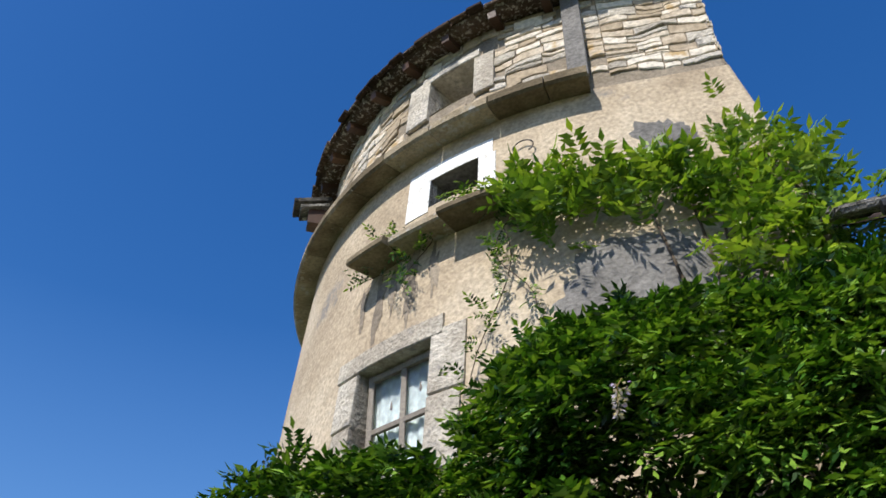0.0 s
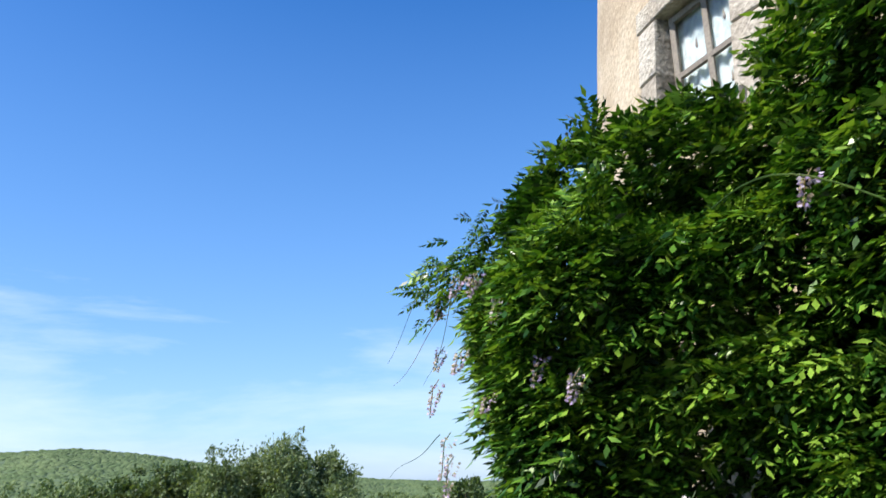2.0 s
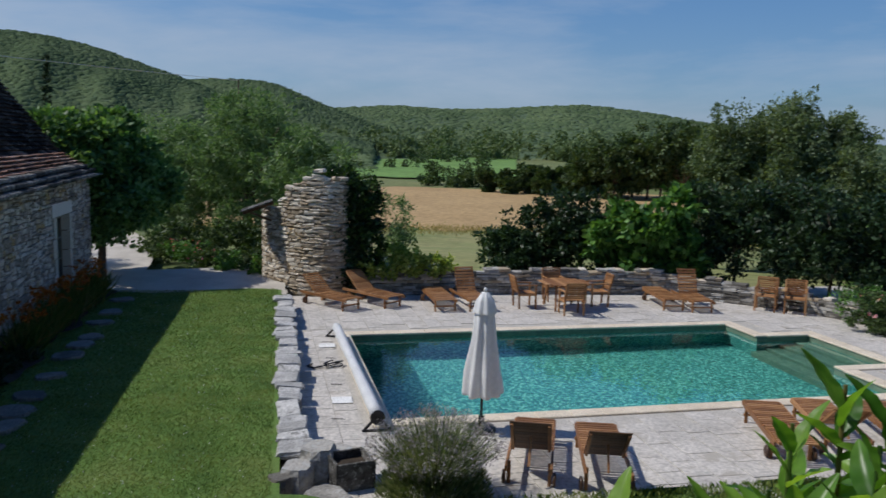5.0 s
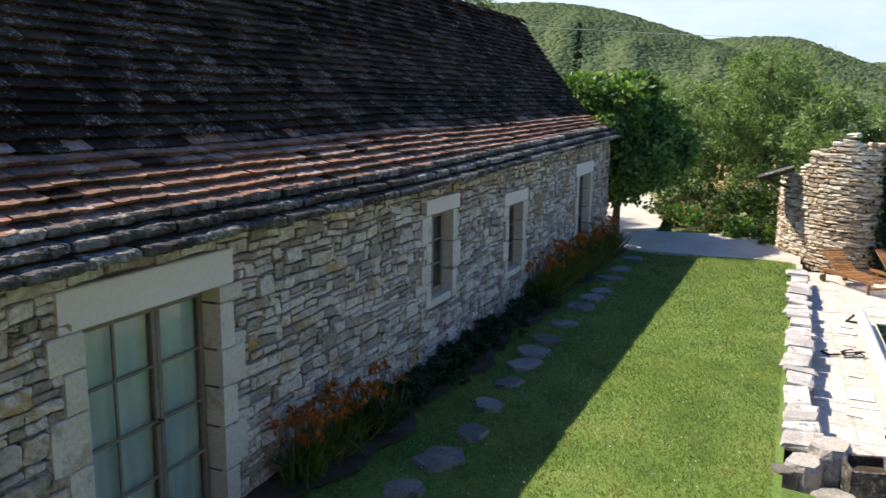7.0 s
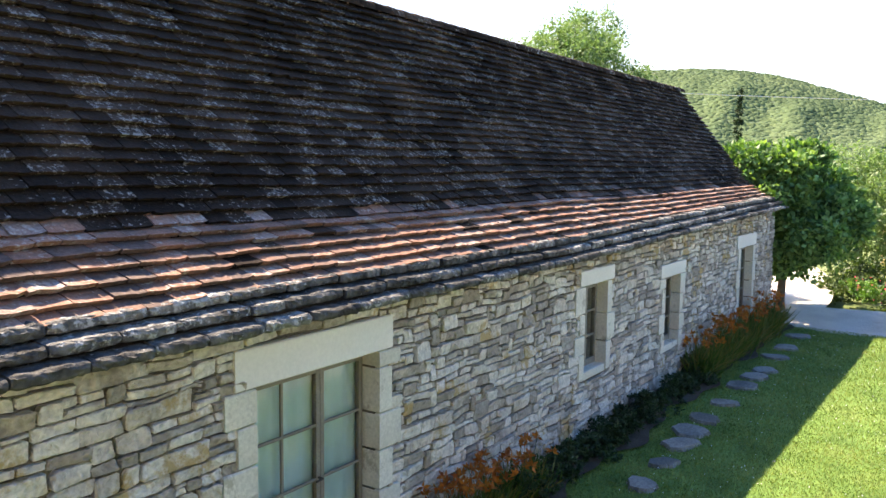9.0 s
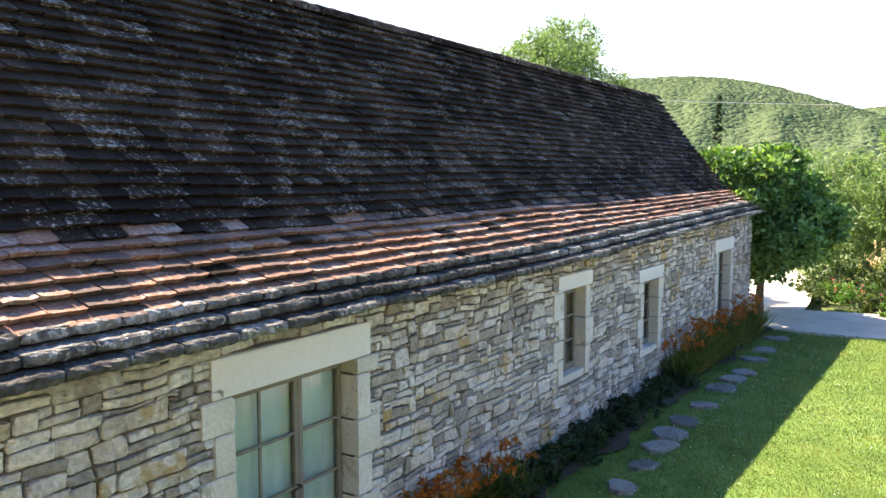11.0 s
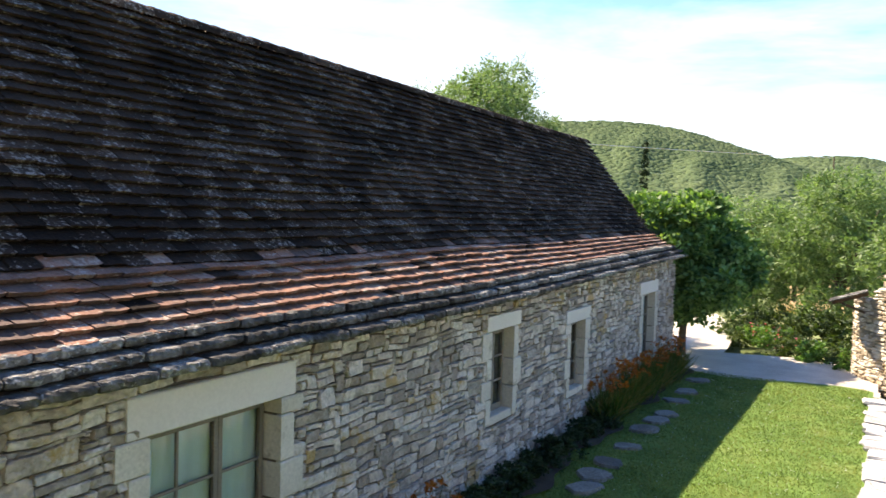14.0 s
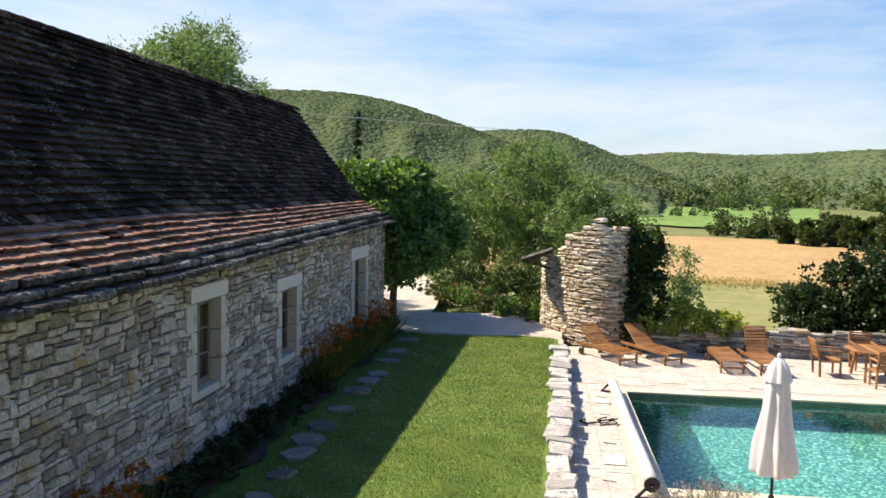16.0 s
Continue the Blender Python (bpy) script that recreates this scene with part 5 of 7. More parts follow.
for row in range(9):
    for (ax, ay), (bx, by) in zip(line, line[1:]):
        L = math.hypot(bx - ax, by - ay)
        s = rng.uniform(0, 0.1)
        while s < L:
            w = rng.uniform(0.18, 0.5)
            k = (s + w / 2) / L
            px, py = ax + (bx - ax) * k, ay + (by - ay) * k
            top = 0.46 if py < 11.4 else 0.46 - 0.30 * (py - 11.4) / 4.2
            z = -0.26 + 0.088 * row
            if z < top - 0.06 or (z < top and rng.random() < 0.5):
                m = pose(px, py, z, rng.uniform(-4, 4), rng.uniform(-4, 4), math.degrees(math.atan2(by - ay, bx - ax)) + rng.uniform(-5, 5))
                if row < 4:
                    lower.box(m, w * 1.0, 0.38 + rng.uniform(-0.05, 0.05), 0.088, 0.018, 0.012, rng)
                else:
                    st = part("stone", Geo().box(Matrix.Identity(4), w * 1.0, 0.38 + rng.uniform(-0.05, 0.05), 0.088, 0.018, 0.012, rng), M_RUIN if rng.random() < 0.25 else M_GREYSTONE, back)
                    st.matrix_basis = m
            s += w

tagged(part("lower_stones", lower, M_GREYSTONE, back), "", kind="stuff")
ruin = thing("ruined_stone_wall", "ruined curved dry-stone wall fragment with a jagged top", "ruin")
RC, RR = (-25.3, 0.46), 1.5


def ruin_at(a, inset=0.0):
    """A point on the ruin's outer face, an oval shaped to fit the camera's view, its seen side turned sunlit."""
    u, v = (0.80 - inset) * math.cos(a), (1.86 - inset) * math.sin(a)
    t = radians(-55)
    return RC[0] + u * math.cos(t) - v * math.sin(t), RC[1] + u * math.sin(t) + v * math.cos(t)


def ruin_top(a):
    """Height of the broken top by bearing round the stump."""
    y = ruin_at(a)[1]
    t = smooth((y + 0.85) / 1.5)
    return 2.05 + 1.2 * t + 0.12 * math.sin(a * 9) - 0.25 * smooth((y - 1.35) / 0.4)


g = Geo()
for i in range(40):
    a, b = -1.75 + 3.5 * i / 40, -1.75 + 3.5 * (i + 1) / 40
    for r0 in (0.075, 0.45):
        g.poly([(*ruin_at(q, r0), z) for q, z in ((a, -0.4), (b, -0.4), (b, ruin_top(b) - 0.12), (a, ruin_top(a) - 0.12))])
    g.poly([(*ruin_at(q, r0), ruin_top(q) - 0.12) for q, r0 in ((a, 0.075), (b, 0.075), (b, 0.45), (a, 0.45))])
part("core", g, M_LIMEMORTAR, ruin, "earthy rubble core")
z = -0.3
while z < 3.6:
    h = rng.uniform(0.07, 0.15)
    a = -1.75 + rng.uniform(0, 0.1)
    while a < 1.75:
        w = rng.uniform(0.13, 0.38)
        m = a + w / RR / 2
        if z + h * 0.5 < ruin_top(m):
            hh = h * rng.uniform(0.72, 1.0)
            st = part("stone", Geo().box(Matrix.Identity(4), 0.24 + rng.uniform(-0.02, 0.03), w * 0.98, hh, 0.022, 0.016, rng), M_RUIN, ruin)
            st.matrix_basis = pose(*ruin_at(m, 0.12), z + h / 2 + rng.uniform(-0.018, 0.018), 0, 0, math.degrees(math.atan2(math.sin(m) / 1.86, math.cos(m) / 0.80)) - 55) @ pose(0, 0, 0, rng.uniform(-9, 9), rng.uniform(-2, 2), rng.uniform(-3, 3))
        a += w / RR
    z += h
lean = thing("lean_to_roof", "small slate lean-to roof against the ruined wall", "roof")
part("rafter", Geo().bar((-25.15, -0.45, 2.34), (-25.15, -1.35, 2.02), 0.08, 0.08), M_WOODDARK, lean)
part("rafter", Geo().bar((-25.6, -0.45, 2.34), (-25.6, -1.35, 2.02), 0.08, 0.08), M_WOODDARK, lean)
part("bracket", Geo().bar((-25.4, -0.42, 1.75), (-25.4, -1.15, 2.04), 0.06, 0.06), M_WOODDARK, lean)
for k in range(3):
    for j in range(4):
        part("slate", Geo().box(pose(-25.1 - 0.3 * k, -0.62 - 0.22 * j, 2.36 - 0.078 * j, 19.5, 0, 0), 0.29, 0.3, 0.03, 0.006, 0.008, rng), M_SLATE, lean)

# ---- pool fittings ----
roller = thing("pool_cover_roller", "white pool cover wound on a long roller at the pool end", "pool cover")
a, b = Vector((-18.75, 1.06, -0.05)), Vector((-12.5, 1.30, -0.05))
part("rolled_cover", Geo().tube([a + (b - a) * t for t in np.linspace(0, 1, 14)], [0.10 + 0.006 * math.sin(9 * t) for t in np.linspace(0, 1, 14)], 20), M_COVER, roller, "grey-white rolled cover", True)
for p, q in ((a, -1), (b, 1)):
    d = (b - a).normalized() * 0.1 * q
    part("stand", Geo().bar(p + d + Vector((0, -0.22, -0.24)), p + d, 0.04, 0.04).bar(p + d + Vector((0, 0.22, -0.24)), p + d, 0.04, 0.04).bar(p + d + Vector((0, -0.24, -0.235)), p + d + Vector((0, 0.24, -0.235)), 0.05, 0.03), M_IRON, roller, "dark metal stand")
part("crank_wheel", Geo().lathe([(0.03, -0.012), (0.035, 0.012), (0.105, 0.012), (0.12, 0.0), (0.105, -0.012), (0.095, 0.0)], 20), M_IRON, roller, "dark crank wheel").matrix_basis = pose(b.x + 0.18, b.y, b.z, 0, 90, 0)
for x, y in ((-13.05, 0.62), (-15.0, 0.72), (-16.9, 0.72), (-18.3, 0.72)):
    tagged(part("cover_strap", Geo().bar((x, y, -0.285), (x + 0.05, y + 0.22, -0.285), 0.018, 0.006, 0), M_RUBBER), "short dark strap of the pool cover lying on the paving", "strap", "straps of the pool cover")
for x, y in ((-17.95, 0.80), (-14.0, 0.86)):
    sk = part("skimmer_lid", Geo().box(pose(x, y, -0.283), 0.36, 0.36, 0.012, 0.003), M_WHITE)
    tagged(sk, "white square skimmer lid set in the paving", "pool lid", "skimmer lids")
hose = thing("cleaning_hose", "coiled dark pool hose lying beside the pool", "hose")
part("coil", Geo().tube([(-16.25 + 0.13 * math.cos(t * 1.13) * (1 + 0.25 * math.sin(t * 0.7)), 0.82 + 0.17 * math.sin(t) * (1 + 0.3 * math.cos(t * 0.45)), -0.275 + 0.004 * t) for t in np.linspace(0, 19, 90)], 0.013, 8), M_RUBBER, hose, "loosely wound hose", True)
part("free_end", Geo().tube([(-16.2, 0.62, -0.27), (-16.1, 0.45, -0.27), (-16.25, 0.32, -0.27), (-16.4, 0.42, -0.27)], 0.02, 8), M_RUBBER, hose)
planter = thing("slate_trough", "dark square slate trough at the end of the low wall", "planter", at=pose(-10.45, 0.72, -0.3, 0, 0, 14))
for x, y, sx, sy in ((-0.24, 0, 0.04, 0.5), (0.24, 0, 0.04, 0.5), (0, -0.25, 0.52, 0.04), (0, 0.25, 0.52, 0.04)):
    part("side_panel", Geo().box(Matrix.Translation((x, y, 0.19)), sx, sy, 0.38, 0.006), M_SLATE, planter)
part("soil", Geo().box(Matrix.Translation((0, 0, 0.14)), 0.44, 0.46, 0.26), M_SOIL, planter, "dark soil")

# ---- parasols ----
def parasol(at, height, foot, top_r, low_r, label):
    p = thing("parasol", label, "parasol", "parasols by the pool", at)
    part("pole", Geo().tube([(0, 0, 0.0), (0, 0, height)], 0.022, 10), M_IRON, p, "dark metal pole")
    part("base_plate", Geo().lathe([(0.001, 0.0), (0.24, 0.0), (0.24, 0.05), (0.05, 0.07), (0.04, 0.25), (0.001, 0.25)], 20), M_IRON, p, "heavy round foot")
    H = height - foot

    def fold(a, z):
        return 1 + 0.20 * math.cos(8 * a) * (0.3 + 0.7 * (1 - z / H)) + 0.06 * math.sin(5 * a + z * 6)
    part("canopy", Geo().lathe([(low_r * 0.6, 0.10), (low_r * 0.96, 0.0), (low_r, 0.04), (low_r * 0.88, H * 0.25), (low_r * 0.62, H * 0.55), (top_r * 1.25, H * 0.80), (top_r, H * 0.84)], 48, (0, 0, foot), fold), M_CANVAS, p, "closed white canvas canopy in folds", True)
    part("top_cap", Geo().lathe([(top_r * 1.55, H * 0.80), (top_r * 1.1, H * 0.92), (top_r * 0.45, H * 0.99), (0.001, H)], 40, (0, 0, foot), lambda a, z: 1 + 0.10 * math.cos(8 * a)), M_CANVAS, p, "overlapping white vent cap", True)
    part("finial", Geo().lathe([(0.001, 0.07), (0.025, 0.05), (0.03, 0.02), (0.015, -0.02)], 12, (0, 0, height)), M_CANVAS, p, "white knob")
    return p


parasol(pose(-12.25, 2.95, -0.3, 0, 1, 0), 2.26, 0.60, 0.12, 0.29, "closed white canvas parasol on a dark pole near the pool")
parasol(pose(-17.1, 16.75, -0.3, 0, -1, 30), 1.62, 0.10, 0.13, 0.30, "closed white parasol among the roses")

# ---- teak furniture ----
def lounger(at, back, label, wheels=True, wood=None, slatted=True, dark=False):
    wood = wood or M_WOOD
    t = thing("sun_lounger", label, "sun lounger", "loungers round the pool", at)
    L, Wd, H = 1.98, 0.64, 0.33
    hinge = 0.62
    for y in (-Wd / 2 + 0.02, Wd / 2 - 0.02):
        part("side_rail", Geo().bar((-L / 2, y, H - 0.03), (L / 2, y, H - 0.03), 0.035, 0.075), wood, t)
    for x in (-L / 2 + 0.25, L / 2 - 0.16):
        for y in (-Wd / 2 + 0.045, Wd / 2 - 0.045):
            part("leg", Geo().bar((x, y, 0), (x, y, H - 0.02), 0.05, 0.05), wood, t)
    part("cross_bar", Geo().bar((L / 2 - 0.16, -Wd / 2, 0.14), (L / 2 - 0.16, Wd / 2, 0.14), 0.03, 0.04), wood, t)
    n = 14
    x0 = -L / 2 + hinge + 0.10
    for k in range(n):
        x = x0 + (L / 2 - 0.03 - x0) * k / (n - 1)
        part("slat", Geo().bar((x, -Wd / 2 + 0.03, H + 0.012), (x, Wd / 2 - 0.03, H + 0.012), 0.062, 0.02), wood, t)
    bk = new("backrest")
    bk.parent = t
    bk.matrix_basis = pose(x0 - 0.06, 0, H + 0.012, 0, back, 0)
    bl = 0.74
    for y in (-Wd / 2 + 0.07, Wd / 2 - 0.07):
        part("stile", Geo().bar((0, y, -0.012), (-bl, y, -0.012), 0.04, 0.035), wood, bk)
    m = 9
    for k in range(m):
        x = -0.03 - (bl - 0.05) * k / (m - 1)
        # dark: shade on the rear of the back is put into the slat colour
        part("back_slat", Geo().bar((x, -Wd / 2 + 0.04, 0.014), (x, Wd / 2 - 0.04, 0.014), 0.058 if slatted else 0.085, 0.02), M_WOODDARK if dark else wood, bk)
    if back > 20:
        part("prop", Geo().bar((x0 - 0.06 - 0.45 * math.cos(radians(back)), 0, H + 0.42 * math.sin(radians(back))), (-L / 2 + 0.12, 0, H - 0.03), 0.03, 0.03), wood, t)
    if wheels:
        for y in (-Wd / 2 - 0.02, Wd / 2 + 0.02):
            w = part("wheel", Geo().lathe([(0.02, -0.02), (0.085, -0.022), (0.095, 0.0), (0.085, 0.022), (0.02, 0.02)], 18), M_WOODDARK, t, "small dark wheel")
            w.matrix_basis = pose(-L / 2 + 0.25, y, 0.095, 90, 0, 0)
    return t


lounger(pose(-22.55, 1.15, -0.3, 0, 0, 36), 36, "slatted teak sun lounger with raised back beside the ruined wall")
lounger(pose(-22.85, 2.35, -0.3, 0, 0, 34), 40, "brown teak sun lounger with raised back beside the garden wall", slatted=False)
lounger(pose(-22.35, 4.15, -0.3, 0, 0, 2), 0, "flat teak sun lounger in front of the garden wall")
lounger(pose(-22.3, 5.05, -0.3, 0, 0, 6), 62, "slatted teak sun lounger with steep raised back")
lounger(pose(-21.9, 10.75, -0.3, 0, 0, -6), 0, "flat teak sun lounger beside the fig bush")
lounger(pose(-21.6, 11.50, -0.3, 0, 0, -8), 64, "slatted teak sun lounger with upright back beside the fig bush")
lounger(pose(-10.79, 3.35, -0.3, 0, 0, 160), 46, "teak sun lounger turned to the pool, raised back darkened for shade", slatted=False, dark=True)
lounger(pose(-10.45, 4.27, -0.3, 0, 0, 164), 42, "teak sun lounger beside its pair, raised back darkened for shade", slatted=False, dark=True)
lounger(pose(-11.16, 7.48, -0.3, 0, 0, 162), 0, "flat slatted teak sun lounger near the pool edge")
lounger(pose(-11.18, 8.40, -0.3, 0, 0, 162), 34, "slatted teak sun lounger beside its flat neighbour")
lounger(pose(-10.95, 9.40, -0.3, 0, 0, 164), 30, "slatted teak sun lounger half hidden by leaves")


def armchair(at, label, group):
    c = thing("garden_chair", label, "chair", group, at)
    Wd, D, H = 0.54, 0.48, 0.43
    for y in (-Wd / 2, Wd / 2):
        part("front_leg", Geo().bar((D / 2, y, 0), (D / 2, y, 0.64), 0.045, 0.05), M_WOOD, c)
        part("back_leg", Geo().bar((-D / 2, y, 0), (-D / 2 - 0.02, y, H), 0.045, 0.05).bar((-D / 2 - 0.02, y, H), (-D / 2 - 0.15, y, 0.90), 0.045, 0.05), M_WOOD, c)
        part("armrest", Geo().bar((D / 2 + 0.04, y, 0.655), (-D / 2 - 0.10, y, 0.67), 0.065, 0.03), M_WOOD, c)
        part("side_rail", Geo().bar((D / 2, y, H - 0.04), (-D / 2, y, H - 0.04), 0.03, 0.05), M_WOOD, c)
    for k in range(7):
        x = D / 2 - 0.02 - (D - 0.04) * k / 6
        part("seat_slat", Geo().bar((x, -Wd / 2, H), (x, Wd / 2, H), 0.06, 0.02), M_WOOD, c)
    for k in range(8):
        z = H + 0.07 + 0.40 * k / 7
        x = -D / 2 - 0.02 - 0.13 * (z - H) / 0.47
        part("back_slat", Geo().bar((x, -Wd / 2, z), (x, Wd / 2, z), 0.018, 0.046), M_WOOD, c)
    return c


armchair(pose(-20.95, 13.45, -0.3, 0, 0, -38), "folding teak armchair by the garden wall", "armchairs by the wall")
armchair(pose(-20.45, 14.05, -0.3, 0, 0, -34), "folding teak armchair by the garden wall", "armchairs by the wall")
table = thing("garden_table", "round slatted teak table with four chairs", "table", at=pose(-21.75, 7.65, -0.3))
for k in range(9):
    y = -0.60 + 1.2 * k / 8
    w = math.sqrt(max(0.72 ** 2 - y * y, 0.04))
    part("top_board", Geo().bar((-w, y, 0.73), (w, y, 0.73), 0.135, 0.028), M_WOOD, table)
part("apron", Geo().bar((-0.5, -0.4, 0.68), (0.5, -0.4, 0.68), 0.03, 0.07).bar((-0.5, 0.4, 0.68), (0.5, 0.4, 0.68), 0.03, 0.07), M_WOOD, table)
for sx in (-1, 1):
    for sy in (-1, 1):
        part("leg", Geo().bar((sx * 0.52, sy * 0.42, 0), (sx * 0.36, sy * 0.36, 0.72), 0.06, 0.06), M_WOOD, table)
for x, y, a in ((-21.95, 6.55, 92), (-20.85, 7.55, 178), (-22.05, 8.75, -92), (-22.9, 7.75, 0)):
    armchair(pose(x, y, -0.3, 0, 0, a), "teak armchair drawn up to the round table", "chairs round the table")

# ---- trees, shrubs and flowers ----
def foliage(name, lobes, per, leaf, material, rng, aspect=0.5, clump=0.34, hollow=0.55):
    """Leaves in many small clumps, crowded towards the outside of the crown's lobes (x, y, z, rx, ry, rz)."""
    out = []
    for x, y, z, rx, ry, rz in lobes:
        k = max(8, int(per / 26))
        u = unit(rng.normal(size=(k, 3)))
        rad = rng.uniform(hollow, 1.0, k)[:, None] ** 0.7 * rng.uniform(0.82, 1.12, k)[:, None]
        c = np.array([x, y, z]) + u * rad * np.array([rx, ry, rz])
        m = 26
        cc = np.repeat(c, m, 0)
        uu = np.repeat(u, m, 0)
        size = clump * min(rx, ry, rz)
        p = cc + rng.normal(0, 1, cc.shape) * size * np.array([0.5, 0.5, 0.4])
        d = unit(uu * 0.7 + rng.normal(0, 0.7, cc.shape) + np.array([0, 0, -0.1]))
        n = len(p)
        out.append(blades(p, d, rng.normal(size=(n, 3)), leaf * rng.uniform(0.7, 1.3, n), leaf * aspect * rng.uniform(0.7, 1.2, n), 0.12))
    return quads(name, np.concatenate(out), material)


def tree(name, label, category, base, height, lobes, per, leaf, material, seed, trunk=0.14, aspect=0.5, clump=0.34, hollow=0.55, group=""):
    """A tapered trunk with limbs into each lobe of the crown; lobes are given from the base."""
    rng = np.random.default_rng(seed)
    t = thing(name, label, category, group, Matrix.Translation(base))
    if trunk:
        fork = Vector((0.02 * height, 0.01 * height, height * 0.28))
        part("trunk", Geo().tube([(0, 0, -0.3), (0.01 * height, 0, height * 0.12), fork], [trunk, trunk * 0.8, trunk * 0.62], 9), M_BARK, t, "tapered brown trunk", True)
        for lx, ly, lz, rx, ry, rz in lobes[:9]:
            e = Vector((lx, ly, lz))
            part("limb", Geo().tube([fork * 0.8, fork * 0.5 + e * 0.45 + Vector((0, 0, 0.05 * height)), e], [trunk * 0.5, trunk * 0.28, trunk * 0.08], 6), M_BARK, t, "", True)
    part("crown", foliage("crown", lobes, per, leaf, material, rng, aspect, clump, hollow), material, t)
    return t


def lobes_of(n, rx, ry, z0, z1, r, seed, taper=0.5):
    rr = random.Random(seed)
    res = []
    for k in range(n):
        a, q = rr.uniform(0, math.tau), math.sqrt(rr.random())
        h = rr.random()
        f = 1 - taper * abs(h - 0.4) * 1.4
        s = r * rr.uniform(0.7, 1.25)
        res.append((rx * q * f * math.cos(a), ry * q * f * math.sin(a), z0 + (z1 - z0) * h, s, s, s * rr.uniform(0.75, 1.0)))
    return res


def where(az, r):
    x, y = polar(r, az)
    return x, y, land(x, y)


# dark shrubs and the fig behind the garden wall
for k, (az, r, w, h) in enumerate(((74.9, 27.8, 1.2, 2.2), (72.2, 27.8, 1.5, 2.9), (69.6, 28.0, 1.4, 2.9), (62.0, 28.3, 1.5, 3.5), (59.4, 28.2, 1.7, 3.9), (56.6, 27.9, 1.7, 3.8), (53.6, 27.7, 1.7, 3.9), (50.8, 27.2, 1.5, 3.5), (48.4, 27.4, 1.3, 2.9))):
    x, y, z = where(az, r)
    tree("dark_shrub", "dense dark green broadleaf shrub behind the garden wall", "shrub", (x, y, -0.5), h + 0.4, lobes_of(9, w * 0.75, w * 0.75, 0.7, h - 0.2, 0.72, 60 + k, 0.3), 620, 0.17, M_DARKBUSH, 60 + k, 0.07, 0.55, group="shrubs behind the garden wall")
x, y, z = where(65.3, 27.5)
tree("fig_bush", "bright green fig bush leaning over the garden wall", "shrub", (x, y, -0.4), 3.2, lobes_of(18, 1.5, 1.6, 0.7, 2.8, 0.62, 77, 0.3), 520, 0.26, M_FIG, 77, 0.06, 0.8)
# tall poplar-like trees behind the shrubs
for k, (az, r, h, w) in enumerate(((60.6, 40, 5.6, 1.3), (57.6, 41, 5.6, 2.0), (56.0, 40, 6.2, 1.8), (53.6, 41, 5.6, 2.0), (52.6, 39, 4.3, 1.2), (59.2, 43, 4.9, 2.0))):
    x, y, z = where(az, r)
    vt = tree("valley_tree", "tall grey-green tree with loose upright boughs", "tree", (x, y, z), h - z * 0.4, lobes_of(24, w, w, 1.4, h - z * 0.72, 0.9, 90 + k, 0.75), 760, 0.19, M_GREYLEAF, 90 + k, 0.16, 0.45, 0.42, group="tall trees beyond the garden")
    for j in range(4):
        a = j * 1.7 + k
        tagged(part("top_bough", foliage("top_bough", [(0.5 * math.cos(a), 0.5 * math.sin(a), (h - z * 0.75) - 0.2 + 0.22 * j, 0.26, 0.26, 0.75)], 300, 0.14, M_GREYLEAF, np.random.default_rng(300 + k * 5 + j), 0.42, 0.5, 0.2), M_GREYLEAF, vt), "", kind="stuff")
# round trees along the field edge and the belt beyond
rr = random.Random(8)
for k in range(13):
    az = 61.6 + 1.18 * k + rr.uniform(-0.3, 0.3)
    r = 138 + 10 * (k / 14) + rr.uniform(-4, 4)
    h = 12.4 - 7.8 * smooth((k - 3) / 7) + rr.uniform(-0.7, 0.7)
    x, y, z = where(az, r)
    w = h * 0.40
    tree("field_tree", "round dark green tree at the edge of the wheat", "tree", (x, y, z), h, lobes_of(15, w, w, h * (0.30 if k < 5 else 0.10), h * 0.88, h * 0.20, 120 + k, 0.4), 330, 0.62, M_TREELEAF, 120 + k, 0.26, 0.6, group="trees at the field edge")


def thicket(name, label, az0, az1, r0, r1, n, size, seed, material):
    rng = np.random.default_rng(seed)
    lob = []
    for _ in range(n):
        az, r = rng.uniform(az0, az1), rng.uniform(r0, r1)
        x, y, z = where(az, r)
        s = size * rng.uniform(0.6, 1.3)
        lob += [(x, y, z + s * 0.9, s * 0.8, s * 0.8, s), (x + s * 0.4, y - s * 0.3, z + s * 0.5, s * 0.7, s * 0.7, s * 0.6)]
    ob = part(name, foliage(name, lob, 150, size * 0.24, material, rng, 0.65, 0.4, 0.6), material)
    return tagged(ob, label, "wood", kind="stuff")


thicket("hedge_belt", "dark belt of trees beyond the wheat field", 76, 80.3, 158, 172, 12, 2.1, 1, M_TREELEAF)
thicket("hedge_belt", "dark belt of trees beyond the wheat field", 60, 70, 160, 190, 24, 3.4, 2, M_TREELEAF)
thicket("valley_copse", "scattered trees on the green meadow", 75, 88, 250, 420, 16, 3.0, 3, M_TREELEAF)
thicket("valley_copse", "tree belt at the foot of the hill", 66, 92, 430, 540, 70, 8.0, 4, M_HAZED_LEAF)
thicket("valley_copse", "trees and hedges towards the distant village", 38, 56, 110, 200, 50, 2.3, 5, M_TREELEAF)
thicket("valley_copse", "trees and hedges towards the distant village", 38, 60, 220, 520, 60, 3.6, 6, M_HAZED_LEAF)
thicket("garden_hedge", "mid-green shrubs and hedges below the garden", 37, 51.5, 30, 46, 44, 1.15, 7, M_FIG)
thicket("garden_hedge", "dark trees on the slope below the garden", 36, 46.5, 50, 80, 22, 1.9, 8, M_DARKBUSH)
x, y, z = where(44.3, 115)
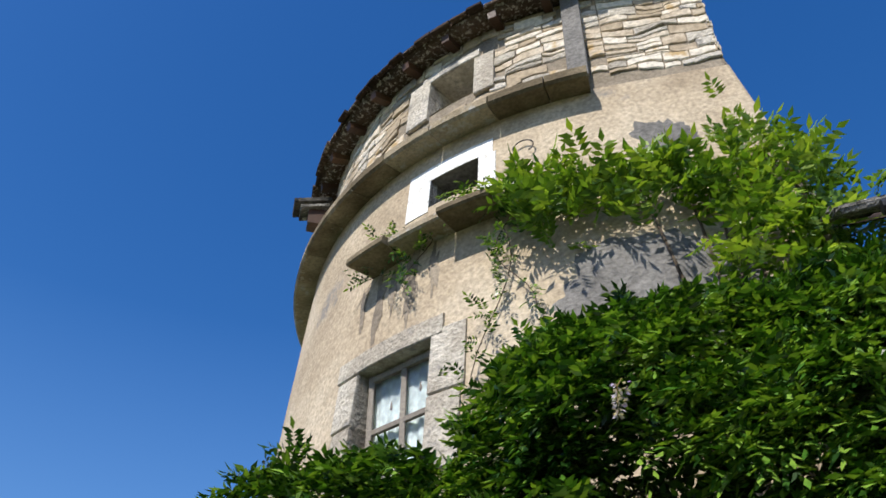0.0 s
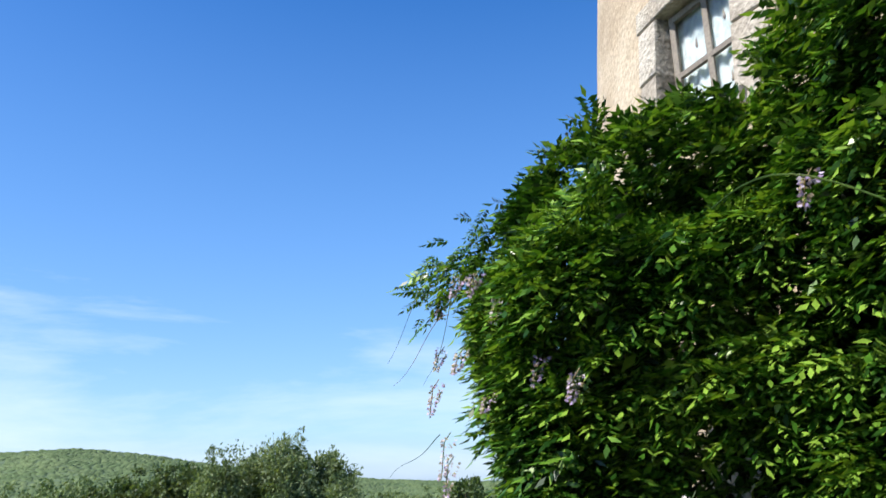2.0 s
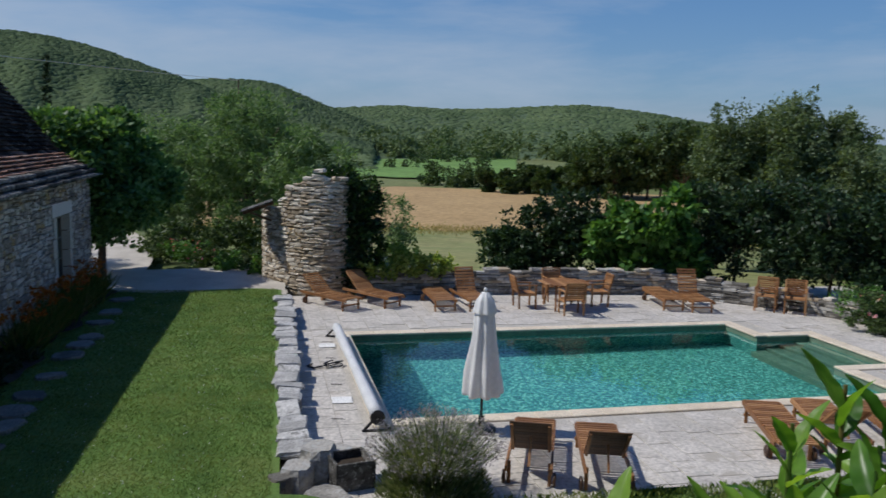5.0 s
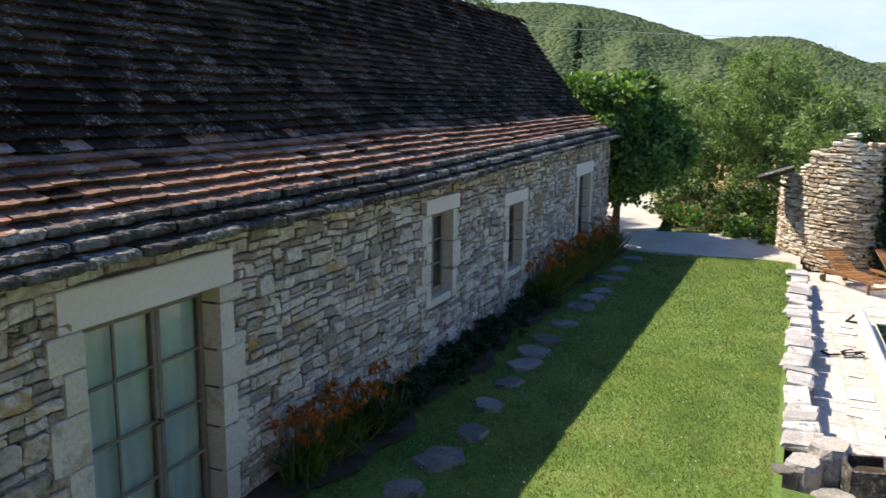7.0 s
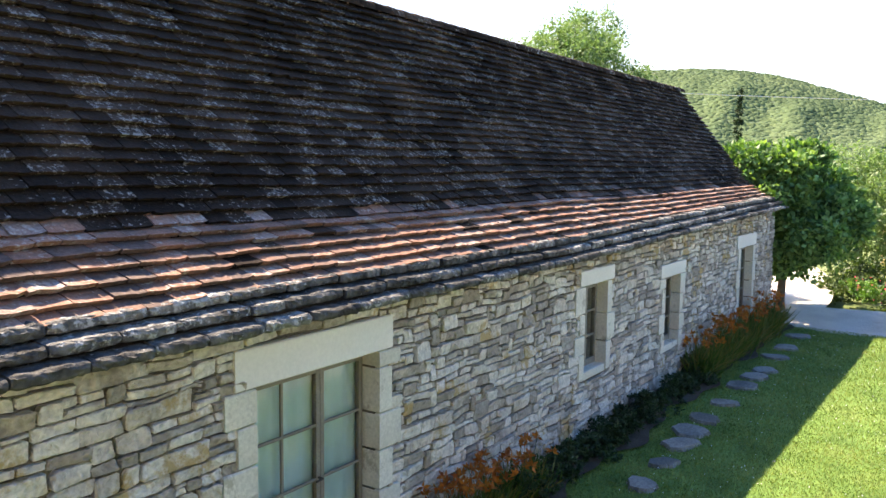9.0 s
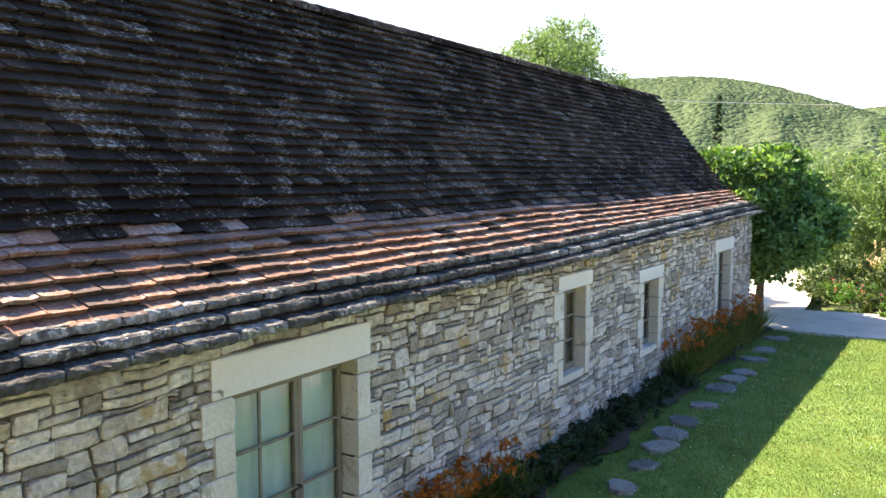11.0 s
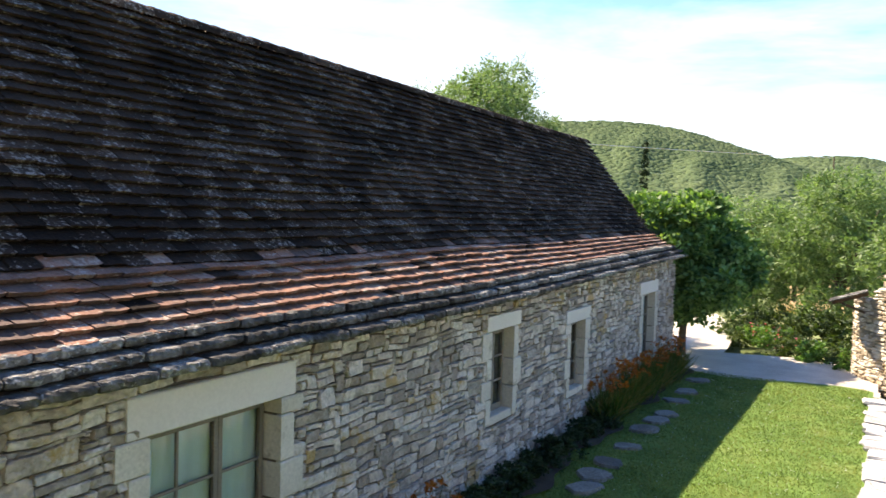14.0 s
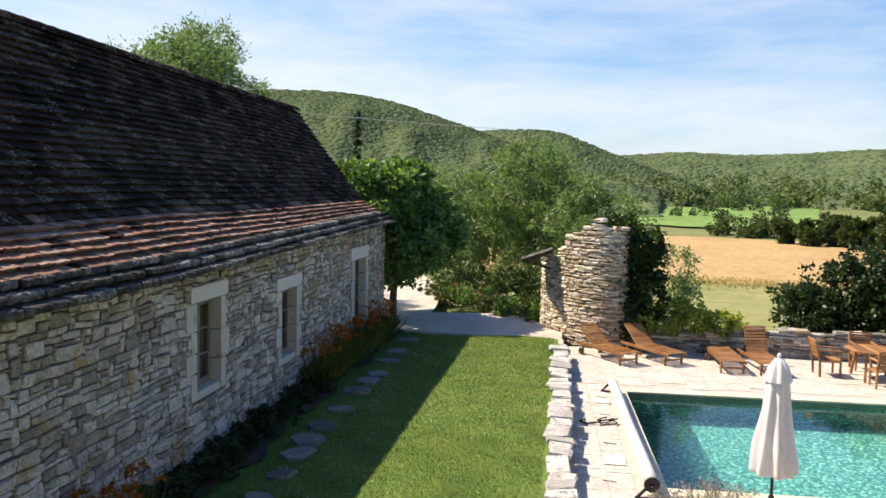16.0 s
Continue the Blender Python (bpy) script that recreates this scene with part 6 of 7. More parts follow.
tree("oak_tree", "broad dark oak by the lane", "tree", (x, y, z), 10.4, lobes_of(12, 3.4, 3.4, 3.2, 8.6, 1.9, 141, 0.4), 420, 0.5, M_TREELEAF, 141, 0.3, 0.6)
# distant village under the skyline
for k in range(16):
    az, r = rr.uniform(46.2, 50.0), 1350 + rr.uniform(-40, 40)
    x, y = polar(r, az)
    h = thing("far_house", "pale distant village house with brown roof", "house", "distant village houses", Matrix.Translation((x, y, -22 + rr.uniform(-7, 6) + (49 - az) * 6)) @ Matrix.Rotation(rr.uniform(0, 3), 4, "Z"))
    w = rr.uniform(8, 15)
    part("wall", Geo().box(Matrix.Translation((0, 0, 3)), w, 8, 9), M_WHITE, h)
    g = Geo()
    g.poly([(-w / 2, -4.5, 7.4), (w / 2, -4.5, 7.4), (w / 2, 0, 10.5), (-w / 2, 0, 10.5)])
    g.poly([(-w / 2, 4.5, 7.4), (-w / 2, 0, 10.5), (w / 2, 0, 10.5), (w / 2, 4.5, 7.4)])
    part("roof", g, M_TILE_RED, h)
# trees round the barn end
x, y, z = where(102.0, 26.8)
tree("mulberry_tree", "bright green broadleaf tree at the barn end", "tree", (x, y, -0.3), 5.6, lobes_of(64, 2.0, 2.05, 1.75, 4.95, 0.58, 151, 0.35), 640, 0.19, M_MULBERRY, 151, 0.16, 0.66, 0.46, 0.65)
x, y, z = where(92.6, 38)
tree("willow_tree", "feathery grey-green tree by the drive", "tree", (x, y, -0.4), 7.0, lobes_of(30, 2.7, 3.1, 1.0, 6.2, 1.1, 161, 0.6), 900, 0.22, M_OLIVE, 161, 0.22, 0.32)
x, y, z = where(97.5, 41)
tree("willow_tree", "feathery grey-green tree by the drive", "tree", (x, y, -0.4), 6.0, lobes_of(22, 2.6, 2.8, 0.5, 5.0, 1.1, 162, 0.6), 850, 0.22, M_OLIVE, 162, 0.2, 0.32)
x, y, z = where(88.2, 34)
tree("willow_tree", "feathery grey-green shrub tree behind the ruin", "tree", (x, y, -0.4), 5.0, lobes_of(16, 1.6, 1.6, 0.5, 4.4, 0.9, 163, 0.6), 800, 0.22, M_OLIVE, 163, 0.16, 0.32)
x, y, z = where(115.9, 33)
tree("olive_tree", "pale feathery tree rising behind the barn ridge", "tree", (x, y, -0.3), 10.4, lobes_of(40, 3.4, 3.4, 5.4, 9.8, 0.85, 164, 0.6), 1000, 0.17, M_OLIVE, 164, 0.2, 0.32, 0.45)
for k, (az, r, h) in enumerate(((104, 60, 6), (108, 58, 6), (100, 62, 5.5), (112, 62, 6.5), (95, 66, 5.5), (118, 60, 6))):
    x, y, z = where(az, r)
    tree("lane_tree", "dark green tree beyond the drive", "tree", (x, y, -1.5), h, lobes_of(12, 2.6, 2.6, 1.2, h - 1, 1.4, 170 + k, 0.4), 420, 0.3, M_TREELEAF, 170 + k, 0.2, 0.55, group="trees beyond the drive")
x, y = polar(150, 104.6)
tree("cypress", "slim dark cypress against the hill", "tree", (x, y, land(x, y)), 21, [(0, 0, 2 + 1.3 * k, 1.15 - 0.06 * k, 1.15 - 0.06 * k, 1.3) for k in range(15)], 200, 0.5, M_CYPRESS, 181, 0.2, 0.4)
line_ob = thing("power_line", "thin overhead cable between wooden poles before the hill", "cable")
def wire_at(s):
    """From the pole behind the barn to the far one beyond the drive."""
    (ax, ay), (bx, by) = polar(70, 119), polar(150, 93)
    x, y = ax + (bx - ax) * s, ay + (by - ay) * s
    az = math.degrees(math.atan2(-x, y))
    return Vector((x, y, 4.3 + math.hypot(x, y) * math.tan(radians(4.63 - 0.053 * (108 - az)))))


for s in (0, 1):
    top = wire_at(s)
    part("pole", Geo().tube([(top.x, top.y, land(top.x, top.y) - 0.5), (top.x, top.y, top.z + 0.2)], [0.15, 0.10], 8), M_BARK, line_ob)
part("wire", Geo().tube([wire_at(s) for s in np.linspace(0, 1, 24)], 0.035, 5), M_COVER, line_ob)

# ivy on the ruin and vine on the garden wall
rng = np.random.default_rng(71)
ivy = thing("ivy", "dark ivy thick over one side of the ruined wall", "climbing plant", at=pose(0, 0, 0))
part("ivy_leaves", foliage("ivy_leaves", [(-24.3, 1.75, 2.6, 0.55, 0.55, 0.75), (-24.2, 1.85, 1.6, 0.6, 0.6, 0.9), (-24.2, 1.8, 0.6, 0.55, 0.5, 0.8), (-24.5, 1.5, 3.15, 0.5, 0.45, 0.35), (-24.3, 2.2, 2.1, 0.4, 0.45, 0.7), (-24.4, 2.35, 1.2, 0.45, 0.5, 0.8), (-24.5, 2.3, 2.7, 0.4, 0.45, 0.5)], 1700, 0.11, M_IVY, rng, 0.8, 0.4), M_IVY, ivy)
part("ivy_stem", Geo().tube([(-24.2, 1.6, -0.3), (-24.1, 1.55, 1.2), (-24.3, 1.5, 2.8)], [0.05, 0.04, 0.02], 7), M_BARK, ivy)
vine = thing("vine_bush", "yellow-green vine bush tumbling over the garden wall", "shrub")
part("vine_leaves", foliage("vine_leaves", [(-24.0, 2.7, 0.55, 0.5, 0.6, 0.32), (-23.95, 3.6, 0.68, 0.45, 0.6, 0.32), (-24.0, 4.4, 0.62, 0.4, 0.5, 0.28), (-24.3, 3.2, 0.9, 0.5, 0.7, 0.28)], 800, 0.12, M_VINE, rng, 0.75, 0.4), M_VINE, vine)
part("vine_stem", Geo().tube([(-24.3, 3.2, -0.4), (-24.1, 3.2, 0.2), (-23.9, 3.2, 0.5)], 0.03, 6), M_BARK, vine)
tree("young_tree", "thin open sapling beside the ivy", "tree", (-25.4, 3.3, -0.5), 3.6, lobes_of(9, 0.7, 0.8, 1.2, 3.1, 0.38, 191, 0.5), 90, 0.13, M_OLIVE, 191, 0.04, 0.4, 0.6)
# flower bed by the drive
for k in range(11):
    x, y = -26.6 - 0.42 * k, -1.0 - 0.33 * k + 0.45 * math.sin(k * 2)
    b = tree("flower_shrub", "green flowering shrub beside the drive", "shrub", (x, y, -0.2), 0.8, lobes_of(6, 0.5, 0.5, 0.15, 0.62, 0.3, 210 + k, 0.3), 260, 0.09, M_TREELEAF if k % 2 else M_FIG, 210 + k, 0, 0.6, group="flower bed by the drive")
    if k in (5, 8, 10):
        rg = np.random.default_rng(220 + k)
        p = rg.normal(0, 1, (16, 3)) * np.array([0.3, 0.3, 0.12]) + np.array([0.1, 0, 0.62])
        part("blossom", quads("blossom", blades(p, rg.normal(size=p.shape) + np.array([0.6, 0, 0.5]), rg.normal(size=p.shape), np.full(16, 0.08), np.full(16, 0.07)), M_BLOOM), M_BLOOM, b, "bright pink blossom")
for k in range(12):
    az, r = 85.5 + 1.15 * k, 33.5 + 1.2 * math.sin(k * 2.2)
    x, y = polar(r, az)
    tree("drive_shrub", "dark green undergrowth beyond the flower bed", "shrub", (x, y, -0.35), 1.3, lobes_of(6, 0.75, 0.75, 0.25, 1.0, 0.42, 230 + k, 0.3), 330, 0.13, M_TREELEAF, 230 + k, 0, 0.55, group="undergrowth by the drive")
# lilac-flowered bush at the foot of the creeper
x, y = polar(6.2, 44.6)
bush = tree("butterfly_bush", "dark green bush with lilac flower spikes below the creeper", "shrub", (x, y, -0.4), 3.0, lobes_of(12, 0.42, 0.42, 0.9, 2.75, 0.34, 401, 0.4), 420, 0.12, M_DARKBUSH, 401, 0.05, 0.4)
rg = np.random.default_rng(402)
for k in range(9):
    a = k * 2.4
    c = np.array([0.55 * math.cos(a), 0.55 * math.sin(a), 1.9 + 0.14 * k])
    m = 50
    q = c + np.stack([rg.normal(0, 0.02, m), rg.normal(0, 0.02, m), rg.uniform(0, 0.2, m)], 1)
    part("blossom", quads("blossom", blades(q, rg.normal(size=q.shape), rg.normal(size=q.shape), np.full(m, 0.025), np.full(m, 0.02)), M_WFLOWER), M_WFLOWER, bush, "pale lilac flower spike")
# day lilies along the barn
def daylily(x, y, n, h, seed, bloom):
    rg = np.random.default_rng(seed)
    t = thing("daylily_clump", "orange daylily clump against the barn wall", "flowers", "daylilies along the barn", Matrix.Translation((x, y, 0)))
    p = np.stack([rg.normal(0, 0.14, n), rg.normal(0, 0.12, n), np.zeros(n)], 1)
    d = np.stack([rg.normal(0, 0.45, n), rg.normal(0.15, 0.45, n), np.ones(n)], 1)
    q = blades(p, d, rg.normal(size=p.shape), h * rg.uniform(0.6, 1.1, n), np.full(n, 0.028), 0.5)
    part("strap_leaves", quads("strap_leaves", q, M_LILYLEAF), M_LILYLEAF, t, "arching strap leaves")
    for k in range(bloom):
        a, l = rg.uniform(0, math.tau), rg.uniform(0.05, 0.35)
        e = (l * math.cos(a), l * math.sin(a), h * rg.uniform(0.85, 1.25))
        stem = part("flower_stem", Geo().tube([(e[0] * 0.2, e[1] * 0.2, 0), (e[0] * 0.6, e[1] * 0.6, e[2] * 0.6), e], 0.004, 4), M_LILYLEAF, t)
        tips = np.repeat(np.array([e]), 9, 0)
        part("bloom", quads("bloom", blades(tips, rg.normal(size=tips.shape) + np.array([0, 0, 0.4]), rg.normal(size=tips.shape), np.full(9, 0.10), np.full(9, 0.042)), M_LILY), M_LILY, stem, "orange bloom")


for k in range(15):
    daylily(-16.6 - 0.45 * k, -5.12 + 0.12 * math.sin(k * 3), 230, 0.74 + 0.08 * math.sin(k * 5), 240 + k, 8)
for k, x in enumerate((-7.5, -7.9, -8.35, -8.8, -9.3)):
    daylily(x, -5.15, 130, 0.58, 270 + k, 17 - 2 * k)
for k in range(30):
    x = -8.6 - 0.27 * k
    tree("border_plant", "low dark green border plant under the barn wall", "plant", (x, -5.12 + 0.2 * math.sin(k * 2.3), 0.0), 0.3, lobes_of(4, 0.2, 0.18, 0.06, 0.20 + 0.08 * math.sin(k * 1.1), 0.15, 290 + k, 0.2), 130, 0.06, M_DARKBUSH, 290 + k, 0, 0.5, group="border along the barn")
# lavender
lav = thing("lavender_bush", "large grey-green lavender bush gone to seed", "shrub", at=pose(-9.85, 1.75, -0.3))
rg = np.random.default_rng(81)
n = 2600
a, e = rg.uniform(0, math.tau, n), rg.uniform(0, 1, n) ** 0.6
d = np.stack([np.cos(a) * e * 1.05, np.sin(a) * e * 1.2, np.full(n, 1.0)], 1)
d = unit(d)
L = rg.uniform(0.45, 1.15, n)
part("stem_tuft", quads("stem_tuft", blades(d * 0.12, d, rg.normal(size=d.shape), L, np.full(n, 0.016), 0.15), M_LAVLEAF), M_LAVLEAF, lav, "grey-green stalks")
tip = d * (0.12 + L)[:, None] - np.array([0, 0, 1.0]) * (L * 0.08)[:, None]
tip = np.repeat(tip[:1500], 5, 0)
part("bloom_haze", quads("bloom_haze", blades(tip + rg.normal(0, 0.02, tip.shape), np.repeat(d[:1500], 5, 0) + rg.normal(0, 0.5, tip.shape), rg.normal(size=tip.shape), np.full(len(tip), 0.035), np.full(len(tip), 0.016)), M_LAVFLOWER), M_LAVFLOWER, lav, "faded mauve flower heads")
n = 7000
u = unit(rg.normal(size=(n, 3)))
u[:, 2] = np.abs(u[:, 2])
part("lower_leaves", quads("lower_leaves", blades(u * np.array([0.62, 0.74, 0.60]) * rg.uniform(0.5, 1, n)[:, None], u + np.array([0, 0, 0.8]), rg.normal(size=u.shape), np.full(n, 0.11), np.full(n, 0.018)), M_LAVLEAF), M_LAVLEAF, lav, "narrow green leaves")
# roses by the second parasol
for k in range(12):
    x, y, z = where(47.2 + 0.44 * k, 23.4 + 0.9 * math.sin(k * 1.9) + 0.08 * k)
    h = 0.72 + 0.3 * math.sin(k * 1.7)
    b = tree("rose_bush", "rose bush with pink and white blooms behind the terrace", "shrub", (x, y, -0.35), h, lobes_of(6, 0.5, 0.5, 0.25, h, 0.36, 310 + k, 0.3), 240, 0.09, M_FIG if k % 3 else M_TREELEAF, 310 + k, 0, 0.6, group="rose bed by the terrace")
    rg = np.random.default_rng(330 + k)
    for j in range(3):
        c = np.array([rg.uniform(0.1, 0.6), rg.uniform(-0.6, 0.1), h * rg.uniform(0.55, 1.15)])
        p = np.repeat(c[None], 14, 0) + rg.normal(0, 0.012, (14, 3))
        part("rose_bloom", quads("rose_bloom", blades(p, rg.normal(size=p.shape), rg.normal(size=p.shape), np.full(14, 0.06), np.full(14, 0.055)), M_ROSE), M_ROSE, b, "pink and white bloom")
for k in range(8):
    x, y = -17.2 + 0.75 * k, 18.6 + 0.4 * math.sin(k * 2)
    tree("dark_shrub", "dense dark green shrub behind the rose bed", "shrub", (x, y, -0.45), 2.2, lobes_of(8, 0.7, 0.7, 0.4, 2.0, 0.5, 350 + k, 0.3), 380, 0.13, M_DARKBUSH, 350 + k, 0.05, 0.55, group="shrubs behind the garden wall")

# ---- pieces: stones of the barn wall, roof tiles, flagstones ----
def rubble(x0, x1, seed):
    """Rough rubble packed from the ground up: (left, bottom, width, height) of each stone, with the openings left free."""
    rr = random.Random(seed)
    u = 0.02
    nx, nz = int((x1 - x0) / u), int(3.3 / u)
    full = np.zeros((nz, nx), dtype=bool)
    for i in range(nx):
        full[int((eave_z(x0 + i * u) - 0.09 + 0.1) / u):, i] = True
    for o, lin in zip(openings, (0.36, 0.25, 0.26, 0.32)):
        full[max(0, int((o[2] - 0.12 + 0.1) / u)):int((o[3] + lin + 0.1) / u), int((o[0] - 0.11 - x0) / u):int((o[1] + 0.11 - x0) / u)] = True
    res = []

    def place(a, b, j0, j1):
        """Lay one stone in the free columns of its span."""
        a, b, j1 = max(a, 0), min(b, nx), min(j1, nz)
        i = a
        while i < b:
            k = i
            while k < b and not full[j0:j1, k].any():
                k += 1
            if k - i >= 4 and j1 - j0 >= 3:
                full[j0:j1, i:k] = True
                res.append((x0 + i * u, -0.1 + j0 * u, (k - i) * u, (j1 - j0) * u))
            i = k + 1

    # loose courses that break joint, some split into thin stones, some stones standing through two courses
    cut = int(((openings[0][0] + openings[0][1]) / 2 - x0) / u)
    for lo, hi, wide, courses in ((0, cut, 0.92, (4, 4, 5, 5, 6, 7)), (cut, nx, 1.25, (5, 6, 8, 9))):
        j = 0
        while j < nz:
            high = rr.choice(courses)
            i = lo - rr.randrange(14)
            while i < hi:
                w = int(rr.choice((7, 10, 14, 17, 20, 25)) * wide * rr.uniform(0.9, 1.1))
                a, b, kind = max(i, lo), min(i + w, hi), rr.random()
                if kind < 0.2 and high >= 6 and w > 11:
                    mid, half = a + int((b - a) * rr.uniform(0.35, 0.65)), high // 2
                    place(a, b, j, j + half)
                    place(a, mid, j + half, j + high)
                    place(mid, b, j + half, j + high)
                elif kind < 0.32:
                    place(a, b, j, j + high + rr.choice((3, 4)))
                else:
                    place(a, b, j, j + high)
                i += w
            j += high
    # small stones in what is left
    for j in range(nz):
        row = full[j]
        i = 0
        while i < nx:
            if row[i]:
                i += 1
                continue
            run = 1
            while i + run < nx and run < 40 and not row[i + run]:
                run += 1
            big = 1.05 if x0 + i * u > -5.8 else 0.86
            kind = rr.random()
            if kind < 0.09:
                w, h = rr.uniform(0.42, 0.64), rr.uniform(0.19, 0.26)
            elif kind < 0.48:
                w, h = rr.uniform(0.26, 0.54), rr.uniform(0.12, 0.18)
            elif kind < 0.82:
                w, h = rr.uniform(0.22, 0.52), rr.uniform(0.07, 0.11)
            else:
                w, h = rr.uniform(0.11, 0.18), rr.uniform(0.07, 0.10)
            w, h = max(3, round(w * big / u)), max(2, round(h * big / u))
            if run - w < 7:
                w = run if run <= 30 else min(w, run)
            h = max(2, min(h, int(w * 0.55)))
            h = min(h, nz - j)
            k = 1
            while k < h and not full[j + k, i:i + w].any():
                k += 1
            full[j:j + k, i:i + w] = True
            res.append((x0 + i * u, -0.1 + j * u, w * u, k * u))
            i += w
    return res


def bend(x, z):
    """How far the joints wander from the straight."""
    p = Vector((x * 3.1, z * 4.3, 1.7))
    q = Vector((x * 0.7, z * 1.1, 7.7))
    return x + 0.035 * noise.noise(p), z + 0.03 * noise.noise(p + Vector((9, 3, 5))) + 0.05 * noise.noise(q)


def stone_points(x, z, w, h, rr):
    """One stone of the wall: wandering outline, cut corners, rough and slightly tilted front."""
    gap = rr.uniform(0.003, 0.009)
    x0, x1, z0, z1 = x + gap, x + w - gap, z + gap, z + h - gap
    c = min(w, h) * 0.14
    nx = max(1, int(w / 0.11))
    lean = rr.gauss(0, 0.10) * min(w, h)
    ring = [(x0 + c * rr.uniform(0.3, 1.6) + (x1 - x0 - 2 * c) * i / nx, z0 + rr.uniform(0, 0.07) * h) for i in range(nx + 1)]
    ring += [(x1, z0 + c * rr.uniform(0.3, 1.6)), (x1 + rr.uniform(-0.006, 0.004), (z0 + z1) / 2), (x1, z1 - c * rr.uniform(0.3, 1.6))]
    ring += [(x1 - c * rr.uniform(0.3, 1.6) - (x1 - x0 - 2 * c) * i / nx, z1 - rr.uniform(0, 0.07) * h) for i in range(nx + 1)]
    ring += [(x0, z1 - c * rr.uniform(0.3, 1.6)), (x0 + rr.uniform(-0.004, 0.006), (z0 + z1) / 2), (x0, z0 + c * rr.uniform(0.3, 1.6))]
    ring = [bend(a + lean * (b - z) / h, b) for a, b in ring]
    cx, cz = bend(x + w / 2, z + h / 2)
    front = WY + 0.034 + rr.uniform(-0.009, 0.011)
    tx, tz = rr.gauss(0, 0.07), rr.gauss(0.0, 0.12)
    soft = min(0.009, h * 0.11)
    n = len(ring)
    pts = [(a, WY - 0.02, b) for a, b in ring]
    pts += [(a, front - soft * 0.9 + tx * (a - cx) + tz * (b - cz) + rr.uniform(-0.003, 0.003), b) for a, b in ring]
    kx, kz = max(0.5, 1 - 2.2 * soft / w), max(0.5, 1 - 2.2 * soft / h)
    pts += [(cx + (a - cx) * kx, front + tx * (a - cx) + tz * (b - cz) + rr.uniform(-0.005, 0.005), cz + (b - cz) * kz) for a, b in ring]
    pts.append((cx + rr.uniform(-0.2, 0.2) * w, front + rr.uniform(-0.004, 0.008), cz + rr.uniform(-0.2, 0.2) * h))
    faces = [(2 * n + (k + 1) % n, 2 * n + k, 3 * n) for k in range(n)]
    for r in (0, n):
        faces += [(r + (k + 1) % n, r + k, r + n + k, r + n + (k + 1) % n) for k in range(n)]
    return pts, faces


rr = random.Random(51)
rest = Geo()
for x, z, w, h in rubble(BX0, 0.5, 52):
    if -7.9 < x < -2.9 and z > 1.0:
        g = Geo()
        g.v, g.f = stone_points(x, z, w, h, rr)
        part("stone", g, M_STONE, wall_barn)
    else:
        pts, faces = stone_points(x, z, w, h, rr)
        n = len(rest.v)
        rest.v += pts
        rest.f += [tuple(n + i for i in f) for f in faces]
shapes_top = []
for k in range(6):
    g = Geo()
    g.box(Matrix.Identity(4), 1, 1, 1, 0.09, 0.045, rr)
    shapes_top.append(g.mesh("top_stone", M_OCHRE))
x = BX0
while x < 0.5:
    w = rr.uniform(0.22, 0.55)
    st = part("top_stone", shapes_top[rr.randrange(6)], M_OCHRE, wall_barn, "long yellowish stone under the eave")
    st.matrix_basis = Matrix.Translation((x + w / 2, WY - 0.015 + rr.uniform(-0.01, 0.02), eave_z(x + w / 2) - 0.045)) @ Matrix.Rotation(rr.gauss(0, 0.02), 4, "Y") @ Matrix.Diagonal((w, 0.12, 0.10 + rr.uniform(-0.02, 0.02), 1))
    x += w
tagged(part("rubble_stones", rest, M_STONE, wall_barn), "", kind="stuff")

# tiles: courses up the slope, each tile a thin slab with its lower edge proud
def tile_shape(rr):
    """A thick hand-made tile: chipped lower edge, slightly hollow, its foot resting on the course below."""
    g = Geo()
    lo, hi, k = -0.5, 0.5, 5
    top = [(-0.485 + 0.97 * i / (k - 1), lo + rr.uniform(-0.035, 0.035) + (0.05 if i in (0, k - 1) and rr.random() < 0.4 else 0), 1.0 + rr.uniform(-0.10, 0.10)) for i in range(k)]
    back = [(0.485, hi, -0.1), (-0.485, hi, -0.1)]
    foot = [(x + rr.uniform(-0.01, 0.01), y + 0.06, z - 0.72) for x, y, z in top]
    g.v = top + back + foot
    g.f = [tuple(range(k + 2))]
    g.f += [(i + 1, i, k + 2 + i, k + 3 + i) for i in range(k - 1)]
    g.f += [(0, k + 1, k + 2), (k, k - 1, 2 * k + 1)]
    return g


tiles_dark = [tile_shape(rr).mesh("tile", M_TILE_DARK) for _ in range(8)]
tiles_red = [tile_shape(rr).mesh("tile", M_TILE_RED) for _ in range(8)]
many = {0: Geo(), 1: Geo()}
span = (1.26, 3.53)
s_list = []
d = 0.41
while d < span[0] + span[1]:
    s_list.append(d)
    d += 0.142
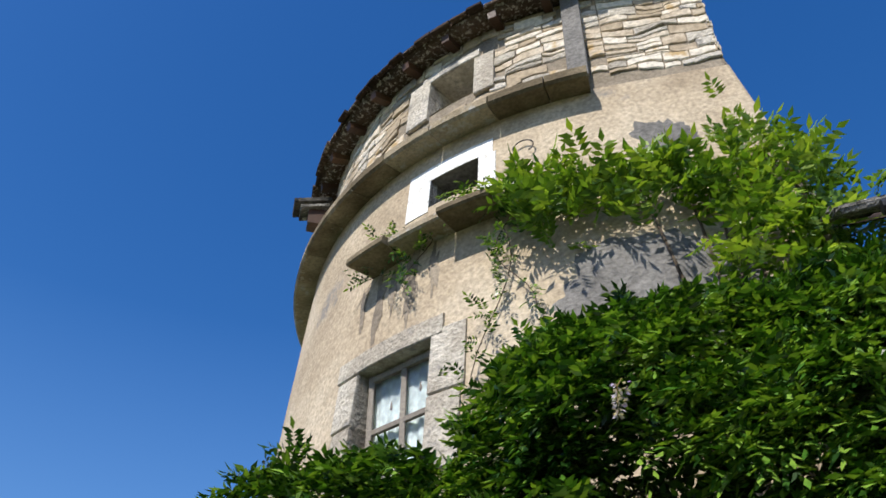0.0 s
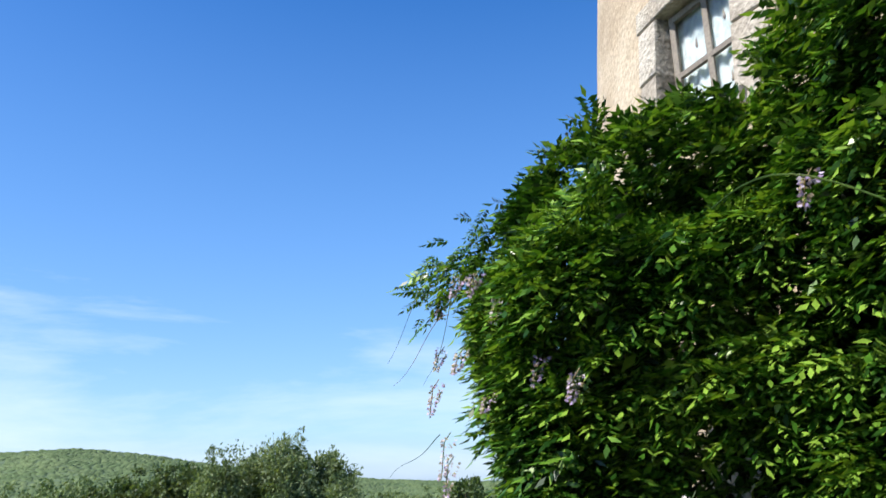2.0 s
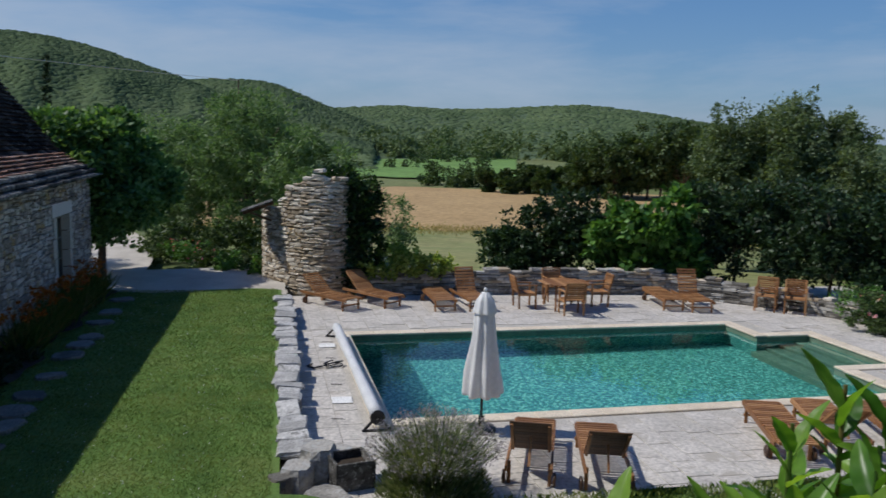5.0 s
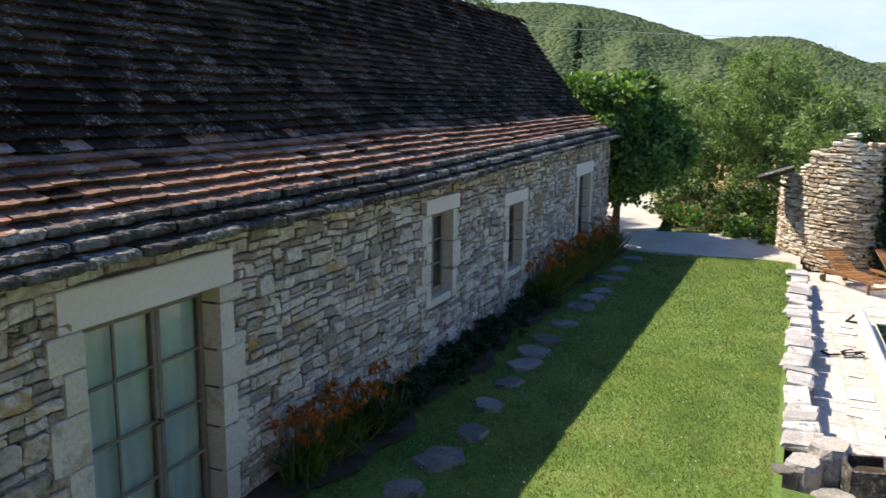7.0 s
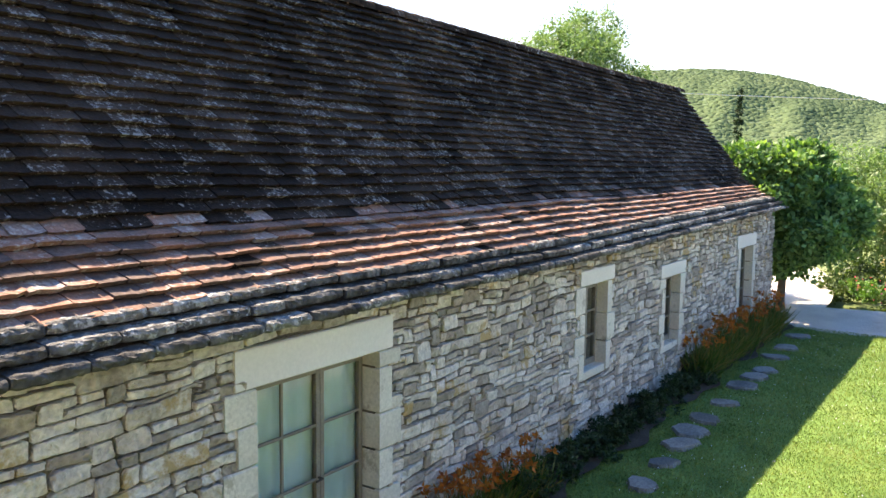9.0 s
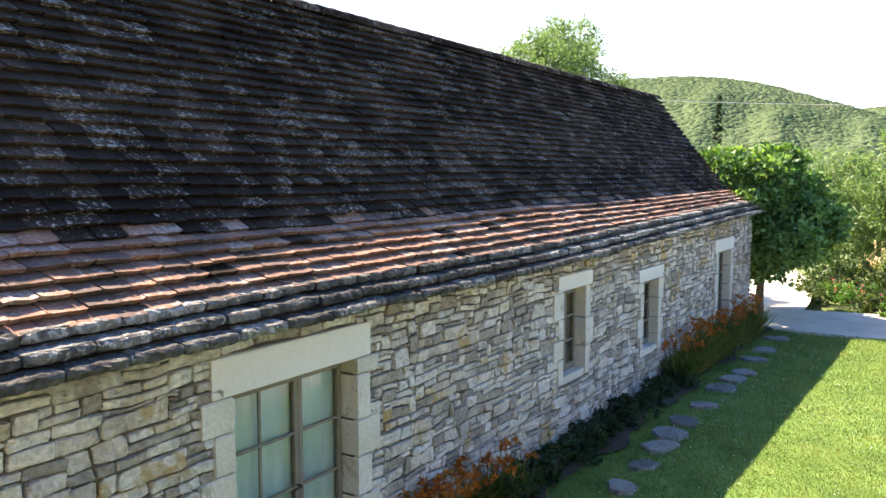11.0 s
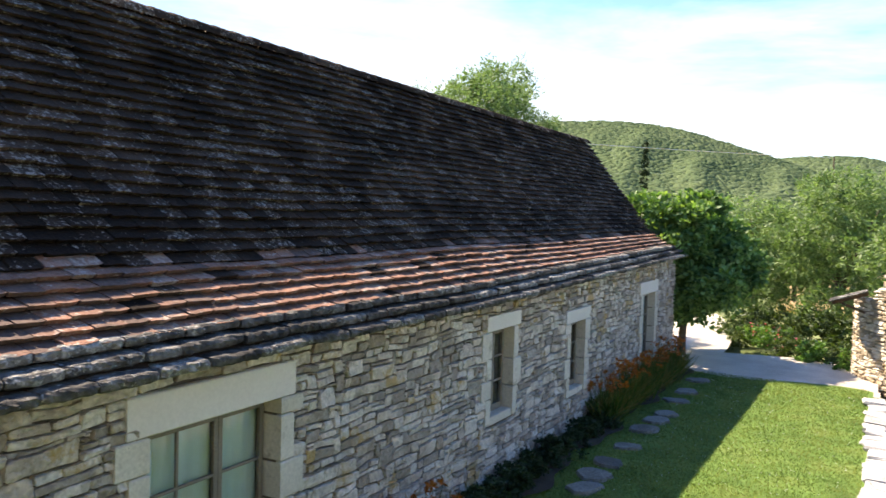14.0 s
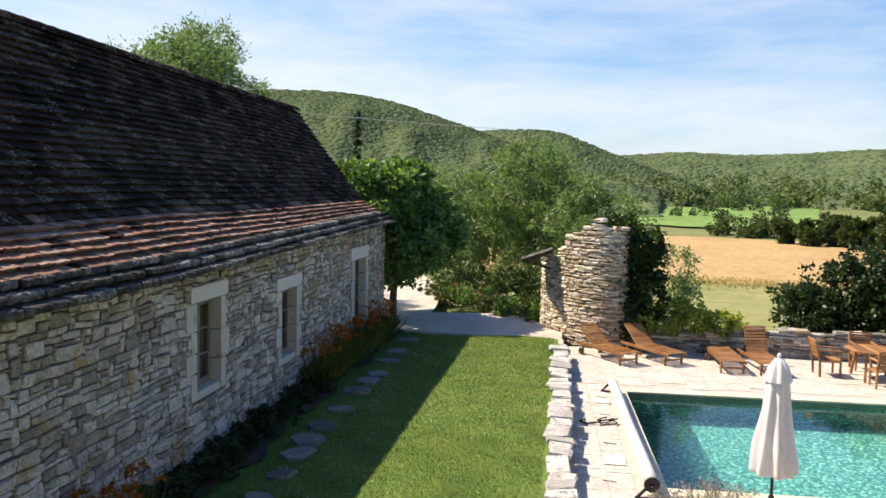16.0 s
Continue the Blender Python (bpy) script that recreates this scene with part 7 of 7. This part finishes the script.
for row, d in enumerate(s_list):
    x = -24.55 + (row % 2) * 0.09
    while x < 2.3:
        w = rr.uniform(0.20, 0.34)
        c = x + w / 2
        s = d / span[0] if d < span[0] else 1 + (d - span[0]) / span[1]
        s = min(s, 1.985)
        p, q = roof_at(c, s), roof_at(c, min(s + 0.02, 2.0))
        upd = (q - p).normalized()
        across = Vector((1, 0, 0))
        nrm = across.cross(upd).normalized()
        if nrm.z < 0:
            nrm = -nrm
        m3 = Matrix((across, upd, nrm)).transposed().to_4x4()
        wave = 0.012 * noise.noise(Vector((c * 1.1, row * 0.3, 6)))
        m = Matrix.Translation(p + nrm * (0.004 + rr.uniform(-0.003, 0.007)) + upd * (wave + rr.uniform(-0.008, 0.008))) @ m3 @ Matrix.Rotation(rr.gauss(0, 0.012), 4, "Z") @ Matrix.Diagonal((w, 0.20, 0.076, 1))
        # red, lighter copy below the bend: sunlight on the foot put into tile colour
        red = 1 if s < 0.99 + 0.05 * noise.noise(Vector((c * 0.7, row * 0.5, 2))) + rr.gauss(0, 0.022) else 0
        if s < 0.98 and rr.random() < 0.05:
            red = 0
        if -6.6 < c < -3.6 and 0.25 < d < 3.2:
            t = part("tile", rr.choice(tiles_red if red else tiles_dark), None, roof_barn)
            t.matrix_basis = m
        else:
            g, k = tile_shape(rr), many[red]
            n = len(k.v)
            k.v += [tuple(m @ Vector(v)) for v in g.v]
            k.f += [tuple(n + i for i in f) for f in g.f]
        x += w + 0.004
tagged(part("dark_tiles", many[0], M_TILE_DARK, roof_barn), "", kind="stuff")
tagged(part("red_tiles", many[1], M_TILE_RED, roof_barn), "", kind="stuff")
# stone slates at the eave, three stepped courses of thick rough slabs, and the ridge tiles
def rough_slab(length, deep, thick, rr):
    """A thick split stone slab with a rounded, weathered front edge."""
    prof = [(0.44, -0.46), (0.49, -0.28), (0.50, 0.10), (0.47, 0.32), (0.41, 0.45), (-0.5, 0.5), (-0.5, -0.5), (0.38, -0.5)]
    g, n, o = Geo(), max(5, int(length / 0.045)), rr.uniform(0, 90)
    for i in range(n + 1):
        t = i / n
        end = 1 - 0.10 * max(0.0, 1 - min(t, 1 - t) * length / 0.05)
        bow = 0.022 * noise.noise(Vector((t * length * 3.0 + o, 0.3, 1.0))) + 0.014 * noise.noise(Vector((t * length * 11 + o, 2.0, 1.0)))
        fat = 1 + 0.14 * noise.noise(Vector((t * length * 4.0 + o, 7.0, 3.0)))
        for y, z in prof:
            g.v.append(((t - 0.5) * length, (y * deep + bow) * (end if y > 0 else 1) + rr.uniform(-0.009, 0.009), z * thick * fat * end + rr.uniform(-0.006, 0.006)))
    k = len(prof)
    for i in range(n):
        g.f += [(i * k + q, i * k + (q + 1) % k, (i + 1) * k + (q + 1) % k, (i + 1) * k + q) for q in range(k)]
    g.f += [tuple(range(k)), tuple(n * k + q for q in reversed(range(k)))]
    return g


for row in range(3):
    x = -24.6 - 0.1 * row
    while x < 2.3:
        w = rr.uniform(0.32, 0.85)
        c = x + w / 2
        p = roof_at(c, 0.0)
        sl = part("eave_slate", rough_slab(w - 0.016, 0.36, 0.098 + rr.uniform(-0.012, 0.008), rr), M_SLATE, roof_barn)
        sl.matrix_basis = Matrix.Translation((c, p.y - 0.13 - 0.12 * row + rr.uniform(-0.014, 0.014), p.z + 0.0 + 0.122 * row + rr.uniform(-0.006, 0.006))) @ Matrix.Rotation(radians(-4), 4, "X") @ Matrix.Rotation(rr.gauss(0, 0.012), 4, "Y")
        x += w
x = -24.6
while x < 2.3:
    w = 0.36 * rr.uniform(0.95, 1.05)
    z = ridge_z(x + w / 2)
    g = Geo()
    n = 8
    for e, r0 in ((0, 0.135), (w + 0.04, 0.155)):
        for k in range(n + 1):
            a = math.pi * k / n
            g.v.append((x + e, RIDGE_Y + r0 * math.cos(a), z - 0.05 + r0 * math.sin(a) * 0.95))
    for k in range(n):
        g.f.append((k, k + 1, n + 2 + k, n + 1 + k))
    g.f.append(tuple(range(n + 1, 2 * n + 2)))
    part("ridge_tile", g, M_TILE_DARK, roof_barn, "", True)
    x += w

# flagstones of the terrace
paving = Geo()
flag = []
for k in range(8):
    g = Geo()
    g.box(Matrix.Identity(4), 1, 1, 1, 0.04)
    flag.append(g.mesh("flagstone", M_PAVE))
made = 0
v = -1.85
while v < 17.3:
    dv = rr.choice((0.40, 0.5, 0.6))
    u = -5.1 + rr.uniform(0, 0.3)
    while u < PU + 3.1:
        du = rr.choice((0.4, 0.55, 0.7, 0.85))
        corners = [POOL @ Vector((u + a, v + b, 0)) for a in (0, du) for b in (0, dv)]
        local = [(u + a, v + b) for a in (0.02, du / 2, du - 0.02) for b in (0.02, dv / 2, dv - 0.02)]
        wet = any((-0.29 < a < PU + 0.29 and -0.29 < b < PV + 0.29) or (AU0 - 0.29 < a < AU1 + 0.29 and PV < b < AV + 0.29) for a, b in local)
        c = POOL @ Vector((u + du / 2, v + dv / 2, -0.02))
        off = c.y > 14.6 + (-16 - c.x) * 0.18 + 1.6 or c.y < 0.0
        if not wet and not off:
            m = Matrix.Translation(c + Vector((0, 0, rr.uniform(-0.003, 0.003)))) @ Matrix.Rotation(radians(1.9) + rr.uniform(-0.01, 0.01), 4, "Z") @ Matrix.Diagonal((du - 0.015, dv - 0.015, 0.04, 1))
            if c.x > -12.6 and c.y < 11 and made < 290:
                f = part("flagstone", rr.choice(flag), None, terrace)
                f.matrix_basis = m
                made += 1
            else:
                paving.box(m, 1, 1, 1, 0.03)
        u += du
    v += dv
tagged(part("flagstones", paving, M_PAVE, terrace), "", kind="stuff")
